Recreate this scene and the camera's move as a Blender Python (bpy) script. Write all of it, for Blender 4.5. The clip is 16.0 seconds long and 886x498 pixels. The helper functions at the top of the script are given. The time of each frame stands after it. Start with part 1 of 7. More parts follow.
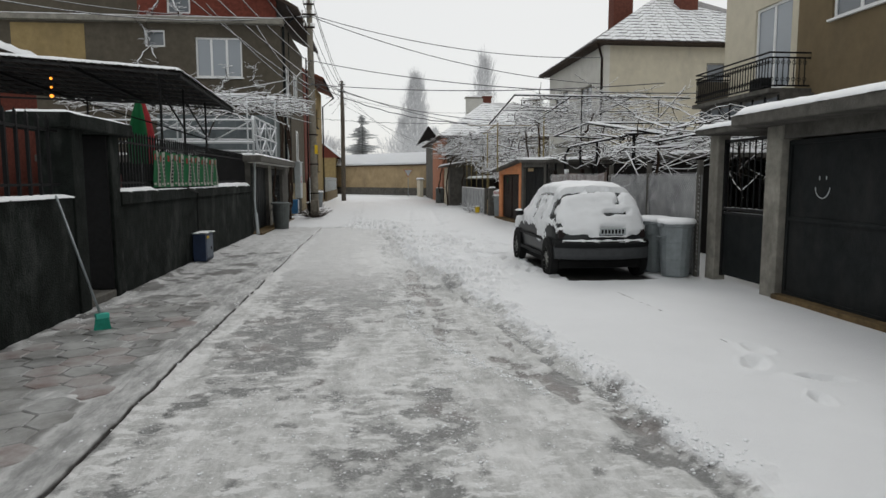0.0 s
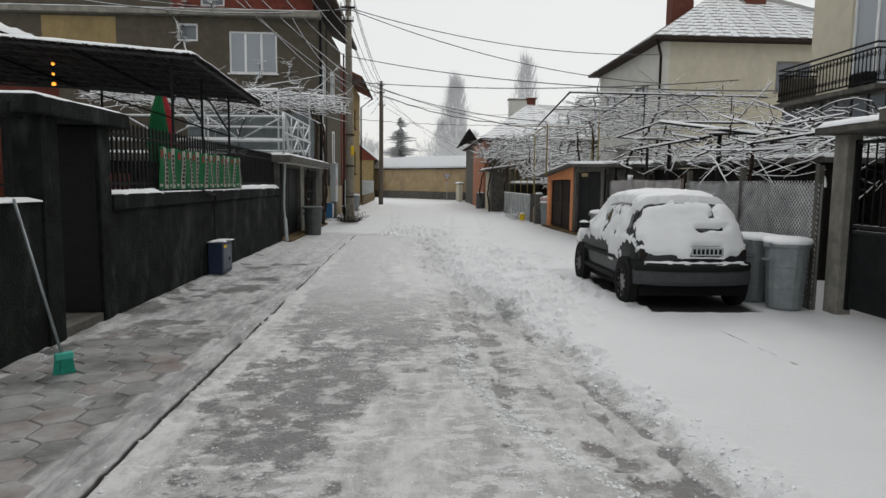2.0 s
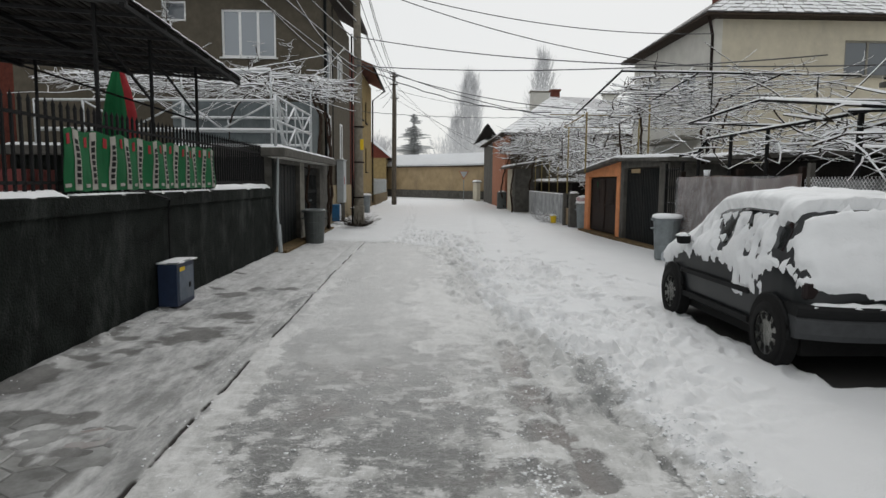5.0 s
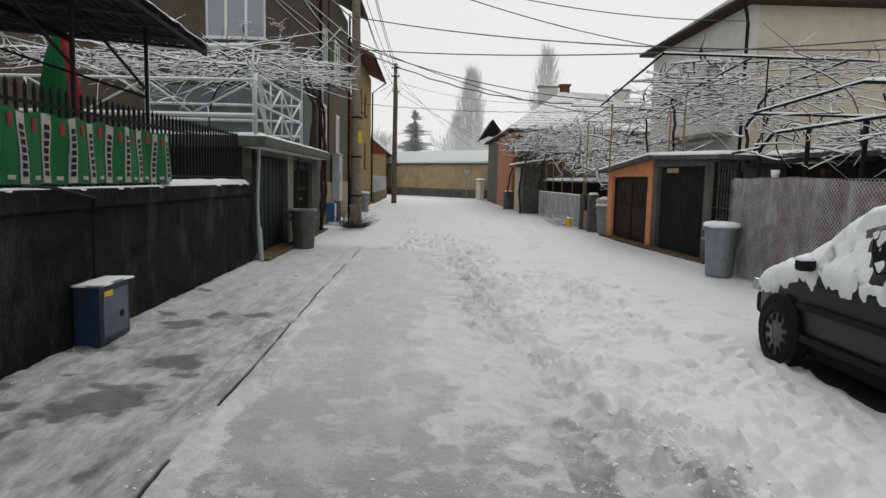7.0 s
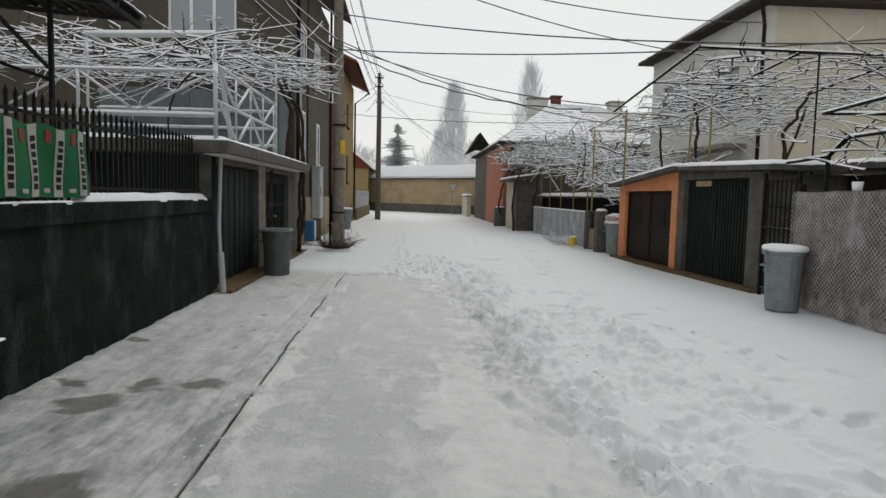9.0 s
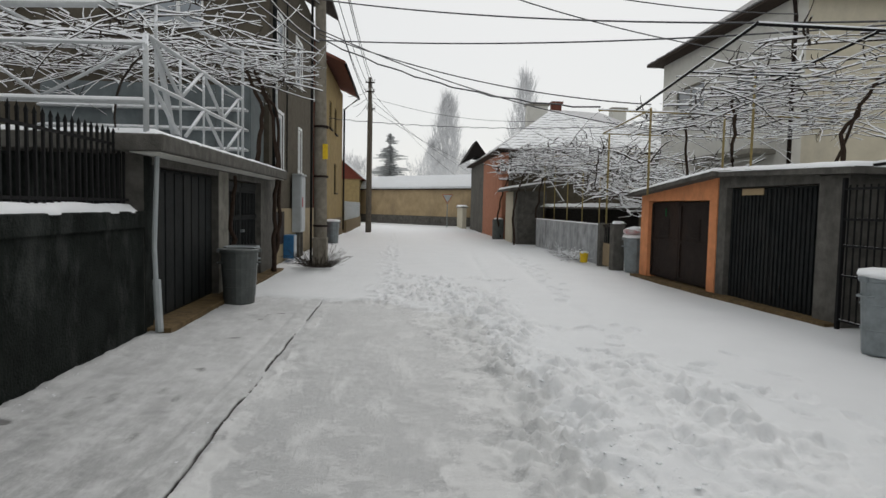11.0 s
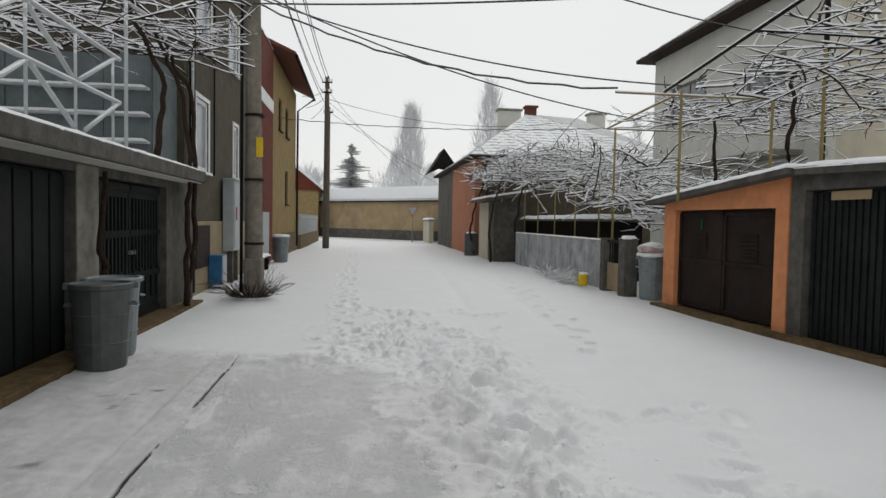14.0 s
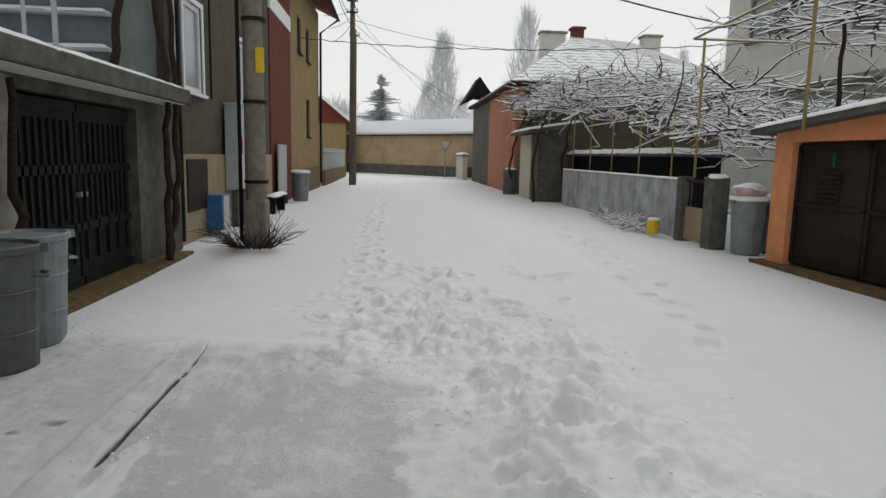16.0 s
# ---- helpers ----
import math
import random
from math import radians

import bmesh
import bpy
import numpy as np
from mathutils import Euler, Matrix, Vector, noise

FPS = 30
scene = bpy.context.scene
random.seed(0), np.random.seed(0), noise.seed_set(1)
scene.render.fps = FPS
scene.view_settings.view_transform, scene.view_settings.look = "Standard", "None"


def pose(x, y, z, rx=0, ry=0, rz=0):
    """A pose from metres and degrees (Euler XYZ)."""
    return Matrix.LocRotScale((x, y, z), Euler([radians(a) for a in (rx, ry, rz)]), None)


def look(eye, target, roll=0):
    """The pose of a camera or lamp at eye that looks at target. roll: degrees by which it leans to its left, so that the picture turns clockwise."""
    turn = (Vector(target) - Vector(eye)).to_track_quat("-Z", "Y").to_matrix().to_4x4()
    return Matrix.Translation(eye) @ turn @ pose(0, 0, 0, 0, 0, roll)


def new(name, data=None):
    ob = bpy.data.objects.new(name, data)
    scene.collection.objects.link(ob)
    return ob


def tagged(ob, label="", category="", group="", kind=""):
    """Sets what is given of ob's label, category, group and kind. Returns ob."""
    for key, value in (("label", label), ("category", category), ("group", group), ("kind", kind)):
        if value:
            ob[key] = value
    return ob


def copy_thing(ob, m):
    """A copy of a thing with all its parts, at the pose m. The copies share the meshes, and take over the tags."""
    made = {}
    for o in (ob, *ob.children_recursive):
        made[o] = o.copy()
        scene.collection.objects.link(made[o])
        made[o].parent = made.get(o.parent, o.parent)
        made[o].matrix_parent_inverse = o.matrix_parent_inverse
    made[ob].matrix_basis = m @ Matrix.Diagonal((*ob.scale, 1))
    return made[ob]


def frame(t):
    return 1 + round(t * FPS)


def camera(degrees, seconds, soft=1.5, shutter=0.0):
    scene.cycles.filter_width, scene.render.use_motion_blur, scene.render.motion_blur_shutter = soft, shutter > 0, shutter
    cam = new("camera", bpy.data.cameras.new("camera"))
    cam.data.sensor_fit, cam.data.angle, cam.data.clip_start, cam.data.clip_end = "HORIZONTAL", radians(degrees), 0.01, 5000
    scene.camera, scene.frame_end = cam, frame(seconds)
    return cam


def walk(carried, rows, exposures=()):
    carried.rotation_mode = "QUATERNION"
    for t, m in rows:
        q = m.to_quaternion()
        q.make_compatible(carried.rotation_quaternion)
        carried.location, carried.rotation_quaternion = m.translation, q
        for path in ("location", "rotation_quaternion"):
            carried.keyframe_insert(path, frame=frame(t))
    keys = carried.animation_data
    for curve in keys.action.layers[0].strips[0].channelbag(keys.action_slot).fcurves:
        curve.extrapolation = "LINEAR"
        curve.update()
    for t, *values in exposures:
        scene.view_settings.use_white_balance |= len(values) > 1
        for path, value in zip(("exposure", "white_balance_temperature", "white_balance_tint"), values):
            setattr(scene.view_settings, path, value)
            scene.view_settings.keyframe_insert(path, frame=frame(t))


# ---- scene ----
cam = camera(69.2, 16.0)
METRES, EYE, TILT, LEAN, TURN = 17.204, 1.6, 1.5, 0.0, -5.9
ROWS = [
    (0.0, 0.0, 0.0, 0.0, -0.01, -7.71, 0.09),
    (0.5, -0.0029, 0.0265, -0.0003, 1.09, -7.37, -0.35),
    (1.0, -0.0066, 0.0519, -0.0011, 1.29, -6.68, -0.22),
    (1.5, -0.009, 0.0774, -0.0017, 3.11, -6.84, -0.88),
    (2.0, -0.0144, 0.1037, -0.0021, 3.31, -7.37, -0.62),
    (2.5, -0.0173, 0.1325, -0.003, 2.75, -7.81, -0.73),
    (3.0, -0.0239, 0.1648, -0.0038, 3.33, -8.2, -0.97),
    (3.5, -0.0275, 0.1933, -0.0043, 3.64, -8.46, -0.68),
    (4.0, -0.035, 0.2256, -0.0052, 5.03, -8.21, -0.77),
    (4.5, -0.0391, 0.2532, -0.0064, 4.45, -7.49, -0.27),
    (7.0, -0.0651, 0.4074, -0.0112, 4.4, -7.68, -1.18),
    (7.5, -0.0725, 0.435, -0.0128, 4.5, -7.3, -0.59),
    (8.0, -0.0803, 0.4683, -0.0146, 5.06, -7.29, -1.04),
    (8.5, -0.0881, 0.5024, -0.0164, 4.25, -7.36, -1.17),
    (9.0, -0.0934, 0.5282, -0.016, 2.71, -6.27, -1.2),
    (11.5, -0.1059, 0.6884, -0.0213, 1.7, -4.98, -1.13),
    (12.0, -0.1056, 0.7213, -0.0233, 0.84, -4.65, -0.91),
    (12.5, -0.1107, 0.755, -0.0229, 1.46, -4.86, -1.03),
    (13.0, -0.1127, 0.7884, -0.0255, 0.99, -4.91, -0.53),
    (13.5, -0.1161, 0.8227, -0.0252, 0.73, -4.69, -1.16),
    (14.0, -0.1187, 0.8525, -0.0275, -1.18, -3.98, -1.07),
    (14.5, -0.1235, 0.8833, -0.0281, -0.29, -4.53, -1.34),
    (15.0, -0.1242, 0.9152, -0.0299, 0.33, -6.09, -1.04),
    (15.5, -0.1261, 0.9488, -0.0317, 1.59, -8.27, -1.34),
    (16.0, -0.1288, 0.9885, -0.0329, 1.57, -9.74, -1.22),
]
walk(cam, [(t, pose(0, 0, EYE, TILT, LEAN, TURN) @ pose(METRES * x, METRES * y, METRES * z, 90 + pitch, roll, yaw)) for t, x, y, z, yaw, pitch, roll in ROWS])

# ---- world and light: an overcast winter day ----
world = bpy.data.worlds.new("overcast_sky")
scene.world = world
world.use_nodes = True
wn = world.node_tree.nodes
wl = world.node_tree.links
wn.clear()
w_out = wn.new("ShaderNodeOutputWorld")
w_bg = wn.new("ShaderNodeBackground")
w_sky = wn.new("ShaderNodeTexSky")
w_sky.sky_type = "NISHITA"
w_sky.sun_disc = False
w_sky.sun_elevation = radians(38)
w_sky.sun_rotation = radians(15)
w_mul = wn.new("ShaderNodeMix")
w_mul.data_type = "RGBA"
w_mul.blend_type = "MIX"
w_mul.inputs[0].default_value = 0.92
w_mul.inputs[7].default_value = (8.25, 8.3, 8.2, 1)
wl.new(w_sky.outputs[0], w_mul.inputs[6])
wl.new(w_mul.outputs[2], w_bg.inputs[0])
w_bg.inputs[1].default_value = 0.1
wl.new(w_bg.outputs[0], w_out.inputs[0])

sun_data = bpy.data.lights.new("sun", "SUN")
sun_data.energy = 0.85
sun_data.angle = radians(25)
sun_data.color = (1.0, 0.98, 0.95)
sun = new("sun", sun_data)
sun.matrix_basis = look((9, 44, 27), (0, 10, 0))


# ---- helpers of this scene ----
def material(name, color, rough=0.8, var=0.25, scale=6.0, bump=0.3, fine=60.0, metallic=0.0, stain=None, stain_scale=1.2, stain_amount=0.5, per_object=0.0, snow=0.0):
    """A surface with grain and stains at two scales, and if wanted a dusting of snow on what faces up."""
    m = bpy.data.materials.new(name)
    m.use_nodes = True
    n, l = m.node_tree.nodes, m.node_tree.links
    b = n["Principled BSDF"]
    b.inputs["Roughness"].default_value = rough
    b.inputs["Metallic"].default_value = metallic
    b.inputs["Specular IOR Level"].default_value = 0.08 if rough > 0.9 else 0.15 if rough > 0.55 else 0.35
    geo = n.new("ShaderNodeNewGeometry")
    big = n.new("ShaderNodeTexNoise")
    big.inputs["Scale"].default_value = scale
    big.inputs["Detail"].default_value = 6
    big.inputs["Roughness"].default_value = 0.65
    l.new(geo.outputs["Position"], big.inputs["Vector"])
    ramp = n.new("ShaderNodeMapRange")
    ramp.inputs[1].default_value, ramp.inputs[2].default_value = 0.3, 0.7
    ramp.inputs[3].default_value, ramp.inputs[4].default_value = 1 - var, 1 + var
    l.new(big.outputs["Fac"], ramp.inputs[0])
    hsv = n.new("ShaderNodeHueSaturation")
    hsv.inputs["Color"].default_value = (*color, 1)
    l.new(ramp.outputs[0], hsv.inputs["Value"])
    out = hsv.outputs[0]
    if per_object:
        info = n.new("ShaderNodeObjectInfo")
        mr = n.new("ShaderNodeMapRange")
        mr.inputs[3].default_value, mr.inputs[4].default_value = 1 - per_object, 1 + per_object
        l.new(info.outputs["Random"], mr.inputs[0])
        h2 = n.new("ShaderNodeHueSaturation")
        l.new(out, h2.inputs["Color"])
        l.new(mr.outputs[0], h2.inputs["Value"])
        out = h2.outputs[0]
    if stain:
        sn = n.new("ShaderNodeTexNoise")
        sn.inputs["Scale"].default_value = stain_scale
        sn.inputs["Detail"].default_value = 8
        sn.inputs["Roughness"].default_value = 0.7
        sc = n.new("ShaderNodeVectorMath")
        sc.operation = "MULTIPLY"
        sc.inputs[1].default_value = (1, 1, 0.45)
        l.new(geo.outputs["Position"], sc.inputs[0])
        l.new(sc.outputs[0], sn.inputs["Vector"])
        sr = n.new("ShaderNodeMapRange")
        sr.inputs[1].default_value, sr.inputs[2].default_value = 0.5, 0.68
        sr.inputs[4].default_value = stain_amount
        l.new(sn.outputs["Fac"], sr.inputs[0])
        mx = n.new("ShaderNodeMix")
        mx.data_type = "RGBA"
        l.new(sr.outputs[0], mx.inputs[0])
        l.new(out, mx.inputs[6])
        mx.inputs[7].default_value = (*stain, 1)
        out = mx.outputs[2]
    if snow:
        sep = n.new("ShaderNodeSeparateXYZ")
        l.new(geo.outputs["Normal"], sep.inputs[0])
        s2 = n.new("ShaderNodeTexNoise")
        s2.inputs["Scale"].default_value = 25
        s2.inputs["Detail"].default_value = 5
        l.new(geo.outputs["Position"], s2.inputs["Vector"])
        ad = n.new("ShaderNodeMath")
        ad.operation = "ADD"
        l.new(sep.outputs["Z"], ad.inputs[0])
        l.new(s2.outputs["Fac"], ad.inputs[1])
        sr = n.new("ShaderNodeMapRange")
        sr.inputs[1].default_value, sr.inputs[2].default_value = 1.3 - snow * 0.6, 1.4 - snow * 0.6
        l.new(ad.outputs[0], sr.inputs[0])
        mx = n.new("ShaderNodeMix")
        mx.data_type = "RGBA"
        l.new(sr.outputs[0], mx.inputs[0])
        l.new(out, mx.inputs[6])
        mx.inputs[7].default_value = (0.78, 0.80, 0.83, 1)
        out = mx.outputs[2]
    l.new(out, b.inputs["Base Color"])
    if bump:
        fn = n.new("ShaderNodeTexNoise")
        fn.inputs["Scale"].default_value = fine
        fn.inputs["Detail"].default_value = 4
        l.new(geo.outputs["Position"], fn.inputs["Vector"])
        bp = n.new("ShaderNodeBump")
        bp.inputs["Strength"].default_value = bump
        bp.inputs["Distance"].default_value = 0.02
        l.new(fn.outputs["Fac"], bp.inputs["Height"])
        l.new(bp.outputs[0], b.inputs["Normal"])
    return m


def thing(name, label, category, loc=(0, 0, 0), group="", kind=""):
    ob = new(name)
    ob.location = loc
    ob.empty_display_size = 0.1
    return tagged(ob, label, category, group, kind)


def mesh_of(name, bm, mat, smooth=False):
    me = bpy.data.meshes.new(name)
    bm.to_mesh(me)
    bm.free()
    for m in (mat if isinstance(mat, (list, tuple)) else [mat]):
        me.materials.append(m)
    if smooth:
        for p in me.polygons:
            p.use_smooth = True
    return me


def part(name, bm, mat, parent=None, label="", smooth=False):
    """One mesh object out of a bmesh built in world places, under its thing."""
    ob = new(name, mesh_of(name, bm, mat, smooth))
    if parent:
        ob.parent = parent
        if parent.type == "EMPTY":
            ob.matrix_parent_inverse = Matrix.Translation(parent.location).inverted()
    return tagged(ob, label)


def setting(name, bm, mat, label="", category="", smooth=False):
    return tagged(part(name, bm, mat, None, "", smooth), label, category, "", "structure")


def box(bm, x0, y0, z0, x1, y1, z1, bevel=0.0, m=None, mi=0):
    """A box between two corners, with softened edges where wanted."""
    vs = [bm.verts.new((x, y, z)) for x in (x0, x1) for y in (y0, y1) for z in (z0, z1)]
    quads = [(0, 1, 3, 2), (4, 6, 7, 5), (0, 4, 5, 1), (2, 3, 7, 6), (0, 2, 6, 4), (1, 5, 7, 3)]
    fs = [bm.faces.new([vs[i] for i in q]) for q in quads]
    for fc in fs:
        fc.material_index = mi
    if m:
        for v in vs:
            v.co = m @ v.co
    if bevel:
        es = {e for fc in fs for e in fc.edges}
        bmesh.ops.bevel(bm, geom=list(es), offset=bevel, segments=2, affect="EDGES", profile=0.5)
    return bm


def B():
    return bmesh.new()


def boxed(*a, **k):
    return box(B(), *a, **k)


def tube(bm, pts, r, sides=6, r_end=None, caps=True, mi=0, top_mi=None):
    """A round bar along points; the upper sides may take a material of their own."""
    pts = [Vector(p) for p in pts]
    r_end = r if r_end is None else r_end
    rings = []
    for i, p in enumerate(pts):
        d = (pts[min(i + 1, len(pts) - 1)] - pts[max(i - 1, 0)])
        d = d.normalized() if d.length > 1e-6 else Vector((0, 0, 1))
        up = Vector((0, 0, 1)) if abs(d.z) < 0.95 else Vector((0, 1, 0))
        a = d.cross(up).normalized()
        b = a.cross(d).normalized()
        rr = r + (r_end - r) * i / max(1, len(pts) - 1)
        rings.append([bm.verts.new(p + rr * (a * math.cos(2 * math.pi * k / sides) + b * math.sin(2 * math.pi * k / sides))) for k in range(sides)])
    for r0, r1 in zip(rings, rings[1:]):
        for k in range(sides):
            fc = bm.faces.new((r0[k], r0[(k + 1) % sides], r1[(k + 1) % sides], r1[k]))
            fc.material_index = top_mi if top_mi is not None and k < sides / 2 else mi
    if caps:
        bm.faces.new(rings[0][::-1]).material_index = mi
        bm.faces.new(rings[-1]).material_index = mi
    return bm


def bar(bm, p, q, w, h=None, mi=0, top_mi=None):
    """A square bar from p to q."""
    p, q = Vector(p), Vector(q)
    h = w if h is None else h
    d = (q - p).normalized()
    up = Vector((0, 0, 1)) if abs(d.z) < 0.95 else Vector((0, 1, 0))
    a = d.cross(up).normalized() * (w / 2)
    b = a.cross(d).normalized() * (h / 2)
    v = [bm.verts.new(c + i * a + j * b) for c in (p, q) for i, j in ((-1, -1), (1, -1), (1, 1), (-1, 1))]
    for k, qd in enumerate([(0, 1, 5, 4), (1, 2, 6, 5), (2, 3, 7, 6), (3, 0, 4, 7), (3, 2, 1, 0), (4, 5, 6, 7)]):
        fc = bm.faces.new([v[i] for i in qd])
        fc.material_index = top_mi if top_mi is not None and k == 2 else mi
    return bm


def drift(x0, y0, x1, y1, z, h, step=0.12, seed=0, dz_x=0.0, dz_y=0.0, ragged=0.05):
    """A pillow of snow lying on a flat or sloped top, rounded and uneven at its rim."""
    bm = B()
    nx, ny = max(3, int(abs(x1 - x0) / step)), max(3, int(abs(y1 - y0) / step))
    nx, ny = min(nx, 60), min(ny, 160)
    grid = []
    for i in range(nx + 1):
        row = []
        for j in range(ny + 1):
            u, v = i / nx, j / ny
            x, y = x0 + (x1 - x0) * u, y0 + (y1 - y0) * v
            e = min(u * abs(x1 - x0), (1 - u) * abs(x1 - x0), v * abs(y1 - y0), (1 - v) * abs(y1 - y0))
            k = min(1.0, e / max(1e-4, 0.9 * h))
            k = math.sqrt(max(0.0, 1 - (1 - k) ** 2))
            q = noise.noise((x * 2.1 + seed, y * 2.1, seed)) + 0.5 * noise.noise((x * 7 + seed, y * 7, 3))
            if i in (0, nx):
                x += ragged * noise.noise((y * 5 + seed, x, 8))
            if j in (0, ny):
                y += ragged * noise.noise((x * 5 + seed, y, 9))
            row.append(bm.verts.new((x, y, z + dz_x * (x - x0) + dz_y * (y - y0) + h * k * (1 + 0.22 * q))))
        grid.append(row)
    for i in range(nx):
        for j in range(ny):
            bm.faces.new((grid[i][j], grid[i + 1][j], grid[i + 1][j + 1], grid[i][j + 1]))
    rim = [grid[i][0] for i in range(nx + 1)] + [grid[nx][j] for j in range(1, ny + 1)] + [grid[i][ny] for i in range(nx - 1, -1, -1)] + [grid[0][j] for j in range(ny - 1, 0, -1)]
    low = [bm.verts.new((v.co.x, v.co.y, v.co.z - 0.012)) for v in rim]
    n = len(rim)
    for k in range(n):
        bm.faces.new((rim[(k + 1) % n], rim[k], low[k], low[(k + 1) % n]))
    return bm


# ---- materials ----
SNOW = material("snow", (0.80, 0.815, 0.83), 0.75, 0.04, 2.0, 0.25, 35)
DARK_PLASTER = material("dark_grey_plaster", (0.012, 0.0145, 0.013), 0.95, 0.6, 3.0, 1.0, 40, stain=(0.05, 0.056, 0.052), stain_scale=2.6, stain_amount=0.75)
CONCRETE = material("weathered_concrete", (0.105, 0.10, 0.09), 0.9, 0.35, 5.0, 0.6, 45, stain=(0.045, 0.045, 0.04), stain_amount=0.7)
PALE_CONCRETE = material("pale_concrete", (0.24, 0.23, 0.20), 0.9, 0.3, 5.0, 0.5, 45, stain=(0.085, 0.08, 0.07), stain_amount=0.6)
BROWN_RENDER = material("brown_render", (0.10, 0.088, 0.068), 0.92, 0.2, 4.0, 0.7, 70, stain=(0.065, 0.057, 0.045), stain_scale=0.7, stain_amount=0.6)
OCHRE_RENDER = material("ochre_render", (0.285, 0.215, 0.105), 0.92, 0.16, 3.0, 0.5, 60, stain=(0.20, 0.155, 0.085), stain_scale=0.8, stain_amount=0.5)
SAND_RENDER = material("sand_render", (0.165, 0.128, 0.078), 0.92, 0.12, 3.0, 0.5, 60, stain=(0.13, 0.105, 0.07), stain_scale=0.8, stain_amount=0.5)
CREAM_RENDER = material("cream_render", (0.54, 0.50, 0.40), 0.92, 0.08, 2.5, 0.4, 60, stain=(0.33, 0.31, 0.26), stain_scale=0.6, stain_amount=0.45)
PALE_RENDER = material("pale_grey_render", (0.58, 0.575, 0.535), 0.92, 0.08, 2.5, 0.5, 60, stain=(0.46, 0.45, 0.42), stain_scale=0.6, stain_amount=0.5)
ORANGE_PAINT = material("orange_paint", (0.62, 0.255, 0.115), 0.8, 0.14, 5.0, 0.4, 60, stain=(0.36, 0.17, 0.09), stain_scale=2.0, stain_amount=0.55)
TERRACOTTA = material("red_orange_render", (0.38, 0.17, 0.105), 0.9, 0.14, 4.0, 0.4, 60, stain=(0.3, 0.13, 0.08), stain_amount=0.6)
RED_BRICK = material("red_brick_render", (0.135, 0.040, 0.028), 0.9, 0.3, 9.0, 0.6, 50, per_object=0.2)
END_WALL = material("ochre_wall_render", (0.36, 0.275, 0.165), 0.92, 0.2, 1.2, 0.5, 40, stain=(0.23, 0.18, 0.125), stain_scale=0.5, stain_amount=0.7)
BLACK_IRON = material("black_iron", (0.009, 0.009, 0.0095), 0.7, 0.3, 20, 0.2, 90)
SNOWY_IRON = material("snowy_black_iron", (0.02, 0.02, 0.021), 0.6, 0.3, 20, 0.2, 90, snow=0.75)
DARK_METAL = material("dark_painted_metal", (0.010, 0.012, 0.0125), 0.6, 0.4, 6, 0.2, 60, metallic=0.0, stain=(0.028, 0.028, 0.027), stain_amount=0.6)
BROWN_METAL = material("rusty_brown_metal", (0.018, 0.012, 0.010), 0.65, 0.4, 5, 0.3, 60, stain=(0.045, 0.024, 0.016), stain_amount=0.6)
WHITE_STEEL = material("pale_painted_steel", (0.46, 0.48, 0.49), 0.5, 0.1, 12, 0.1, 60, snow=0.6)
ZINC = material("galvanised_zinc", (0.21, 0.235, 0.245), 0.5, 0.2, 7, 0.1, 40, metallic=0.35, stain=(0.16, 0.18, 0.18), stain_amount=0.5)
DARK_BIN = material("dark_galvanised", (0.10, 0.11, 0.108), 0.55, 0.2, 7, 0.1, 40, metallic=0.4)
TIMBER = material("weathered_pole_timber", (0.13, 0.115, 0.095), 0.9, 0.3, 14, 0.6, 70, stain=(0.06, 0.055, 0.05), stain_amount=0.6)
POLE_CONCRETE = material("pole_concrete", (0.21, 0.19, 0.155), 0.9, 0.25, 8, 0.5, 60, stain=(0.11, 0.1, 0.085), stain_amount=0.6)
BARK = material("vine_bark", (0.045, 0.036, 0.030), 0.95, 0.35, 30, 0.6, 90)
TRUNK_BARK = material("vine_trunk_bark", (0.045, 0.031, 0.024), 0.95, 0.4, 25, 0.9, 90)
WINDOW_WHITE = material("white_window_paint", (0.72, 0.73, 0.73), 0.5, 0.05, 8, 0.05, 60)
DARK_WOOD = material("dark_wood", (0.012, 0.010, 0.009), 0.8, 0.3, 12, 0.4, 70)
DIRT = material("bare_wet_earth", (0.13, 0.09, 0.045), 0.9, 0.4, 8, 0.8, 40, stain=(0.05, 0.038, 0.025), stain_amount=0.7)
ROOF_TILE = material("roof_tile_red", (0.16, 0.065, 0.045), 0.9, 0.3, 9, 0.5, 60, snow=0.8)
CHIMNEY_BRICK = material("chimney_brick", (0.13, 0.05, 0.036), 0.9, 0.3, 14, 0.6, 60)
EAVE_WOOD = material("eave_boards", (0.046, 0.034, 0.027), 0.85, 0.3, 10, 0.4, 70)
CABLE = material("black_cable", (0.055, 0.055, 0.058), 0.7, 0.2, 20, 0, 60)
RUBBER = material("tyre_rubber", (0.012, 0.012, 0.012), 0.85, 0.2, 30, 0.3, 90)
GREEN_CLOTH = material("green_banner_cloth", (0.008, 0.105, 0.036), 0.7, 0.12, 4, 0.15, 90)
WHITE_CLOTH = material("white_banner_cloth", (0.38, 0.365, 0.33), 0.8, 0.12, 6, 0.15, 90)
RED_CLOTH = material("red_cloth", (0.30, 0.03, 0.035), 0.8, 0.2, 6, 0.2, 90)
BLUE_PAINT = material("blue_painted_steel", (0.014, 0.026, 0.058), 0.5, 0.25, 8, 0.15, 60, stain=(0.09, 0.10, 0.12), stain_amount=0.4)
YELLOW_PAINT = material("yellow_paint", (0.70, 0.48, 0.03), 0.6, 0.15, 9, 0.1, 60)
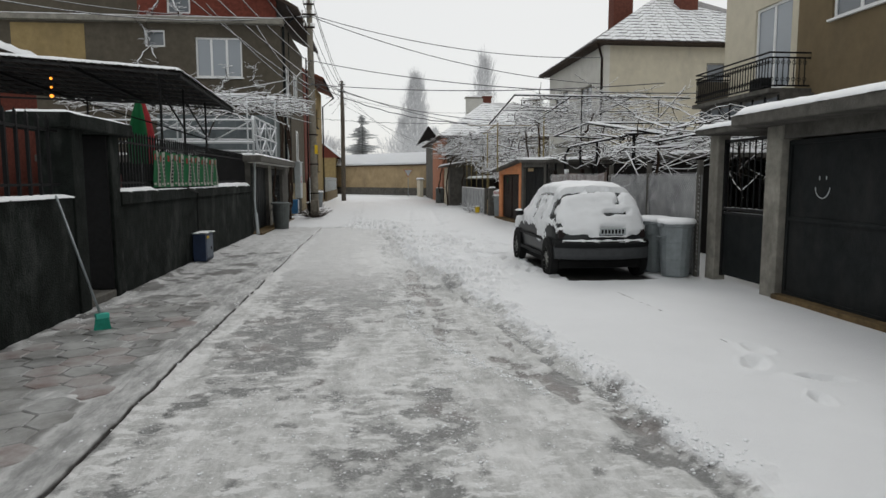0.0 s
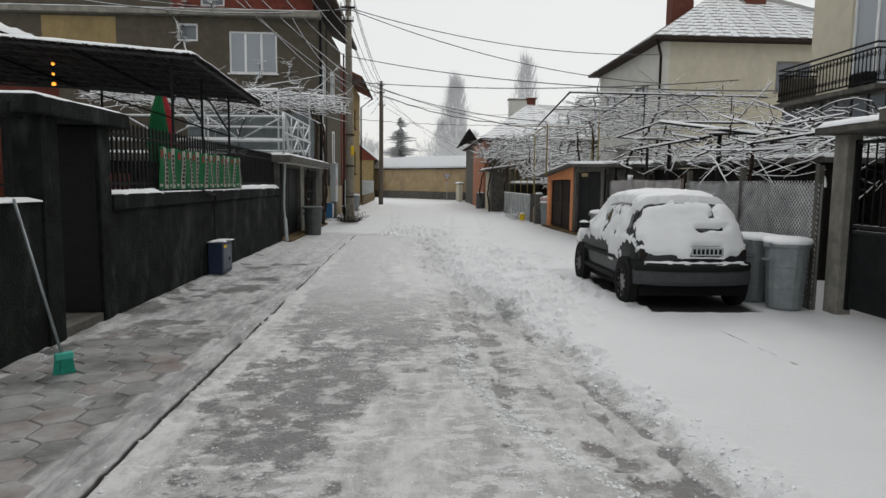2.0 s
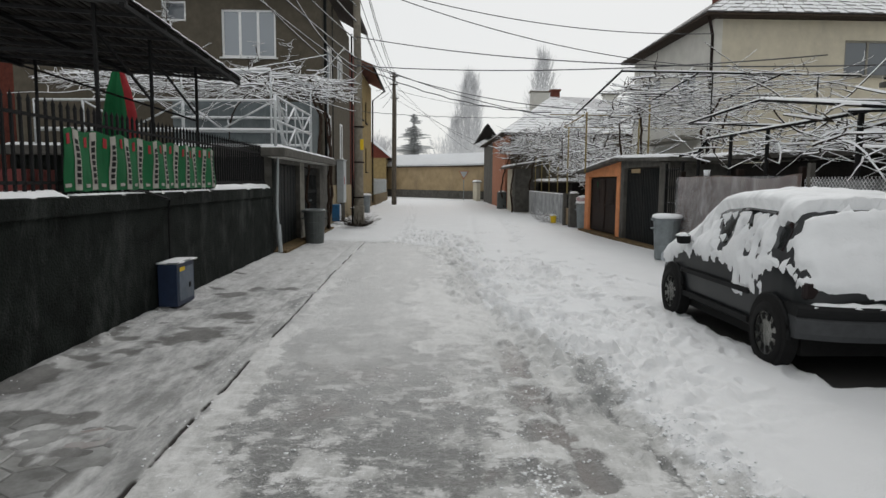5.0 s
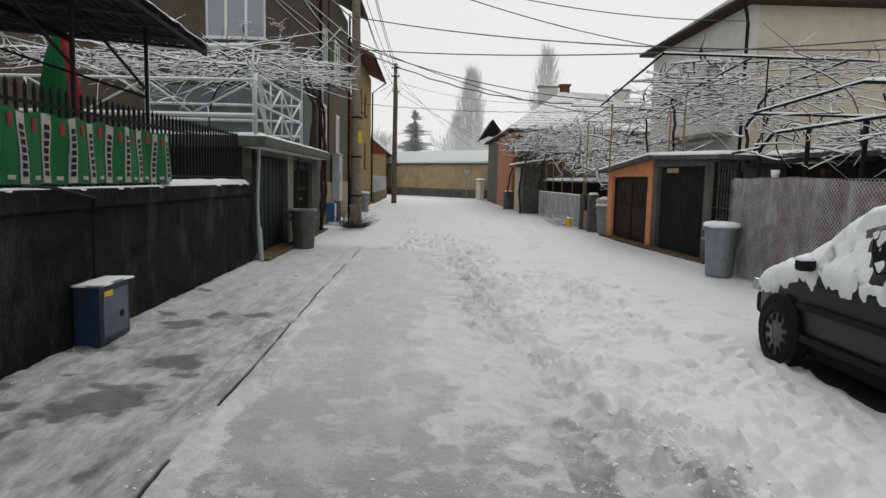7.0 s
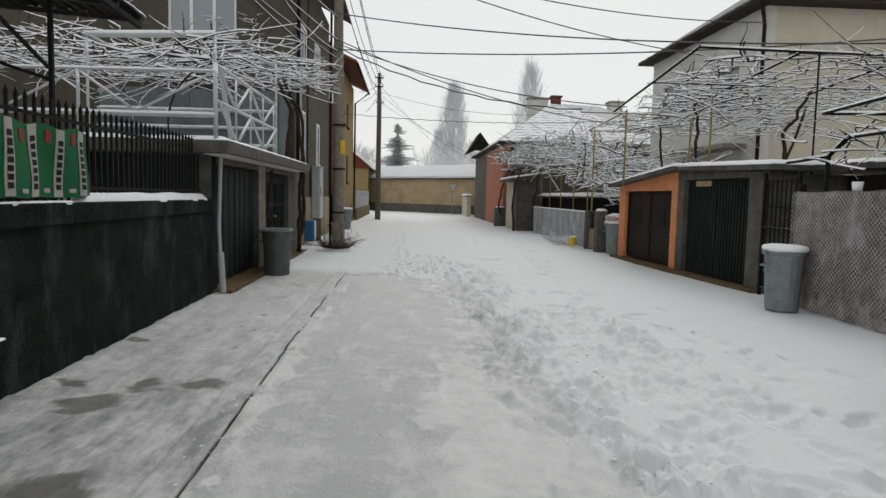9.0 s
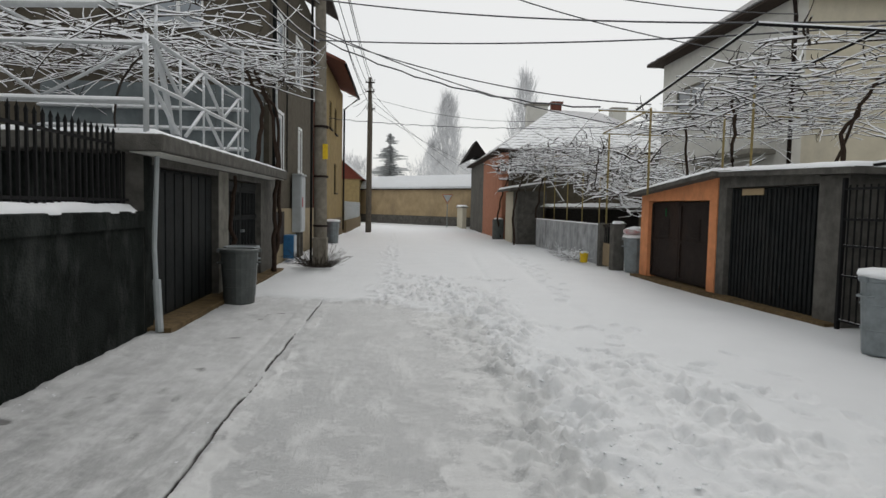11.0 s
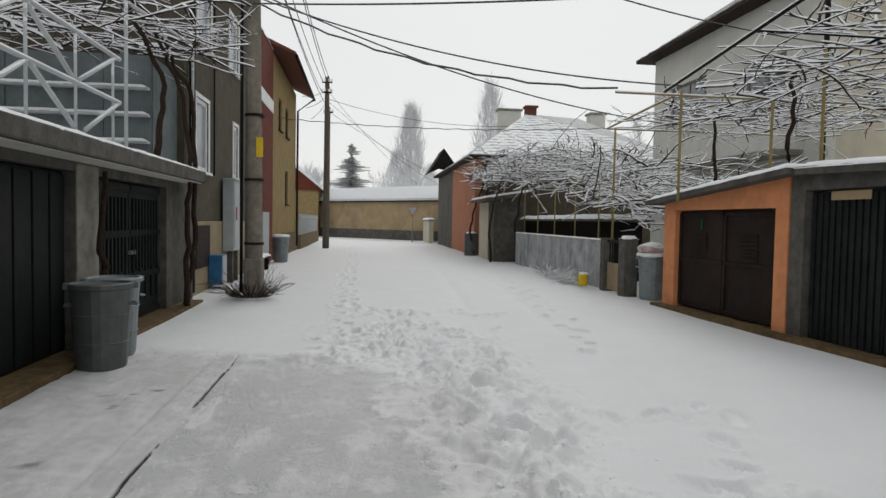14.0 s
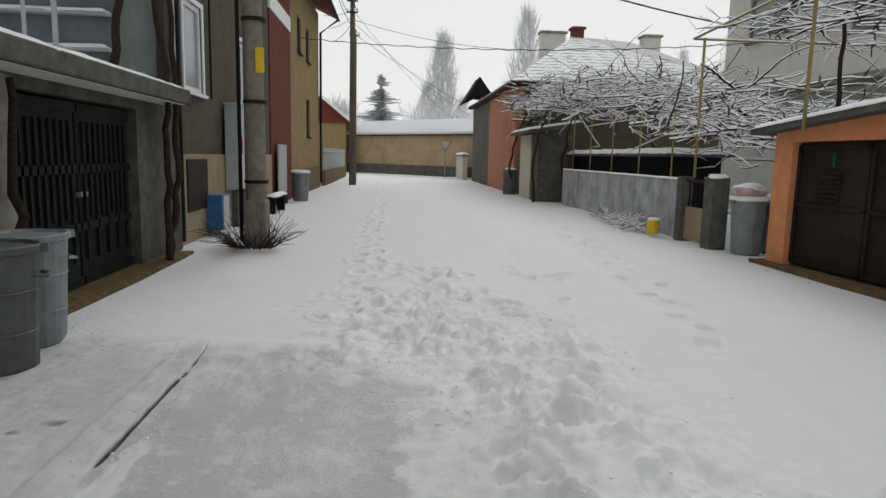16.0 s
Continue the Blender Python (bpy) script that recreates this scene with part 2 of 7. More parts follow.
GREY_BOX = material("grey_cabinet_paint", (0.40, 0.43, 0.44), 0.5, 0.1, 5, 0.05, 60, stain=(0.3, 0.32, 0.32), stain_amount=0.4)


def glass(name, tint, rough=0.05):
    m = bpy.data.materials.new(name)
    m.use_nodes = True
    b = m.node_tree.nodes["Principled BSDF"]
    b.inputs["Base Color"].default_value = (*tint, 1)
    b.inputs["Roughness"].default_value = rough
    b.inputs["Specular IOR Level"].default_value = 0.8
    return m


GLASS = glass("dark_window_glass", (0.10, 0.115, 0.13))
PALE_GLASS = glass("curtained_window_glass", (0.25, 0.28, 0.31), 0.15)
CAR_GLASS = glass("car_glass", (0.012, 0.014, 0.016))


# ---- ground: one sheet of snow, ice and paving ----
def smooth01(a, b, v):
    k = np.clip((v - a) / (b - a), 0, 1)
    return k * k * (3 - 2 * k)


def value_noise(x, y, s, seed):
    """Smooth noise in -1..1 over arrays, cells of size s."""
    rng = np.random.default_rng(seed)
    table = rng.random((256, 256)) * 2 - 1
    u, v = x / s, y / s
    i, j = np.floor(u).astype(int), np.floor(v).astype(int)
    f, g = u - i, v - j
    f, g = f * f * (3 - 2 * f), g * g * (3 - 2 * g)
    a, b = table[i % 256, j % 256], table[(i + 1) % 256, j % 256]
    c, d = table[i % 256, (j + 1) % 256], table[(i + 1) % 256, (j + 1) % 256]
    return (a * (1 - f) + b * f) * (1 - g) + (c * (1 - f) + d * f) * g


def fractal(x, y, s, seed, octaves=4):
    t, amp = 0, 1.0
    for o in range(octaves):
        t = t + amp * value_noise(x + 37.3 * o, y - 11.7 * o, s / 2 ** o, seed + o)
        amp *= 0.55
    return t


def kerb_x(y):
    return -1.73 - 0.0095 * np.clip(y, 0, 15.5)


def snow_edge(y):
    """Where the shovelled roadway ends and the untouched snow begins."""
    return 1.27 + 0.62 * (1 - smooth01(4.2, 9.2, y)) + 0.08 * np.sin(y * 0.9) - 0.75 * smooth01(10.2, 14.0, y)


def groove_x(y):
    """The scraped wheel line that bends away from the roadway's middle."""
    return 0.44 + 0.25 * np.clip(7.2 - y, 0, 4) ** 1.3 + 0.03 * np.sin(y * 1.7)


gx = np.unique(np.concatenate([[-900, -400, -200, -100, -60, -40, -30, -22, -16, -12, -9, -7, -5.5, -4.6, -4.1], np.arange(-3.8, -2.1, 0.035), np.arange(-2.1, -1.68, 0.0085), np.arange(-1.68, -1.6, 0.02), np.arange(-1.6, 3.6, 0.026), np.arange(3.6, 5.6, 0.045), np.array([5.8, 6.2, 7, 8, 10, 12, 16, 22, 30, 40, 60, 100, 200, 400, 900])]).round(4))
gy = np.unique(np.concatenate([[-900, -300, -100, -50, -25, -12, -6, -4, -2.5, -1.5, -0.5, 0.3, 1.0], np.arange(1.5, 25, 0.03), np.arange(25, 32, 0.05), np.arange(32, 50, 0.1), np.arange(50, 75, 0.3), np.array([78, 82, 90, 100, 120, 160, 220, 320, 500, 900, 2500])]).round(4))
GX, GY = np.meshgrid(gx, gy, indexing="ij")
near = (smooth01(-4.2, -3.7, GX) * (1 - smooth01(5.5, 6.2, GX)))
edge = snow_edge(GY) + 0.13 * fractal(GX, GY, 0.7, 5)
bare_y = 1 - smooth01(21.3, 22.0, GY + 0.45 * fractal(GX, GY, 0.9, 15) + 0.35 * np.clip(GX + 1.0, -1, 2))
deep = np.maximum(smooth01(-0.08, 0.14, GX - edge), 1 - bare_y)
pavement = 1 - smooth01(-0.015, 0.015, GX - kerb_x(GY))
deep = deep * (1 - pavement * bare_y)
deep = np.maximum(deep, 1 - smooth01(-4.0, -3.9, GX))
# how much of the roadway is bare: patches near, a strip of thin ice along the kerb further on
f1 = fractal(GX * 1.2, GY * 0.55, 1.1, 21, 5)
f2 = fractal(GX, GY, 0.28, 23, 4)
strip = smooth01(9.5, 13, GY)
bias = (1 - strip) * (0.40 + 0.30 * np.exp(-((GX + 0.95) / 0.55) ** 2 - ((GY - 7.0) / 1.1) ** 2) + 0.12 * np.exp(-((GX + 0.9) / 0.6) ** 2) - 0.30 * np.exp(-((GX - 1.15) / 0.55) ** 2) - 0.12 * np.exp(-((GX - 0.1) / 0.3) ** 2))
# a shovel's groove beside the bank of snow, and broken marks along the middle
bias += (1 - strip) * (0.42 * np.exp(-((GX - edge + 0.15) / 0.07) ** 2) + 0.30 * np.exp(-((GX - 0.62 - 0.1 * np.sin(GY * 1.1)) / 0.12) ** 2) * smooth01(0.0, 0.5, fractal(GX, GY, 0.4, 29, 3)))
drag = fractal(GX * 2.2, GY * 0.30, 0.28, 33, 4)
side = GX - groove_x(GY)
scraped = (np.exp(-((side - 0.17) / 0.15) ** 2) * smooth01(-0.45, 0.35, drag + 0.25) * smooth01(-0.5, 0.3, f2 + 0.2) + 0.8 * np.exp(-((side - 0.55) / 0.11) ** 2) * smooth01(-0.1, 0.5, drag) * (1 - smooth01(6.4, 7.6, GY))) * (1 - smooth01(10.4, 11.8, GY))
bias += 0.95 * scraped
bias += strip * (0.80 - 0.70 * smooth01(-0.70, 0.12, GX + 0.25 * fractal(GX, GY, 1.0, 25)))
bias += 0.16 * np.exp(-((GX + 0.7) / 0.65) ** 2) * smooth01(7, 9, GY) * (1 - smooth01(13, 15, GY))
bias -= 0.45 * np.exp(-((GX - kerb_x(GY) - 0.12) / 0.09) ** 2)
f3 = fractal(GX * 1.1, GY * 0.7, 0.09, 27, 3)
thin = smooth01(0.15, 0.85, bias + (0.24 + 0.16 * strip) * f1 + (0.21 + 0.05 * strip) * f2 + 0.12 * f3) * (1 - deep) * (1 - pavement)
# the pavement: stones show through near the gate, an even film of snow further on
pav_thin = smooth01(0.45, 0.75, 0.55 * (1 - smooth01(7.0, 9.5, GY)) + 0.38 * (1 - smooth01(14, 18, GY)) + 0.50 * fractal(GX, GY, 0.5, 83, 4) + 0.12 * f2) * (1 - smooth01(-2.2, -2.05, GX))
height = 0.052 * deep + 0.016 * fractal(GX, GY, 2.2, 31, 3) * deep - 0.042
height += (1 - deep) * (1 - thin) * (0.010 + 0.007 * value_noise(GX, GY, 0.12, 41) + 0.005 * value_noise(GX, GY, 0.06, 42))
height += (0.014 - 0.006 * pav_thin) * pavement * bare_y
# trodden snow: lumps and hollows
lane = 0.95 - 0.05 * np.clip(GY - 11, 0, 9)
tread = np.exp(-((GX - lane) / 0.5) ** 2) * smooth01(7.5, 9.5, GY) * (1 - smooth01(21, 24, GY))
tread += 0.8 * np.exp(-((GX - 0.15) / 0.13) ** 2) * smooth01(9, 10, GY) * (1 - smooth01(15, 17, GY)) * smooth01(-.1, .3, fractal(GX * 0, GY, 1.5, 77))
tread += np.exp(-((GX + 0.1) / 1.0) ** 2) * smooth01(21.2, 22.0, GY) * (1 - smooth01(23.4, 24.6, GY))
tread += 0.9 * np.exp(-((GX - 0.55) / 0.55) ** 2) * smooth01(18, 19.5, GY) * (1 - smooth01(22, 24, GY))
tread += 0.85 * np.exp(-((GX - 1.9 - 0.25 * np.sin(GY * 0.6)) / 0.8) ** 2) * smooth01(8, 10, GY) * (1 - smooth01(17, 21, GY))
tread += 0.55 * np.exp(-((GX - edge - 0.10) / 0.16) ** 2) * (1 - smooth01(10, 12, GY))
tread = np.clip(tread, 0, 1) * smooth01(-1.0, 0.1, fractal(GX, GY, 0.6, 55, 3))
lumps = np.abs(value_noise(GX, GY, 0.19, 51)) + 0.6 * np.abs(value_noise(GX, GY, 0.09, 52)) + 0.3 * value_noise(GX, GY, 0.045, 53)
height += tread * (0.09 * lumps - 0.04)
wheel_line = np.exp(-((GX - 1.04 + 0.2 * np.clip(GY - 11.3, 0, 3)) / 0.2) ** 2) * smooth01(10.2, 11.0, GY) * (1 - smooth01(15.0, 17.0, GY))
height += 0.075 * wheel_line * (lumps - 0.55)
ridge = np.exp(-((side + 0.03) / 0.045) ** 2) * (1 - smooth01(8.2, 9.6, GY)) * smooth01(-0.3, 0.3, fractal(GX * 0, GY, 0.5, 39, 3))
bank = np.exp(-((GX - edge - 0.03) / 0.08) ** 2) * (1 - smooth01(10.5, 12, GY))
height += (0.014 * ridge + 0.016 * bank) * (0.25 + lumps) - 0.016 * scraped * (1 - deep)
height += (1 - strip) * (1 - deep) * (1 - pavement) * (1 - 0.6 * thin) * (0.014 * np.abs(value_noise(GX * 0.8, GY, 0.16, 57)) + 0.010 * np.abs(value_noise(GX, GY, 0.075, 58))) * smooth01(-1.4, 0.6, GX)
height -= 0.012 * (1 - strip) * np.exp(-((GX - edge + 0.15) / 0.06) ** 2)
# footprints in single file towards the crossroads, and others across the clean snow
rng_f = np.random.default_rng(7)
prints = [(-0.75 - 0.012 * (y - 22) + (0.11 if k % 2 else -0.11) + rng_f.normal(0, 0.05), y) for k, y in enumerate(np.arange(23.0, 58, 0.36))]
prints += [(2.3 + 0.10 * (y - 22) + (0.10 if k % 2 else -0.10) + rng_f.normal(0, 0.06), y) for k, y in enumerate(np.arange(22, 36, 0.5))]
prints += [(3.45 + rng_f.normal(0, 0.12), y) for y in np.arange(4.2, 5.6, 0.45)]
prints += [(1.3 + abs(rng_f.normal(0, 0.8)), rng_f.uniform(10.5, 20)) for k in range(60)]
prints += [(rng_f.normal(0.3, 0.7), rng_f.uniform(21.8, 26)) for k in range(45)]
prints += [(0.98 - 0.05 * (y - 11) + rng_f.normal(0, 0.22), y) for y in rng_f.uniform(10.8, 21.5, 80)]
prints += [(rng_f.uniform(1.2, 3.4), rng_f.uniform(9.6, 18)) for k in range(50)]
trod = np.clip(tread, 0, 1)
for px, py in prints:
    ix = (gx > px - 0.4) & (gx < px + 0.4)
    iy = (gy > py - 0.5) & (gy < py + 0.5)
    tw = rng_f.normal(0, 0.5)
    wide = rng_f.uniform(0.8, 1.5)
    sunk = rng_f.uniform(0.025, 0.06)
    dx, dy = GX[np.ix_(ix, iy)] - px, GY[np.ix_(ix, iy)] - py
    sx, sy = dx * math.cos(tw) - dy * math.sin(tw), dx * math.sin(tw) + dy * math.cos(tw)
    r2 = (sx / (0.065 * wide)) ** 2 + (sy / (0.13 * wide)) ** 2 + 0.5 * value_noise(GX[np.ix_(ix, iy)], GY[np.ix_(ix, iy)], 0.07, 91)
    dent = np.exp(-np.maximum(r2, 0) ** 2)
    height[np.ix_(ix, iy)] += -sunk * dent + 0.018 * np.exp(-((np.sqrt(np.maximum(r2, 0)) - 1.45) / 0.3) ** 2)
    trod[np.ix_(ix, iy)] = np.maximum(trod[np.ix_(ix, iy)], 0.7 * dent)
# wet footprints on the pavement's film of snow
for k in range(26):
    px, py = rng_f.uniform(-3.1, -2.3), rng_f.uniform(9.5, 17)
    ix = (gx > px - 0.4) & (gx < px + 0.4)
    iy = (gy > py - 0.5) & (gy < py + 0.5)
    dx, dy = GX[np.ix_(ix, iy)] - px, GY[np.ix_(ix, iy)] - py
    dent = np.exp(-((dx / 0.055) ** 2 + ((dy + 0.3 * dx) / 0.13) ** 2) ** 2)
    pav_thin[np.ix_(ix, iy)] = np.maximum(pav_thin[np.ix_(ix, iy)], 0.6 * dent)
# wheel ruts under the snow
for rx in (2.0, 0.9):
    height -= 0.022 * np.exp(-((GX - rx - 0.06 * (GY - 19)) / 0.12) ** 2) * smooth01(18, 20, GY) * (1 - smooth01(30, 36, GY))
# ridge swept against the wall
height += 0.035 * np.exp(-((GX + 3.52) / 0.09) ** 2) * (0.55 + 0.6 * lumps) * smooth01(8, 10, GY) * bare_y
# the gap along the kerb stones, and a crack in the other pavement
gap = np.exp(-((GX - kerb_x(GY) - 0.010 * value_noise(GX * 0, GY, 0.4, 66)) / (0.0085 + 0.0045 * (1 - smooth01(9, 13, GY)))) ** 2) * bare_y * smooth01(-0.35, 0.15, fractal(GX * 0, GY, 0.6, 61, 5) + 0.62)
gap += 0.8 * np.exp(-((GX - 3.41 - 0.05 * value_noise(GX * 0, GY, 0.5, 67)) / (0.012 + 0.012 * value_noise(GX, GY, 0.08, 69))) ** 2) * smooth01(5.6, 6.0, GY) * (1 - smooth01(9, 9.5, GY)) * smooth01(-0.25, 0.15, fractal(GX * 0, GY, 0.45, 68, 5))
height -= 0.035 * gap
height -= 0.010 * np.exp(-((GX - kerb_x(GY) + 0.24) / 0.02) ** 2) * bare_y * pavement
# bare ground under the parked car, flat and coloured near black
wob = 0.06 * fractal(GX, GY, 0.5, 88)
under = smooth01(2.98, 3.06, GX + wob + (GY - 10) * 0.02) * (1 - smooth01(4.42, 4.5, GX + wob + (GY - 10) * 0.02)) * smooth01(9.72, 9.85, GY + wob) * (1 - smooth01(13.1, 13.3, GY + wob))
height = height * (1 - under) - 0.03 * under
height *= near
height -= 0.004
# loose crumbs sit on this surface
def ground_at(x, y):
    return float(height[min(len(gx) - 1, int(np.searchsorted(gx, x))), min(len(gy) - 1, int(np.searchsorted(gy, y)))])


verts = np.stack([GX, GY, height], -1).reshape(-1, 3)
nx, ny = len(gx), len(gy)
ii, jj = np.meshgrid(np.arange(nx - 1), np.arange(ny - 1), indexing="ij")
a0 = (ii * ny + jj).ravel()
faces = np.stack([a0, a0 + ny, a0 + ny + 1, a0 + 1], -1)
me = bpy.data.meshes.new("ground")
me.vertices.add(len(verts))
me.vertices.foreach_set("co", verts.ravel().astype(np.float32))
me.loops.add(faces.size)
me.loops.foreach_set("vertex_index", faces.ravel().astype(np.int32))
me.polygons.add(len(faces))
me.polygons.foreach_set("loop_start", np.arange(0, faces.size, 4, dtype=np.int32))
me.polygons.foreach_set("use_smooth", np.ones(len(faces), dtype=bool))
me.update()
me.validate()
def field(name, values):
    at = me.attributes.new(name, "FLOAT", "POINT")
    at.data.foreach_set("value", np.clip(values, 0, 1).ravel().astype(np.float32))


# how thickly the snow lies and where it is worn, trodden or swept away
field("snow_depth", deep)
field("thin", thin)
field("paved", pavement * bare_y)
field("paving_bare", pav_thin)
field("gap", gap * 1.4)
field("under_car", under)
field("trodden", trod)
field("scraped", scraped * (1 - deep))


def ground_material():
    m = bpy.data.materials.new("snow_ice_and_concrete")
    m.use_nodes = True
    n, l = m.node_tree.nodes, m.node_tree.links
    b = n["Principled BSDF"]
    b.inputs["Specular IOR Level"].default_value = 0.3
    geo = n.new("ShaderNodeNewGeometry")

    def attr(name):
        a = n.new("ShaderNodeAttribute")
        a.attribute_name = name
        return a.outputs["Fac"]

    def tex(scale, detail=6, rough=0.6, stretch=(1, 1, 1)):
        v = n.new("ShaderNodeVectorMath")
        v.operation = "MULTIPLY"
        v.inputs[1].default_value = stretch
        l.new(geo.outputs["Position"], v.inputs[0])
        t = n.new("ShaderNodeTexNoise")
        t.inputs["Scale"].default_value = scale
        t.inputs["Detail"].default_value = detail
        t.inputs["Roughness"].default_value = rough
        l.new(v.outputs[0], t.inputs["Vector"])
        return t.outputs["Fac"]

    def rng(v, a, b2, c=0.0, d=1.0):
        r = n.new("ShaderNodeMapRange")
        r.inputs[1].default_value, r.inputs[2].default_value, r.inputs[3].default_value, r.inputs[4].default_value = a, b2, c, d
        r.interpolation_type = "SMOOTHSTEP"
        l.new(v, r.inputs[0])
        return r.outputs[0]

    def mix(f, a, b2):
        x = n.new("ShaderNodeMix")
        x.data_type = "RGBA"
        for v, k in ((f, 0), (a, 6), (b2, 7)):
            if isinstance(v, tuple):
                x.inputs[k].default_value = (*v, 1)
            else:
                l.new(v, x.inputs[k])
        return x.outputs[2]

    def op(kind, a, b2):
        x = n.new("ShaderNodeMath")
        x.operation = kind
        x.use_clamp = True
        for v, k in ((a, 0), (b2, 1)):
            if isinstance(v, (int, float)):
                x.inputs[k].default_value = v
            else:
                l.new(v, x.inputs[k])
        return x.outputs[0]

    fine = tex(34, 8, 0.75)
    mid = tex(6, 9, 0.72, (1.2, 0.6, 1))
    clean = mix(tex(1.5, 5), (0.70, 0.712, 0.726), (0.775, 0.787, 0.80))
    clean = mix(op("MULTIPLY", attr("trodden"), rng(tex(11, 7, 0.7), 0.3, 0.7, 0.35, 1.0)), clean, (0.80, 0.806, 0.812))
    # thin slush and wet concrete; along the far strip a film of ice lightens it
    sep = n.new("ShaderNodeSeparateXYZ")
    l.new(geo.outputs["Position"], sep.inputs[0])
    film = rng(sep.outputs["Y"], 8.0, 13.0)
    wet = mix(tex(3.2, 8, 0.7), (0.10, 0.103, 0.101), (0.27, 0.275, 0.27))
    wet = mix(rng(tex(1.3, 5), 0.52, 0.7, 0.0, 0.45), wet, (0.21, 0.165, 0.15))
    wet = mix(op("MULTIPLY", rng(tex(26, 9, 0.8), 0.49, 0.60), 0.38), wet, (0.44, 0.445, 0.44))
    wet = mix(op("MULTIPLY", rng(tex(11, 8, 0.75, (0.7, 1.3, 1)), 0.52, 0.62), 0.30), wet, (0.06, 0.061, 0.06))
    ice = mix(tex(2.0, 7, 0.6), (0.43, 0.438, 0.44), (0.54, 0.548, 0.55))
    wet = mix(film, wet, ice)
    streak = tex(2.6, 10, 0.75, (1.5, 0.5, 1))
    packed = mix(rng(streak, 0.35, 0.68), (0.36, 0.364, 0.355), (0.66, 0.663, 0.655))
    packed = mix(rng(fine, 0.5, 0.62, 0.0, 0.3), packed, (0.68, 0.682, 0.68))
    blotch = op("MULTIPLY", rng(tex(6.5, 9, 0.72, (0.75, 1.5, 1)), 0.49, 0.57), rng(tex(1.6, 4), 0.35, 0.6, 0.25, 0.85))
    blotch = op("MULTIPLY", blotch, op("SUBTRACT", 1.0, op("MULTIPLY", film, 0.8)))
    packed = mix(blotch, packed, (0.70, 0.703, 0.70))
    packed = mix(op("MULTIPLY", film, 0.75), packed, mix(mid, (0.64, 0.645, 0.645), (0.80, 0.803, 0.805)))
    grain = op("ADD", op("MULTIPLY", attr("thin"), 0.62), op("SUBTRACT", op("MULTIPLY", streak, 0.85), 0.30))
    crumb = op("SUBTRACT", grain, op("MULTIPLY", rng(fine, 0.50, 0.66), 0.28))
    bare = rng(op("SUBTRACT", crumb, op("MULTIPLY", blotch, 0.16)), 0.22, 0.46)
    bare = op("MULTIPLY", bare, op("SUBTRACT", 1.0, op("MULTIPLY", film, rng(tex(1.5, 9, 0.7, (1.6, 0.7, 1)), 0.48, 0.64, 0.0, 0.85))))
    dash = rng(tex(4.0, 9, 0.7, (0.9, 1.1, 1)), 0.51, 0.59)
    bare = op("MULTIPLY", bare, op("SUBTRACT", 1.0, op("MULTIPLY", dash, op("SUBTRACT", 0.75, op("MULTIPLY", film, 0.15)))))
    wet = mix(op("MULTIPLY", attr("scraped"), 0.7), wet, (0.20, 0.175, 0.165))
    road = mix(bare, packed, wet)
    paving = mix(tex(3.0, 6, 0.6), (0.07, 0.068, 0.065), (0.14, 0.137, 0.13))
    pb = rng(op("SUBTRACT", op("ADD", attr("paving_bare"), op("SUBTRACT", mid, 0.5)), op("MULTIPLY", rng(fine, 0.5, 0.65), 0.2)), 0.25, 1.0, 0.0, 0.8)
    pfilm = mix(rng(streak, 0.35, 0.65), (0.24, 0.243, 0.24), (0.55, 0.553, 0.55))
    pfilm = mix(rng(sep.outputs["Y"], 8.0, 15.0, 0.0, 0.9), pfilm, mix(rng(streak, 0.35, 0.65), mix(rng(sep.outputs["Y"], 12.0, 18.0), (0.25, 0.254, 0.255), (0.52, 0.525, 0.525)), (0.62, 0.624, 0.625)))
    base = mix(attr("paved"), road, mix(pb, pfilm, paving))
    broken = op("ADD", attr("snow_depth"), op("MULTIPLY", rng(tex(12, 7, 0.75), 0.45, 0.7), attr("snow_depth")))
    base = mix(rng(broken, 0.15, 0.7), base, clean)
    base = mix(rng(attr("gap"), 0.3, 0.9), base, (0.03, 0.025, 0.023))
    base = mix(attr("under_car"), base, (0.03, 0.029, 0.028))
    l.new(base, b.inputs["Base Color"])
    wetness = op("MULTIPLY", bare, op("SUBTRACT", 1.0, attr("snow_depth")))
    l.new(rng(wetness, 0.0, 1.0, 0.85, 0.33), b.inputs["Roughness"])
    bp = n.new("ShaderNodeBump")
    bp.inputs["Strength"].default_value = 0.6
    bp.inputs["Distance"].default_value = 0.03
    l.new(tex(30, 7, 0.75), bp.inputs["Height"])
    b2 = n.new("ShaderNodeBump")
    b2.invert = True
    b2.inputs["Strength"].default_value = 0.45
    b2.inputs["Distance"].default_value = 0.015
    l.new(bare, b2.inputs["Height"])
    l.new(bp.outputs[0], b2.inputs["Normal"])
    l.new(b2.outputs[0], b.inputs["Normal"])
    return m


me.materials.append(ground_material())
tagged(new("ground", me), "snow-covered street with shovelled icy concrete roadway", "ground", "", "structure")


# ---- openings in walls ----
def wall_y(bm, x0, x1, y0, y1, z0, z1, holes):
    """A wall that runs along y between x0 and x1 with real openings (ya, yb, za, zb)."""
    cuts = sorted({y0, y1, *[h for q in holes for h in q[:2]]})
    for a, c in zip(cuts, cuts[1:]):
        mid = (a + c) / 2
        spans, z = [], z0
        for h in sorted([h for h in holes if h[0] < mid < h[1]], key=lambda q: q[2]):
            if h[2] > z:
                spans.append((z, h[2]))
            z = h[3]
        if z < z1:
            spans.append((z, z1))
        for s0, s1 in spans:
            box(bm, x0, a, s0, x1, c, s1)
    bmesh.ops.remove_doubles(bm, verts=bm.verts, dist=1e-4)
    return bm


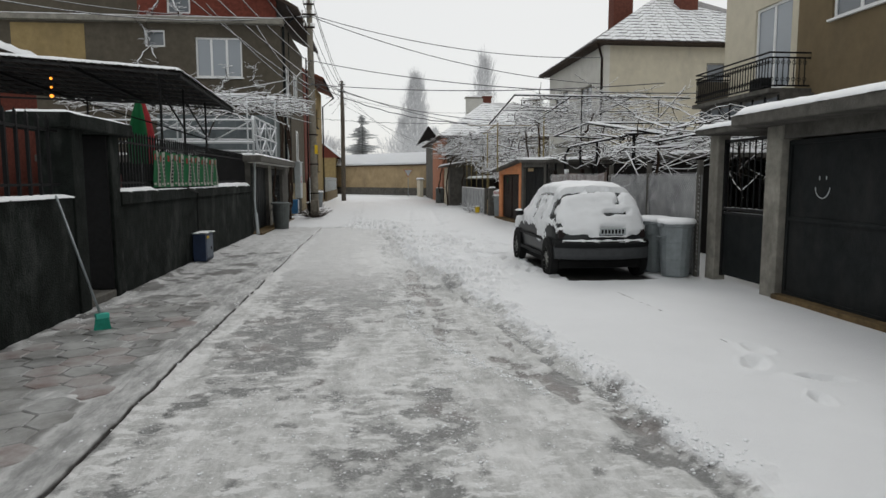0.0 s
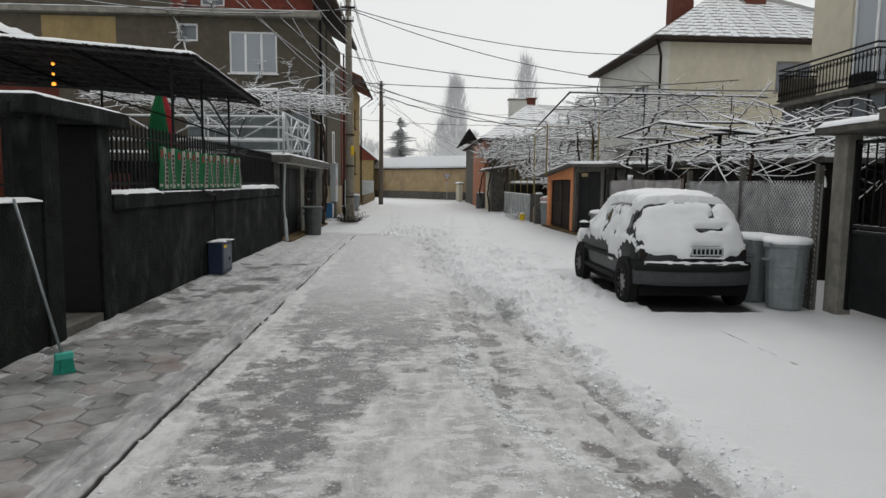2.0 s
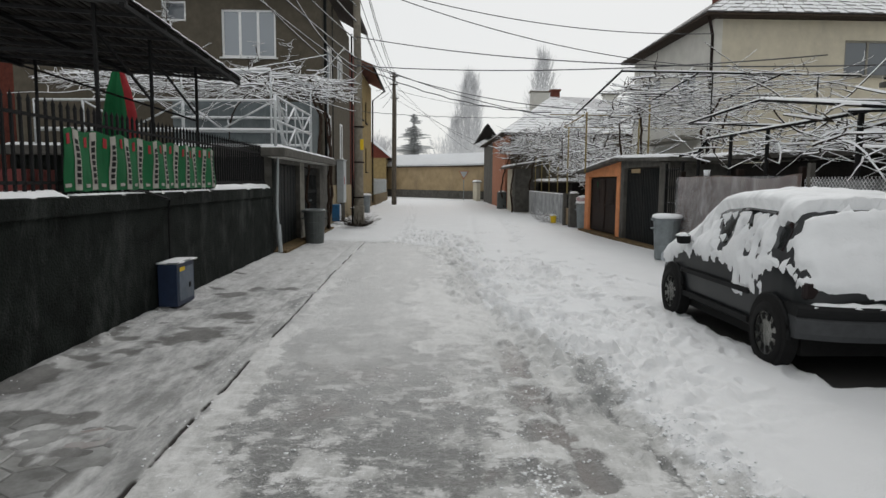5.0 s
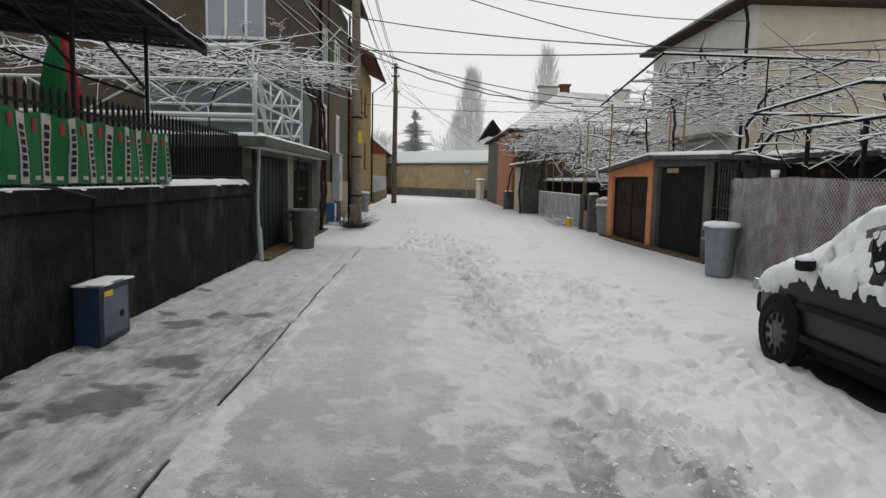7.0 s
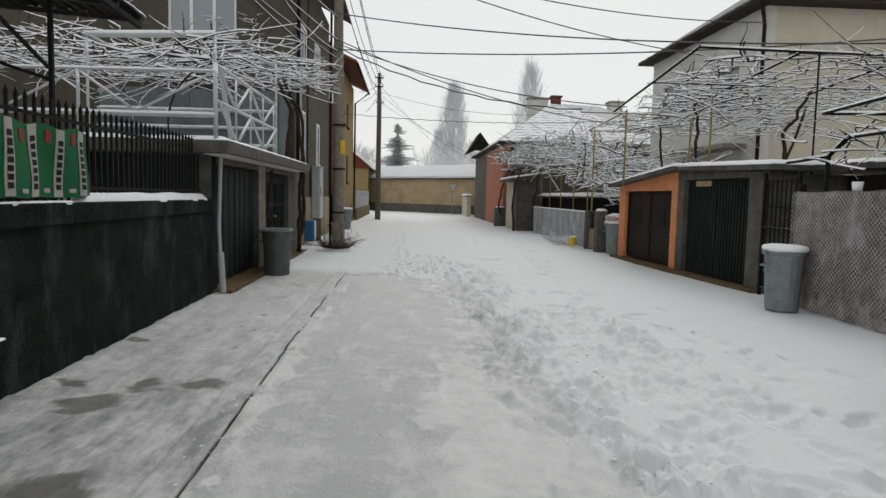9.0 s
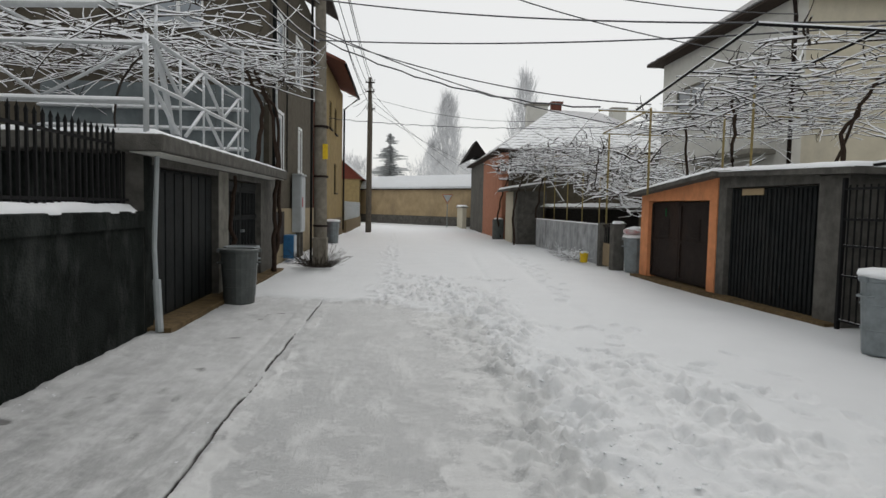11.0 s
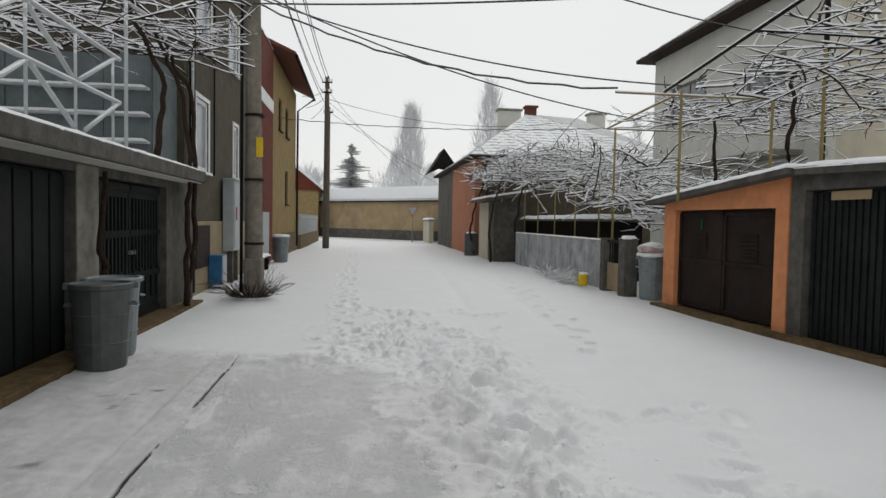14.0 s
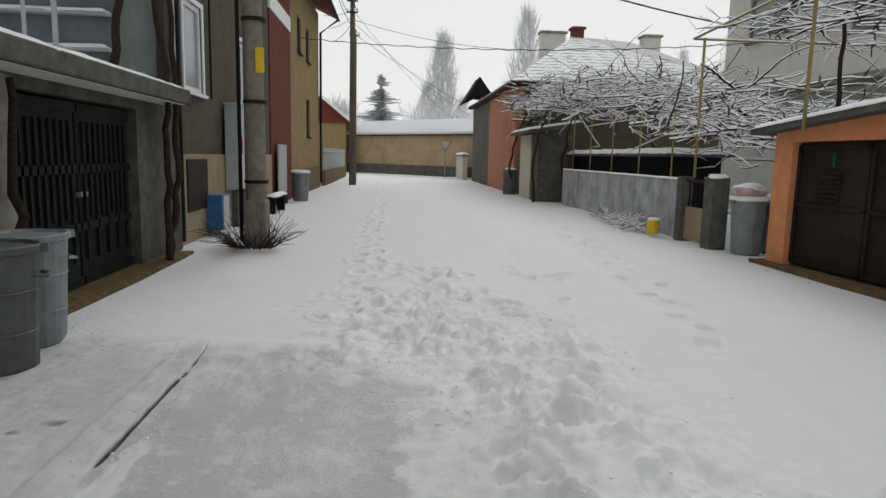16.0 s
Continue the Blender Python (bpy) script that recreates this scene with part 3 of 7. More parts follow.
def wall_x(bm, y0, y1, x0, x1, z0, z1, holes):
    """The same along x."""
    wall_y(bm, y0, y1, x0, x1, z0, z1, holes)
    for v in bm.verts:
        v.co.x, v.co.y = v.co.y, v.co.x
    bmesh.ops.reverse_faces(bm, faces=bm.faces)
    return bm


def window(parent, axis, plane, out, a0, a1, z0, z1, panes=2, sill=True, frame_mat=None, glass_mat=None, depth=0.12, bars=0.07):
    """A framed window in an opening: axis is the way the wall runs, plane its outer face, out the side it faces."""
    frame_mat = frame_mat or WINDOW_WHITE
    glass_mat = glass_mat or GLASS

    def bx(bm, u0, u1, w0, w1, d0, d1):
        d0, d1 = plane - out * d0, plane - out * d1
        if axis == "y":
            return box(bm, min(d0, d1), u0, w0, max(d0, d1), u1, w1)
        return box(bm, u0, min(d0, d1), w0, u1, max(d0, d1), w1)

    fr = B()
    t = bars
    bx(fr, a0, a1, z0, z0 + t, depth - 0.06, depth)
    bx(fr, a0, a1, z1 - t, z1, depth - 0.06, depth)
    bx(fr, a0, a0 + t, z0 + t, z1 - t, depth - 0.06, depth)
    bx(fr, a1 - t, a1, z0 + t, z1 - t, depth - 0.06, depth)
    bmesh.ops.remove_doubles(fr, verts=fr.verts, dist=1e-4)
    w = part("window", fr, frame_mat, parent)
    for k in range(1, panes):
        c = a0 + (a1 - a0) * k / panes
        part("mullion", bx(B(), c - t * 0.6, c + t * 0.6, z0 + t, z1 - t, depth - 0.055, depth), frame_mat, w)
    for k in range(panes):
        c0, c1 = a0 + (a1 - a0) * k / panes + t * 0.5, a0 + (a1 - a0) * (k + 1) / panes - t * 0.5
        part("pane", bx(B(), c0, c1, z0 + t * 0.9, z1 - t * 0.9, depth - 0.03, depth - 0.02), glass_mat, w)
    if sill:
        part("sill", bx(B(), a0 - 0.06, a1 + 0.06, z0 - 0.05, z0, -0.08, depth), frame_mat, w)
    return w


# ---- the yard wall with its gate, on the pavement ----
yard = thing("yard_wall", "dark grey plastered yard wall with a gateway, snow on top", "wall", (-3.7, 6, 0))
part("wall", boxed(-3.86, -4, -0.05, -3.6, 8.1, 1.40, 0.012), DARK_PLASTER, yard)
part("wall", boxed(-3.86, 9.5, -0.05, -3.6, 19.1, 1.40, 0.012), DARK_PLASTER, yard)
part("coping", boxed(-3.9, 9.5, 1.24, -3.565, 19.1, 1.43, 0.015), DARK_PLASTER, yard)
part("pillar", boxed(-3.95, 8.1, -0.05, -3.58, 8.4, 2.22, 0.015), DARK_PLASTER, yard)
part("pillar", boxed(-4.08, 9.22, -0.05, -3.58, 9.5, 2.22, 0.015), DARK_PLASTER, yard)
part("lintel", boxed(-4.25, 7.92, 2.2, -3.5, 9.86, 2.38, 0.02), DARK_PLASTER, yard)
part("step", boxed(-4.1, 8.4, -0.02, -3.6, 9.22, 0.09, 0.01), CONCRETE, yard)
# added black sheet: puts the gateway's deep shade on the far reveal
part("dark_reveal_sheet", boxed(-4.1, 9.17, 0.1, -3.62, 9.215, 2.18, 0.004), BLACK_IRON, yard, "black sheet added on the reveal for the gateway's darkness")
for (a, c, hh) in ((-4, 8.05, 0.03), (9.52, 11.0, 0.06), (11.2, 15.2, 0.02), (15.3, 18.9, 0.09)):
    part("snow_cap", drift(-3.88, a, -3.58, c, 1.40 if a < 9 else 1.425, hh, 0.07, 3 + a), SNOW, yard, smooth=True)
part("snow_cap", drift(-4.22, 7.95, -3.52, 9.84, 2.378, 0.035, 0.08, 9), SNOW, yard, smooth=True)


def picket_fence(name, label, x, y0, y1, z0, z1, step, w=0.02):
    f = thing(name, label, "fence", (x, y0, z0), "fence on the yard wall")
    for z in (z0 + 0.13, z1 - 0.2):
        part("rail", boxed(x - 0.012, y0, z, x + 0.012, y1, z + 0.03), BLACK_IRON, f)
    bm = B()
    box(bm, -w / 2, -w / 2, 0, w / 2, w / 2, z1 - z0 - 0.07)
    tip = [bm.verts.new(p) for p in ((-w * .8, -w * .5, z1 - z0 - 0.07), (w * .8, -w * .5, z1 - z0 - 0.07), (w * .8, w * .5, z1 - z0 - 0.07), (-w * .8, w * .5, z1 - z0 - 0.07), (0, 0, z1 - z0))]
    for q in ((0, 1, 4), (1, 2, 4), (2, 3, 4), (3, 0, 4), (3, 2, 1, 0)):
        bm.faces.new([tip[i] for i in q])
    me_p = mesh_of("picket", bm, BLACK_IRON)
    for k in range(int((y1 - y0) / step) + 1):
        ob = new("picket", me_p)
        ob.parent = f
        ob.matrix_parent_inverse = Matrix.Translation(f.location).inverted()
        ob.location = (x, y0 + k * step, z0)
    return f


picket_fence("iron_fence", "black iron picket fence standing on the yard wall", -3.72, 9.6, 18.95, 1.41, 2.34, 0.125, 0.024)
picket_fence("iron_fence", "heavy black iron picket fence with snow on the wall", -3.72, 3.0, 8.05, 1.40, 2.35, 0.22, 0.032)

# ---- the banner on the fence ----
def banner():
    b = thing("banner", "green cloth banner with white printed stripes tied to the iron fence", "banner", (-3.68, 11.1, 1.5))
    y0, y1, z0, z1 = 11.1, 15.45, 1.47, 2.07

    def sheet(ya, yb, za, zb, off, rows=6, wob=True):
        bm = B()
        n = max(2, int((yb - ya) / 0.05))
        g = []
        for i in range(n + 1):
            y = ya + (yb - ya) * i / n
            col = []
            for j in range(rows + 1):
                z = za + (zb - za) * j / rows
                wv = 0.02 * math.sin(y * 6.3 + 0.8 * math.sin(z * 7)) + 0.012 * noise.noise((y * 3, z * 3, 0))
                sag = 0.025 * math.sin(y * 12.7) * (1 if z > 1.9 else 0.3)
                col.append((-3.655 + off + wv, y, z - sag * 0.6))
            g.append(col)
        F = [[bm.verts.new(p) for p in c] for c in g]
        K = [[bm.verts.new((p[0] - 0.004, p[1], p[2])) for p in c] for c in g]
        for i in range(n):
            for j in range(rows):
                bm.faces.new((F[i][j], F[i + 1][j], F[i + 1][j + 1], F[i][j + 1]))
                bm.faces.new((K[i][j + 1], K[i + 1][j + 1], K[i + 1][j], K[i][j]))
        return bm

    cloth = part("cloth", sheet(y0, y1, z0, z1, 0.0), GREEN_CLOTH, b, smooth=True)
    pitch = (y1 - y0) / 12
    for k in range(12):
        c = y0 + pitch * (k + 0.62)
        part("stripe", sheet(c - 0.06, c + 0.06, z0 + 0.01, z1 - 0.01, 0.006), WHITE_CLOTH, cloth, smooth=True)
        for q in range(7):
            part("print_bar", sheet(c - 0.03, c + 0.035, z0 + 0.07 + q * 0.064, z0 + 0.115 + q * 0.064, 0.012, 1), BLACK_IRON, cloth, smooth=True)
        part("emblem", sheet(c - 0.19, c - 0.13, z1 - 0.15, z1 - 0.05, 0.006, 2), RED_CLOTH, cloth, smooth=True)
        part("emblem", sheet(c - 0.21, c - 0.12, z0 + 0.04, z0 + 0.075, 0.006, 1), WHITE_CLOTH, cloth, smooth=True)


banner()

# ---- awning over the yard ----
# paler reed tone paints in the light that seeps through the cover
REED = material("chink_light_reed", (0.050, 0.046, 0.042), 0.9, 0.6, 9, 0.4, 70)
PURLIN = material("rusted_grey_steel", (0.035, 0.035, 0.036), 0.6, 0.4, 9, 0.2, 70)
def awning():
    a = thing("awning", "dark reed-covered steel awning with snow on its edge", "awning", (-6, 14, 0))
    ya, yb, xe, xw = 11.9, 16.1, -3.38, -9.6

    def zt(x, y):
        return 3.50 + (xe - x) * 0.07 - (y - ya) * 0.045

    cover = B()
    n = 120
    rq = random.Random(3)
    for k in range(n):
        x0 = xw + (xe - xw) * k / n
        x1 = x0 + (xe - xw) / n * rq.uniform(0.6, 1.1)
        pts = [(x0, ya + rq.uniform(-.05, .03)), (x1, ya + rq.uniform(-.05, .03)), (x1, yb + rq.uniform(-.1, .14)), (x0, yb + rq.uniform(-.1, .14))]
        dz = rq.uniform(.015, .05)
        lo = [cover.verts.new((p[0], p[1], zt(*p) - dz)) for p in pts]
        hi = [cover.verts.new((p[0], p[1], zt(*p))) for p in pts]
        cover.faces.new(lo[::-1])
        cover.faces.new(hi)
        for i in range(4):
            cover.faces.new((lo[i], lo[(i + 1) % 4], hi[(i + 1) % 4], hi[i]))
    # some reeds take the paler tone, as streaks of light between dark ones
    for k, fc in enumerate(cover.faces):
        fc.material_index = (k // 6 * 7 + k // 30) % 5 // 3
    part("reed_cover", cover, [DARK_WOOD, REED], a)
    for k in range(9):
        y = ya + 0.06 + (yb - ya - 0.12) * k / 8
        part("purlin", bar(B(), (xw, y, zt(xw, y) - 0.06), (xe, y, zt(xe, y) - 0.06), 0.04), PURLIN, a)
    for x in (xe - 0.03, -5.2, -7.0, -8.8):
        part("rafter", bar(B(), (x, ya, zt(x, ya) - 0.1), (x, yb, zt(x, yb) - 0.1), 0.05), BLACK_IRON, a)
    for x, y in ((-3.8, 12.1), (-3.8, 13.5), (-3.8, 15.15), (-6.5, 12.1), (-6.5, 15.6), (-9.0, 12.1), (-9, 15.6)):
        part("post", bar(B(), (x, y, 0 if x < -4 else 1.4), (x, y, zt(x, y) - 0.06), 0.036), BLACK_IRON, a)
    for y0, y1 in ((12.1, 13.5), (13.5, 15.1)):
        part("brace", bar(B(), (-3.8, y0, 3.2), (-3.8, y1, 2.6), 0.025), BLACK_IRON, a)
    part("brace", bar(B(), (-3.8, 12.1, 2.95), (-8.9, 12.1, 3.1), 0.03), BLACK_IRON, a)
    part("brace", bar(B(), (-3.8, 15.15, 2.5), (-6.4, 15.15, 3.3), 0.03), BLACK_IRON, a)
    # snow lies on the whole cover and rounds off at its rim
    bm = drift(xw, ya - 0.03, xe + 0.03, yb, 0, 0.055, 0.11, 5, 0, 0)
    for v in bm.verts:
        v.co.z += zt(v.co.x, v.co.y) + 0.004
    part("snow", bm, SNOW, a, smooth=True)


awning()

# hanging lamps, lit
GLOW = bpy.data.materials.new("lit_amber_bulb")
GLOW.use_nodes = True
gb = GLOW.node_tree.nodes["Principled BSDF"]
gb.inputs["Base Color"].default_value = (1, 0.6, 0.1, 1)
gb.inputs["Emission Color"].default_value = (1, 0.30, 0.03, 1)
gb.inputs["Emission Strength"].default_value = 1.8


def lamp(x, y, z):
    t = thing("hanging_lamp", "small string of lit amber bulbs under the awning", "lamp", (x, y, z))
    part("cord", tube(B(), [(x, y, z), (x, y, z + 0.55)], 0.008), BLACK_IRON, t)
    for k, r in enumerate((0.034, 0.024, 0.027)):
        bm = B()
        bmesh.ops.create_uvsphere(bm, u_segments=10, v_segments=6, radius=r, matrix=Matrix.Translation((x, y, z + 0.16 * k)))
        part("bulb", bm, GLOW, t, smooth=True)


lamp(-5.95, 12.8, 3.14)

# ---- garage block with the roof terrace ----
gar = thing("terrace_garage", "grey concrete garage with a snowy roof terrace slab", "garage", (-5.5, 22, 0))
gw = wall_y(B(), -3.85, -3.6, 19.1, 27, -0.05, 2.10, [(19.35, 22.18, -0.05, 1.98), (22.8, 25.42, -0.05, 1.97)])
part("front_wall", gw, CONCRETE, gar)
part("side_wall", boxed(-9, 19.1, -0.05, -3.85, 19.32, 2.10), DARK_PLASTER, gar)
part("back_wall", boxed(-9.2, 19.1, -0.05, -9, 27, 2.10), DARK_PLASTER, gar)
part("roof_slab", boxed(-9.2, 18.6, 2.09, -3.2, 26.3, 2.28, 0.02), CONCRETE, gar)
part("soffit", boxed(-3.58, 18.66, 2.078, -3.26, 26.24, 2.088), PALE_RENDER, gar, "pale plastered underside of the slab")
part("pillar_plaster", boxed(-3.6, 19.1, -0.04, -3.594, 19.35, 2.07), DARK_PLASTER, gar)
part("snow", drift(-9.1, 18.63, -3.22, 26.25, 2.275, 0.07, 0.13, 12), SNOW, gar, smooth=True)
part("pier_face", boxed(-3.6, 22.2, -0.04, -3.592, 22.78, 2.06), PALE_CONCRETE, gar, "paler concrete pier between gate and door")
part("sill", boxed(-3.9, 19.15, -0.06, -3.32, 26.6, 0.045, 0.01), DIRT, gar)


def ribbed_leaf(name, x, y0, y1, z0, z1, mat, parent, out=1, pitch=0.33):
    leaf = part(name, boxed(min(x, x - 0.03 * out), y0, z0, max(x, x - 0.03 * out), y1, z1), mat, parent)
    n = max(1, int((y1 - y0) / pitch))
    for k in range(n):
        a = y0 + (y1 - y0) * (k + 0.06) / n
        c = y0 + (y1 - y0) * (k + 0.94) / n
        part("rib", boxed(min(x, x + 0.022 * out), a, z0 + 0.03, max(x, x + 0.022 * out), c, z1 - 0.03, 0.006), mat, leaf)
    return leaf


g1 = thing("garage_gate", "dark ribbed steel garage gate, closed", "gate", (-3.7, 20.6, 0))
ribbed_leaf("leaf", -3.72, 19.37, 20.75, 0.04, 1.96, DARK_METAL, g1)
ribbed_leaf("leaf", -3.72, 20.78, 22.16, 0.04, 1.96, DARK_METAL, g1)
g2 = thing("yard_door", "dark steel double door with vertical slots, closed", "door", (-3.7, 24.1, 0))
for a, c in ((22.83, 24.08), (24.12, 25.39)):
    leaf = part("leaf", boxed(-3.75, a, 0.05, -3.72, c, 1.94), DARK_METAL, g2)
    for z in (0.05, 0.62, 1.22, 1.84):
        part("frame", boxed(-3.72, a, z, -3.69, c, z + 0.09), DARK_METAL, leaf)
    for k in range(9):
        y = a + 0.12 + (c - a - 0.24) * k / 8
        part("slat", boxed(-3.72, y - 0.02, 0.75 if k % 2 else 0.3, -3.69, y + 0.02, 1.75), DARK_METAL, leaf)
    part("handle", boxed(-3.69, (c if a < 23 else a) - 0.08, 0.98, -3.64, (c if a < 23 else a) + 0.04, 1.03), ZINC, leaf)
part("downpipe", tube(B(), [(-3.5, 19.25, 2.1), (-3.53, 19.22, 1.0), (-3.5, 19.2, 0.45), (-3.45, 19.15, 0.0)], 0.03, 8), GREY_BOX, gar, "pale rainwater pipe")
part("pipe_shoe", tube(B(), [(-3.5, 19.2, 0.62), (-3.45, 19.15, 0.0)], 0.05, 8), GREY_BOX, gar)

# white railing round the terrace
def terrace_railing():
    r = thing("terrace_railing", "pale painted steel truss railing with snow on the bars", "railing", (-3.4, 20.5, 2.4))
    x, y0, y1 = -3.42, 18.72, 22.95
    zl, zm, zh = 2.5, 2.85, 3.36

    def rl(p, q, w=0.05):
        flat = abs(p[2] - q[2]) < 0.3
        part("bar", tube(B(), [p, Vector(p).lerp(Vector(q), 0.5), q], w * 0.55, 8, top_mi=1 if flat else None), [WHITE_STEEL, SNOW], r, smooth=True)

    for z in (zm, zh):
        rl((x, y0, z), (x, y1, z))
    rl((x, y0, 3.26), (-8.4, y0, 3.22))
    rl((x, y0, 2.64), (-8.4, y0, 2.62), 0.075)
    zb = 2.4
    web = [(18.88, zh, 19.83, zm), (19.83, zm, 20.75, zh), (20.75, zh, 21.77, zm), (21.77, zm, 22.85, zh),
           (18.9, zm, 19.75, zb), (20.03, zb, 20.82, zm), (20.82, zm, 21.72, zb), (22.0, zb, y1, zm)]
    for ya, za, yb, zc in web:
        rl((x, ya, za), (x, yb, zc), 0.045)
    rl((x - 0.06, 19.2, zh), (x - 0.06, 19.75, zb), 0.07)
    for y in (y0, 19.83, 20.8, 21.77, 22.75):
        rl((x, y, 2.3), (x, y, zh), 0.06 if y == y0 else 0.03)
    for xa, za, xb, zc in ((x, 3.26, -4.53, 2.66), (-4.53, 2.66, -5.33, 3.22), (-5.33, 3.22, -6.4, 2.66), (-6.4, 2.66, -7.4, 3.22)):
        rl((xa, y0, za), (xb, y0, zc), 0.035)
    for xb in (-5.33, -7.4, -8.4):
        rl((xb, y0, 2.3), (xb, y0, 3.24), 0.045)
    # the taller frame behind, that carries the vine
    for p in ((-3.85, 20.2, 4.1), (-5.9, 20.2, 4.05), (-3.5, 26.6, 4.5), (-6.9, 26.6, 4.5), (-3.5, 23.4, 4.3)):
        rl((p[0], p[1], 2.38), p, 0.045)
    rl((-5.95, 20.2, 4.05), (-3.85, 20.2, 4.12), 0.11)
    rl((-3.85, 20.2, 4.1), (-3.5, 26.7, 4.5), 0.05)
    rl((-5.9, 20.2, 4.05), (-6.9, 26.7, 4.5), 0.05)
    rl((-8.4, 23.4, 4.25), (-3.3, 23.4, 4.3), 0.05)


terrace_railing()
tp = thing("terrace_shed", "blue-grey sheet metal shed on the terrace", "shed", (-6, 26, 2.3))
PALE_SHEET = material("blue_grey_sheet", (0.16, 0.185, 0.19), 0.7, 0.2, 3, 0.2, 40, stain=(0.10, 0.115, 0.12), stain_amount=0.6)
for k in range(6):
    part("sheet", boxed(-8.2 + .72 * k, 25.6 + .012 * (k % 2), 2.3, -7.49 + .72 * k, 25.63 + .012 * (k % 2), 4.05), PALE_SHEET, tp)
part("side_sheet", boxed(-3.9, 25.65, 2.3, -3.87, 26.98, 4.05), PALE_SHEET, tp)
for k in range(3):
    part("ledge", boxed(-8.2, 25.45, 2.65 + .42 * k, -3.9, 25.6, 2.69 + .42 * k), WHITE_STEEL, tp)
    part("ledge_snow", drift(-8.2, 25.44, -3.9, 25.6, 2.688 + .42 * k, .04, .08, k), SNOW, tp, smooth=True)

fz = thing("white_cabinet", "pale metal cabinet standing in the yard, snow on top", "cabinet", (-5, 11, 0))
part("body", boxed(-5.3, 10.8, 0, -4.7, 11.4, 1.35, .02), GREY_BOX, fz)
part("door", boxed(-5.27, 10.785, .08, -4.73, 10.8, 1.3, .004), GREY_BOX, fz)
part("handle", boxed(-4.82, 10.76, .6, -4.79, 10.785, .9), ZINC, fz)
part("snow", drift(-5.3, 10.8, -4.7, 11.4, 1.348, .12, .07, 17), SNOW, fz, smooth=True)

# ---- brown house ----
PLINTH = material("sandy_plinth_render", (0.31, 0.255, 0.165), 0.92, 0.15, 3.0, 0.5, 60, stain=(0.17, 0.14, 0.10), stain_scale=1.4, stain_amount=0.7)
bh = thing("brown_house", "three-storey brown rendered house with white windows", "house", (-9, 32, 0))
part("wall", wall_x(B(), 27.0, 27.3, -22, -3.75, 0, 7.7, [(-7.05, -5.26, 5.65, 7.2), (-8.95, -8.2, 6.8, 7.45), (-6.6, -5.6, 2.5, 4.3)]), BROWN_RENDER, bh)
part("wall", wall_y(B(), -4.05, -3.75, 27.3, 34.8, 0, 8.0, [(27.8, 28.8, 2.42, 3.85), (27.9, 29.0, 4.95, 6.3), (31.4, 31.95, 2.5, 3.8), (30.9, 32.0, 5.1, 6.4)]), BROWN_RENDER, bh)
# near-black sheets behind the openings stand in for the rooms' shade
part("dark_room_sheet", boxed(-21.9, 27.5, 0, -4.2, 27.6, 7.6), DARK_WOOD, bh)
part("dark_room_sheet", boxed(-4.35, 27.7, 0, -4.3, 34.7, 7.6), DARK_WOOD, bh)
part("back_wall", boxed(-22, 34.6, 0, -4.05, 34.8, 8.0), BROWN_RENDER, bh)
part("plinth", boxed(-3.75, 27.0, -0.05, -3.70, 34.8, 1.42, 0.01), PLINTH, bh)
part("cornice", boxed(-22, 26.7, 7.7, -3.6, 27.3, 7.92, 0.02), PALE_CONCRETE, bh)
part("cornice_snow", drift(-22, 26.7, -3.6, 27.1, 7.918, 0.05, 0.15, 4), SNOW, bh, smooth=True)
part("attic_wall", wall_x(B(), 27.05, 27.3, -22, -3.9, 7.92, 10.4, [(-11.6, -9.9, 8.15, 9.4), (-8.1, -7.2, 8.1, 9.3)]), RED_BRICK, bh)
part("attic_wall", boxed(-22, 27.032, 7.93, -9.2, 27.05, 10.4), BROWN_RENDER, bh)
part("painted_panel", boxed(-13.9, 26.99, 6.15, -11.2, 27.0, 7.62), OCHRE_RENDER, bh)
window(bh, "x", 27.0, -1, -7.05, -5.26, 5.65, 7.2, 3, True, None, PALE_GLASS)
window(bh, "x", 27.0, -1, -8.95, -8.2, 6.8, 7.45, 1, False)
window(bh, "x", 27.0, -1, -6.6, -5.6, 2.5, 4.3, 1, False, DARK_WOOD)
window(bh, "x", 27.05, -1, -11.6, -9.9, 8.15, 9.4, 2, False, DARK_WOOD)
window(bh, "x", 27.05, -1, -8.1, -7.2, 8.1, 9.3, 1, False)
for a, c, e, g in ((27.8, 28.8, 2.42, 3.85), (27.9, 29.0, 4.95, 6.3), (31.4, 31.95, 2.5, 3.8), (30.9, 32.0, 5.1, 6.4)):
    w = window(bh, "y", -3.75, 1, a, c, e, g, 1, True, None, PALE_GLASS, 0.08, 0.09)
    fr = B()
    for q in ((a - 0.08, a, e - 0.02, g + 0.08), (c, c + 0.08, e - 0.02, g + 0.08), (a, c, g, g + 0.08)):
        box(fr, -3.75, q[0], q[2], -3.725, q[1], q[3])
    part("surround", fr, WINDOW_WHITE, w)
for x0, z0, x1, z1 in ((-2.95, 8.15, -8.5, 11.2), (-14, 11.2, -22.3, 8.15)):
    roof = B()
    p = [(x0, 26.4, z0), (x1, 26.4, z1), (x1, 35.2, z1), (x0, 35.2, z0)]
    lo = [roof.verts.new(q) for q in p]
    hi = [roof.verts.new((q[0], q[1], q[2] + 0.14)) for q in p]
    roof.faces.new(lo[::-1]), roof.faces.new(hi)
    for i in range(4):
        roof.faces.new((lo[i], lo[(i + 1) % 4], hi[(i + 1) % 4], hi[i]))
    bmesh.ops.recalc_face_normals(roof, faces=roof.faces)
    part("roof", roof, EAVE_WOOD, bh)
part("roof", boxed(-14, 26.4, 11.2, -8.5, 35.2, 11.34), EAVE_WOOD, bh)
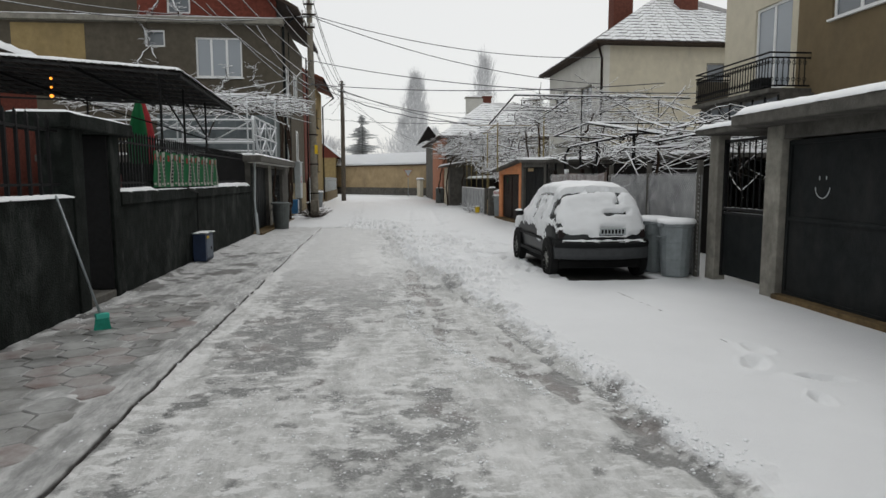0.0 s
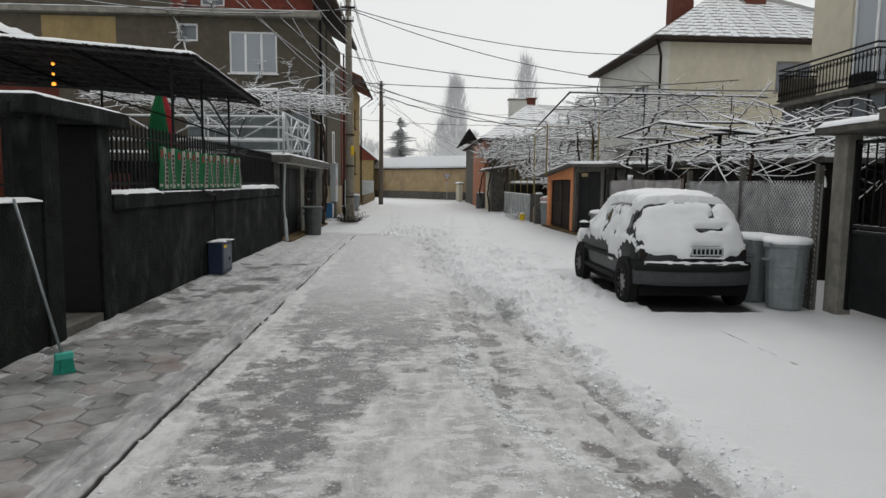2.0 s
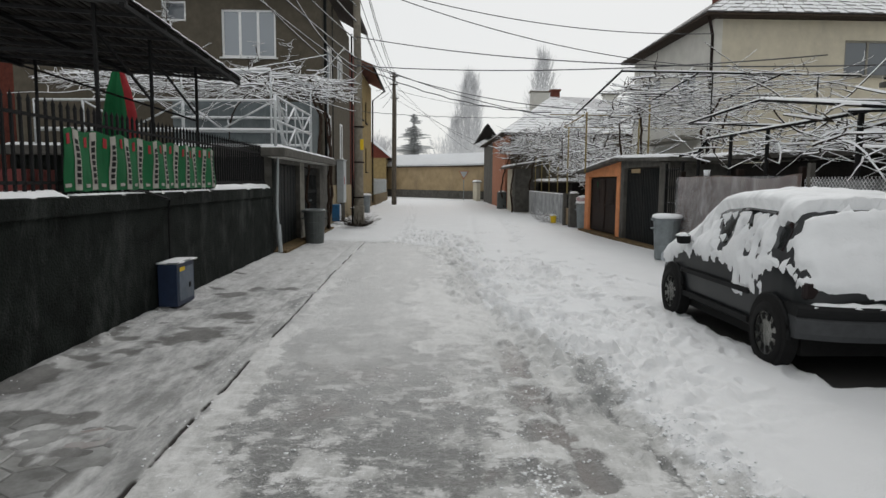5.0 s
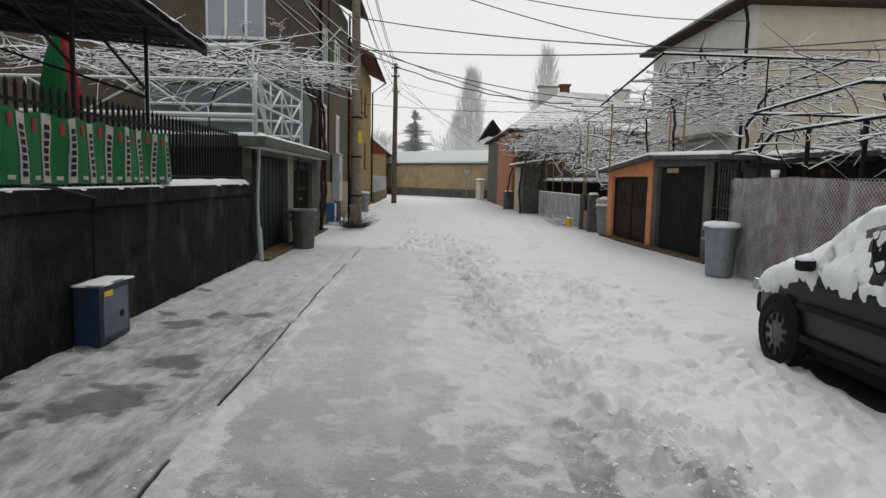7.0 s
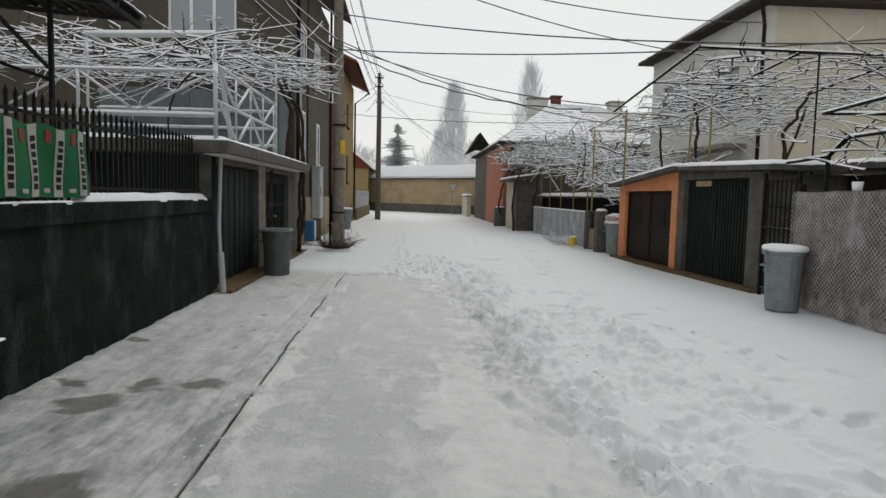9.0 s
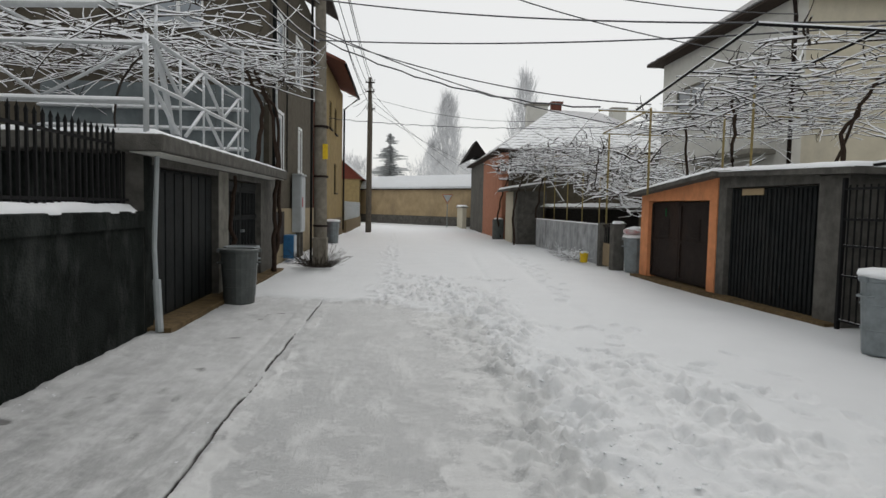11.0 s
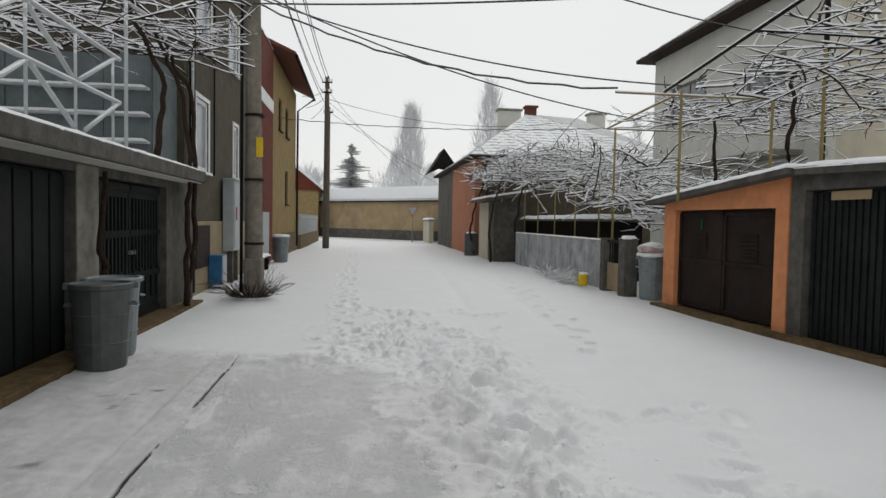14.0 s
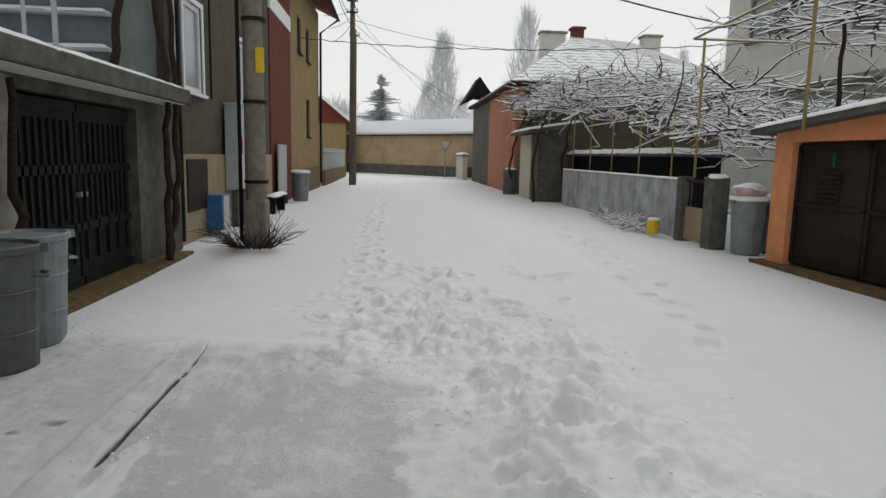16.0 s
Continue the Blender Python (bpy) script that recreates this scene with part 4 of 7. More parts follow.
part("downpipe", tube(B(), [(-3.65, 27.15, 0.1), (-3.65, 27.15, 7.7), (-3.1, 27.0, 8.1)], 0.055, 8), DARK_METAL, bh, smooth=True)
part("drainpipe", tube(B(), [(-3.70, 29.15, 2.4), (-3.70, 29.15, 7.9)], 0.02, 6), DARK_METAL, bh, smooth=True)
part("vent", boxed(-3.7, 27.6, 0.5, -3.68, 28.7, 1.34), BROWN_METAL, bh)

# ---- yellow house with the red stair tower ----
yh = thing("yellow_house", "yellow rendered house with a red stair tower", "house", (-8, 41, 0))
part("tower_wall", boxed(-12, 34.85, 0, -3.72, 38.3, 7.4), RED_BRICK, yh)
part("band", boxed(-12, 34.84, 5.2, -3.70, 38.29, 5.62), WINDOW_WHITE, yh)
part("tower_snow", drift(-12, 34.85, -3.7, 38.3, 7.398, 0.1, 0.2, 44), SNOW, yh, smooth=True)
part("wall", wall_y(B(), -4.05, -3.75, 38.3, 46.3, 0, 7.4, [(42.2, 43.2, 2.1, 3.5), (42.2, 43.2, 4.9, 6.1), (40.0, 40.9, 4.9, 6.1)]), OCHRE_RENDER, yh)
part("wall", boxed(-12, 38.3, 0, -4.05, 46.3, 7.3), OCHRE_RENDER, yh)
part("plinth", boxed(-3.75, 38.3, -0.05, -3.69, 46.3, 0.9), SAND_RENDER, yh)
for q in ((42.2, 43.2, 2.1, 3.5), (42.2, 43.2, 4.9, 6.1), (40.0, 40.9, 4.9, 6.1)):
    window(yh, "y", -3.75, 1, *q, 1, True, DARK_WOOD)
roof = B()
for p in ([(-2.95, 38.32, 7.3), (-2.95, 46.9, 7.3), (-8, 46.9, 9.6), (-8, 38.32, 9.6)], [(-8, 38.32, 9.6), (-8, 46.9, 9.6), (-13, 46.9, 7.3), (-13, 38.32, 7.3)]):
    lo = [roof.verts.new(q) for q in p]
    hi = [roof.verts.new((q[0], q[1], q[2] + 0.12)) for q in p]
    roof.faces.new(lo[::-1]), roof.faces.new(hi)
    for i in range(4):
        roof.faces.new((lo[i], lo[(i + 1) % 4], hi[(i + 1) % 4], hi[i]))
bmesh.ops.recalc_face_normals(roof, faces=roof.faces)
part("roof", roof, ROOF_TILE, yh)
gb2 = B()
gv = [gb2.verts.new(q) for q in ((-12, 38.36, 7.3), (-3.75, 38.36, 7.3), (-8, 38.36, 9.3), (-12, 46.2, 7.3), (-3.75, 46.2, 7.3), (-8, 46.2, 9.3))]
for q in ((0, 1, 2), (5, 4, 3), (0, 2, 5, 3), (1, 4, 5, 2), (0, 3, 4, 1)):
    gb2.faces.new([gv[i] for i in q])
part("gable", gb2, OCHRE_RENDER, yh)
part("gutter", tube(B(), [(-2.93, 38.32, 7.28), (-2.93, 46.9, 7.28)], 0.06, 8), BLACK_IRON, yh, smooth=True)
part("downpipe", tube(B(), [(-2.93, 46.6, 7.25), (-3.65, 46.2, 6.6), (-3.66, 46.2, 0.2)], 0.05, 8), BLACK_IRON, yh, smooth=True)


# ---- near garage on the other side ----
rg = thing("concrete_garage", "concrete garage with a snowy slab roof", "garage", (7, 4, 0))
part("pillar", boxed(5.3, 8.02, -0.05, 5.6, 8.36, 2.3, 0.015), PALE_CONCRETE, rg)
part("pillar", boxed(5.3, 9.6, -0.05, 5.5, 9.86, 2.28, 0.015), PALE_CONCRETE, rg)
part("front_wall", boxed(5.35, -4, -0.05, 5.6, 4.4, 2.3), CONCRETE, rg)
part("front_lintel", boxed(5.33, 4.4, 2.12, 5.6, 8.02, 2.3), CONCRETE, rg)
part("side_wall", boxed(5.6, 8.1, -0.05, 9.5, 8.35, 2.3), CONCRETE, rg)
part("roof_slab", boxed(4.85, -4, 2.3, 9.6, 8.5, 2.46, 0.02), CONCRETE, rg)
part("roof_slab", boxed(5.1, 8.52, 2.28, 6.4, 9.98, 2.38, 0.015), CONCRETE, rg)
part("snow", drift(4.84, -4, 9.6, 8.52, 2.455, 0.10, 0.13, 31), SNOW, rg, smooth=True)
part("snow", drift(5.08, 8.5, 6.4, 10.0, 2.375, 0.07, 0.1, 32), SNOW, rg, smooth=True)
part("sill", boxed(5.25, 4.4, -0.04, 5.6, 8.02, 0.07, 0.01), DIRT, rg)
gd = thing("garage_door", "black steel garage door with chalk marks, closed", "door", (5.45, 6.2, 0))
for a, c in ((4.42, 6.2), (6.22, 8.0)):
    leaf = part("leaf", boxed(5.42, a, 0.05, 5.46, c, 2.1), DARK_METAL, gd)
    for y in (a, c - 0.05):
        part("frame", boxed(5.395, y, 0.06, 5.42, y + 0.05, 2.09), DARK_METAL, leaf)
    for z in (0.06, 1.05, 2.04):
        part("frame", boxed(5.395, a + 0.05, z, 5.42, c - 0.05, z + 0.05), DARK_METAL, leaf)
arc = [(5.415, 7.35 + 0.13 * math.cos(t), 1.5 + 0.14 * math.sin(t)) for t in np.linspace(math.pi * 1.02, math.pi * 1.98, 12)]
part("chalk_mark", tube(B(), arc, 0.006, 5), GREY_BOX, gd, "curved white chalk mark")
for dy in (-0.06, 0.06):
    part("chalk_mark", tube(B(), [(5.415, 7.35 + dy, 1.58), (5.415, 7.352 + dy, 1.63)], 0.006, 5), GREY_BOX, gd)
sg = thing("side_gate", "dark steel gate with a wire mesh top, closed", "gate", (5.45, 9, 0))
part("panel", boxed(5.42, 8.42, 0.1, 5.45, 9.56, 1.05), DARK_METAL, sg)
for y in (8.4, 9.55):
    part("stile", boxed(5.4, y, 0.08, 5.46, y + 0.05, 2.2), BLACK_IRON, sg)
for z in (1.05, 1.12, 2.15):
    part("rail", boxed(5.4, 8.4, z, 5.46, 9.6, z + 0.04), SNOWY_IRON, sg)
for k in range(7):
    part("bar", boxed(5.42, 8.5 + 0.15 * k, 1.15, 5.435, 8.515 + 0.15 * k, 2.15), BLACK_IRON, sg)

# ---- ochre house with the balcony ----
oh = thing("ochre_house", "two-storey ochre and cream house with a balcony", "house", (14, 15, 0))
part("wall", wall_y(B(), 10.5, 10.8, 3, 15.5, 0, 9, [(11.75, 14.3, 5.25, 6.9), (6, 8, 5.25, 6.9)]), SAND_RENDER, oh)
part("wall", wall_y(B(), 10.5, 10.8, 15.5, 18.9, 0, 9, [(15.75, 17.35, 3.95, 6.2)]), CREAM_RENDER, oh)
part("wall", boxed(10.8, 18.6, 0, 19, 18.9, 9), CREAM_RENDER, oh)
part("wall", boxed(10.8, 3, 0, 19, 3.3, 9), SAND_RENDER, oh)
# a near-black sheet in place of the unlit interior
part("dark_room_sheet", boxed(11.1, 3.3, 0, 11.2, 18.6, 8.9), DARK_WOOD, oh)
part("roof", boxed(9.9, 2.4, 9, 19.6, 19.5, 9.2), EAVE_WOOD, oh)
window(oh, "y", 10.5, -1, 11.75, 14.3, 5.25, 6.9, 3, True, None, GLASS)
window(oh, "y", 10.5, -1, 6, 8, 5.25, 6.9, 2, True, None, GLASS)
window(oh, "y", 10.5, -1, 15.75, 17.35, 3.95, 6.2, 2, False, None, PALE_GLASS)
bal = part("balcony", boxed(9.4, 14.85, 3.66, 10.5, 18.65, 3.77, 0.012), CONCRETE, oh)
part("edge_snow", drift(9.5, 14.95, 10.45, 18.5, 3.766, 0.02, 0.12, 41), SNOW, bal, smooth=True)
for z in (3.84, 4.50, 4.62):
    part("rail", bar(B(), (9.45, 14.95, z), (9.45, 18.55, z), 0.035, None), BLACK_IRON, bal)
    for y in (14.95, 18.55):
        part("rail", bar(B(), (9.45, y, z), (10.5, y, z), 0.035, None), BLACK_IRON, bal)
bmb = boxed(-0.009, -0.009, 0, 0.009, 0.009, 0.67)
for zb_ in (0.10, 0.50):
    tube(bmb, [(0, 0.045 * math.cos(t), zb_ + 0.05 + 0.05 * math.sin(t)) for t in np.linspace(0, 2 * math.pi, 9)], 0.009, 4)
meb = mesh_of("baluster", bmb, BLACK_IRON)
for k in range(44):
    o = new("baluster", meb)
    o.parent = bal
    o.location = (9.45, 15.0 + k * 0.12, 3.84) if k < 30 else (9.52 + (k - 30) % 7 * 0.14, 14.95 if k < 37 else 18.55, 3.84)
    o.rotation_euler = (0, 0, 0 if k < 30 else math.pi / 2)
part("planter_box", boxed(9.47, 15.3, 3.768, 9.75, 15.8, 4.08, 0.01), DARK_METAL, bal, "dark planter box")
part("end_screen", boxed(9.5, 18.5, 3.8, 10.45, 18.53, 4.45), BROWN_RENDER, bal, "brown screen closing the balcony end")

porch = part("glazed_porch", boxed(9.62, 14.75, 0, 10.5, 18.5, 3.655), CONCRETE, oh, "grey glazed porch under the balcony")
for k in range(8):
    part("mullion", boxed(9.58, 14.75 + 0.53 * k, 2.3, 9.62, 14.79 + 0.53 * k, 3.6), DARK_METAL, porch)
    if k < 7:
        part("pane", boxed(9.6, 14.8 + 0.53 * k, 2.35, 9.612, 15.27 + 0.53 * k, 3.55), GLASS, porch)

# ---- fence of chain link between the garages ----
def chain_link():
    f = thing("chain_link_fence", "grey chain-link fence with snow caught in the mesh", "fence", (5.15, 13, 0))
    for y in (9.95, 11.9, 13.9):
        part("post", boxed(5.16, y - 0.04, -0.05, 5.24, y + 0.04, 1.9, 0.008), CONCRETE, f)
    part("sheet", boxed(5.20, 9.9, 0.0, 5.22, 14.0, 1.66), SHEET_GREY, f, "pale sheeting behind the mesh")
    lattice(f, 5.17, 9.9, 14.0, 0.05, 1.7, 0.07, 0.005, WIRE_SNOW)
    g = thing("screened_fence", "brown boards behind chain link crusted with snow", "fence", (5.1, 16, 0))
    for y in (14.1, 16.0, 18.5):
        part("post", boxed(5.16, y - 0.05, -0.05, 5.26, y + 0.05, 1.85, 0.008), BROWN_METAL, g)
    bm = B()
    cols = []
    ys = np.arange(14.0, 18.52, 0.06)
    for y in ys:
        w = 0.025 * math.sin(y * 9) + 0.03 * noise.noise((y * 2.2, 0, 0))
        top = 1.74 + 0.05 * noise.noise((y * 1.3, 4, 0)) - 0.05 * max(0, math.sin((y - 14) * 1.4))
        cols.append([bm.verts.new((5.13 + w * (1 - 0.5 * j / 6), y, 0.03 + (top - 0.03) * j / 6)) for j in range(7)])
    for c0, c1 in zip(cols, cols[1:]):
        for j in range(6):
            bm.faces.new((c0[j], c1[j], c1[j + 1], c0[j + 1]))
    bmesh.ops.solidify(bm, geom=bm.faces[:], thickness=0.02)
    part("screen", bm, SCREEN, g, "brown-grey woven screen streaked with snow", smooth=True)
    lattice(g, 5.075, 14.0, 18.5, 0.05, 1.72, 0.07, 0.0042, WIRE_SNOW)
    part("finial", tube(B(), [(5.2, 17.3, 1.7), (5.2, 17.3, 1.86)], 0.05, 8, 0.07), SNOW, g, smooth=True)


def lattice(parent, x, y0, y1, z0, z1, s, w, mat):
    bm = B()
    h = z1 - z0
    y = y0 - h
    while y < y1:
        for sg_ in (1, -1):
            a, c = (y, y + h) if sg_ > 0 else (y + h, y)
            lo, hi = max(y0, min(a, c)), min(y1, max(a, c))
            if hi - lo > 0.02:
                def at(yy):
                    return z0 + (yy - a) / (c - a) * h
                bar(bm, (x + 0.004 * sg_, lo, at(lo)), (x + 0.004 * sg_, hi, at(hi)), w)
        y += s
    return part("wire_mesh", bm, mat, parent)


SHEET_GREY = material("pale_grey_sheeting", (0.17, 0.177, 0.175), 0.8, 0.35, 3.0, 0.5, 40, stain=(0.30, 0.30, 0.30), stain_scale=1.2, stain_amount=0.6)
SCREEN = material("brown_woven_screen", (0.24, 0.18, 0.16), 0.9, 0.4, 9.0, 0.8, 60, stain=(0.62, 0.60, 0.60), stain_scale=3.0, stain_amount=0.9)
WIRE_SNOW = material("snowy_wire", (0.60, 0.60, 0.61), 0.7, 0.5, 5.0, 0, 60)
chain_link()

ig = thing("barred_gate", "black iron barred gate with snow on its bars", "gate", (5.3, 19.1, 0))
for y in (18.62, 19.55):
    part("stile", boxed(5.24, y, 0, 5.29, y + 0.05, 2.05), BLACK_IRON, ig)
for z in (0.15, 0.75, 1.15, 1.5, 1.9):
    part("rail", bar(B(), (5.265, 18.64, z), (5.265, 19.58, z), 0.03, None, 0, 1), [BLACK_IRON, SNOW], ig)
for k in range(7):
    part("bar", boxed(5.257, 18.72 + 0.125 * k, 0.15, 5.273, 18.736 + 0.125 * k, 1.95), BLACK_IRON, ig)

# ---- orange and grey garages, on a slightly turned front ----
def fx(y):
    return 5.32 - (y - 20) * 0.05


def slab(bm, y0, y1, z0, z1, d0, d1, zs=None):
    """A block that follows the turned front: d is the depth behind it."""
    z0b, z1b = zs if zs else (z0, z1)
    v = [bm.verts.new(q) for q in ((fx(y0) + d0, y0, z0), (fx(y0) + d1, y0, z0), (fx(y1) + d1, y1, z0b), (fx(y1) + d0, y1, z0b), (fx(y0) + d0, y0, z1), (fx(y0) + d1, y0, z1), (fx(y1) + d1, y1, z1b), (fx(y1) + d0, y1, z1b))]
    for q in ((3, 2, 1, 0), (4, 5, 6, 7), (0, 1, 5, 4), (1, 2, 6, 5), (2, 3, 7, 6), (3, 0, 4, 7)):
        bm.faces.new([v[i] for i in q])
    return bm


og = thing("orange_garage", "small garage with an orange painted front and brown doors", "garage", (6.5, 24.8, 0))
part("pillar", slab(B(), 22.84, 23.1, -0.05, 1.78, 0, 0.3), ORANGE_PAINT, og)
part("pillar", slab(B(), 25.72, 26.1, -0.05, 1.78, 0, 0.3), ORANGE_PAINT, og)
part("lintel", slab(B(), 22.84, 26.1, 1.78, 2.2, 0, 0.3, (1.78, 1.9)), ORANGE_PAINT, og)
part("side_wall", slab(B(), 25.95, 26.1, -0.05, 1.88, 0.3, 3.5), SAND_RENDER, og)
part("roof", slab(B(), 22.6, 26.34, 2.21, 2.3, -0.25, 3.6, (1.88, 1.97)), CONCRETE, og)
bm = drift(0, 22.6, 3.9, 26.36, 0, 0.07, 0.12, 51)
for v in bm.verts:
    v.co.x += fx(v.co.y) - 0.27
    v.co.z += 2.298 - (v.co.y - 22.6) * 0.088
part("snow", bm, SNOW, og, smooth=True)
part("sill", slab(B(), 19.7, 26.25, -0.05, 0.07, -0.16, 0.3), DIRT, og)
od = thing("double_door", "rusty brown double door of the orange garage, closed", "door", (5.2, 24.8, 0))
for a, c in ((23.12, 24.40), (24.42, 25.70)):
    leaf = part("leaf", slab(B(), a, c, 0.1, 1.76, 0.1, 0.14), BROWN_METAL, od)
    for y in (a, c - 0.06):
        part("stile", slab(B(), y, y + 0.06, 0.12, 1.73, 0.075, 0.1), BROWN_METAL, leaf)
    for k in range(7):
        part("louvre", slab(B(), a + 0.45, a + 0.85, 1.0 + 0.06 * k, 1.03 + 0.06 * k, 0.08, 0.1), BROWN_METAL, leaf)
    for z in (0.12, 0.9, 1.68):
        part("rail", slab(B(), a, c, z, z + 0.05, 0.075, 0.1), BROWN_METAL, leaf)
part("claw_mark", slab(B(), 24.98, 25.01, 1.45, 1.62, 0.06, 0.075), GREEN_CLOTH, od, "small green painted mark")

dg = thing("ribbed_garage", "concrete garage with a dark ribbed steel door", "garage", (7, 21.5, 0))
part("pillar", slab(B(), 22.57, 22.83, -0.05, 2.2, 0.02, 0.3), CONCRETE, dg)
part("pillar", slab(B(), 19.62, 20.2, -0.05, 2.1, 0.02, 0.3), CONCRETE, dg)
part("lintel", slab(B(), 20.2, 22.57, 2.0, 2.2, 0.02, 0.3, (2.0, 2.25)), CONCRETE, dg)
part("side_wall", slab(B(), 19.62, 19.8, -0.05, 2.05, 0.3, 4), CONCRETE, dg)
part("roof", slab(B(), 12.5, 22.58, 2.04, 2.14, 1.2, 5.0, (2.2, 2.3)), CONCRETE, dg)
part("roof", slab(B(), 19.4, 22.58, 2.1, 2.2, -0.15, 1.2, (2.2, 2.3)), CONCRETE, dg)
bm = drift(-0.17, 19.4, 1.2, 22.6, 0, 0.07, 0.12, 52)
for v in bm.verts:
    v.co.x += fx(v.co.y)
    v.co.z += 2.2 + (v.co.y - 19.4) * 0.028
part("snow", bm, SNOW, dg, smooth=True)
bm = drift(1.2, 12.5, 5.0, 22.58, 0, 0.07, 0.15, 53)
for v in bm.verts:
    v.co.x += fx(v.co.y)
    v.co.z += 2.14 + (v.co.y - 12.5) * 0.0154
part("snow", bm, SNOW, dg, smooth=True)
part("shed_wall", slab(B(), 12.6, 19.6, -0.05, 2.04, 1.35, 1.5), DARK_WOOD, dg)
rd = thing("ribbed_door", "dark blue-grey ribbed steel garage door, closed", "door", (5.3, 21.6, 0))
for a, c in ((20.22, 21.37), (21.39, 22.55)):
    leaf = part("leaf", slab(B(), a, c, 0.02, 1.98, 0.12, 0.15), DARK_METAL, rd)
    for k in range(11):
        y = a + 0.06 + (c - a - 0.12) * k / 10
        part("rib", slab(B(), y - 0.028, y + 0.028, 0.04, 1.95, 0.095, 0.12), DARK_METAL, leaf)
part("sign", slab(B(), 21.6, 22.2, 1.86, 1.97, 0.08, 0.095), END_WALL, rd, "small faded yellow plate")

# ---- cream house with the snowy hip roof ----
def hip_roof(parent, x0, y0, x1, y1, z, ridge, rz, mat, courses=16, drop=0.035, edge=None):
    """A hip roof on an eave box, laid in overlapping tile courses; ridge: (xa, ya, xb, yb)."""
    bm = B()
    e = [Vector(q) for q in ((x0, y0, z), (x1, y0, z), (x1, y1, z), (x0, y1, z))]
    lo = [bm.verts.new(q) for q in e]
    hi = [bm.verts.new(q + Vector((0, 0, 0.1))) for q in e]
    bm.faces.new(lo[::-1])
    for i in range(4):
        bm.faces.new((lo[i], lo[(i + 1) % 4], hi[(i + 1) % 4], hi[i]))
    soffit = part("roof", bm, EAVE_WOOD, parent)
    a, c = Vector((ridge[0], ridge[1], rz)), Vector((ridge[2], ridge[3], rz))
    up = Vector((0, 0, 0.1))
    for p, q, r, s in ((e[0], e[1], a, a), (e[1], e[2], c, a), (e[2], e[3], c, c), (e[3], e[0], a, c)):
        p, q = p + up, q + up
        sl = B()
        for k in range(courses):
            t0, t1 = k / courses, (k + 1) / courses
            l0, r0 = p.lerp(s, t0), q.lerp(r, t0)
            l1, r1 = p.lerp(s, t1), q.lerp(r, t1)
            n = max(1, int((r0 - l0).length / 0.32))
            for w in range(n):
                u0, u1 = w / n, (w + 0.94) / n
                jit = Vector((0, 0, drop + 0.018 * math.sin(w * 2.4 + k * 1.7) + 0.012 * noise.noise((w * .7, k * .9, rz))))
                v = [sl.verts.new(x) for x in (l0.lerp(r0, u0) + jit, l0.lerp(r0, u1) + jit, l1.lerp(r1, u1) + jit * .2, l1.lerp(r1, u0) + jit * .2)]
                f = [sl.verts.new(x) for x in (l0.lerp(r0, u0) - up * .4, l0.lerp(r0, u1) - up * .4)]
                sl.faces.new(v).material_index = 0
                sl.faces.new((f[0], f[1], v[1], v[0])).material_index = 1
        base = [sl.verts.new(x) for x in (p, q, r) + (() if (r - s).length < 1e-6 else (s,))]
        sl.faces.new(base).material_index = 1
        part("slope", sl, [mat, edge or TILE_EDGE], soffit)
    return soffit


TILE_EDGE = material("tile_edges", (0.26, 0.255, 0.255), 0.9, 0.35, 6, 0.3, 60)
ch = thing("cream_house", "two-storey cream rendered house with snowy tiled hip roof", "house", (14, 33, 0))
holes = [(34.3, 36.75, 5.08, 6.35), (30.4, 32.2, 4.6, 6.1)]
part("wall", wall_y(B(), 10.3, 10.6, 28.9, 38.0, 0, 7.6, holes), PALE_RENDER, ch)
part("wall", wall_x(B(), 28.9, 29.2, 10.6, 21, 0, 7.6, [(15.2, 17.0, 5.6, 6.9)]), CREAM_RENDER, ch)
part("wall", boxed(10.6, 37.7, 0, 21, 38.0, 7.6), CREAM_RENDER, ch)
# the darkness indoors is a pair of near-black sheets
part("dark_room_sheet", boxed(10.9, 29.5, 0, 11, 37.6, 7.5), DARK_WOOD, ch)
part("dark_room_sheet", boxed(11.0, 29.5, 0, 21, 29.6, 7.5), DARK_WOOD, ch)
for q in holes:
    window(ch, "y", 10.3, -1, *q, 2, True, PALE_CONCRETE, GLASS)
window(ch, "x", 28.9, -1, 15.2, 17.0, 5.6, 6.9, 2, True, PALE_CONCRETE, GLASS)
bc = part("balcony", boxed(9.5, 29.6, 3.3, 10.3, 34.9, 3.45, 0.01), PALE_CONCRETE, ch)
part("parapet", boxed(9.5, 29.6, 3.45, 9.62, 34.9, 4.25, 0.01), PALE_RENDER, bc)
for y_ in (29.6, 34.78):
    part("parapet", boxed(9.62, y_, 3.45, 10.3, y_ + 0.12, 4.25, 0.01), PALE_RENDER, bc)
hip = hip_roof(ch, 9.75, 28.3, 21.6, 38.5, 7.62, (14.6, 33.2, 16.5, 33.4), 11.0, SNOW)
part("downpipe", tube(B(), [(9.9, 28.5, 7.6), (10.2, 28.82, 7.0), (10.22, 28.82, 0.1)], 0.06, 8), BROWN_METAL, ch, smooth=True)


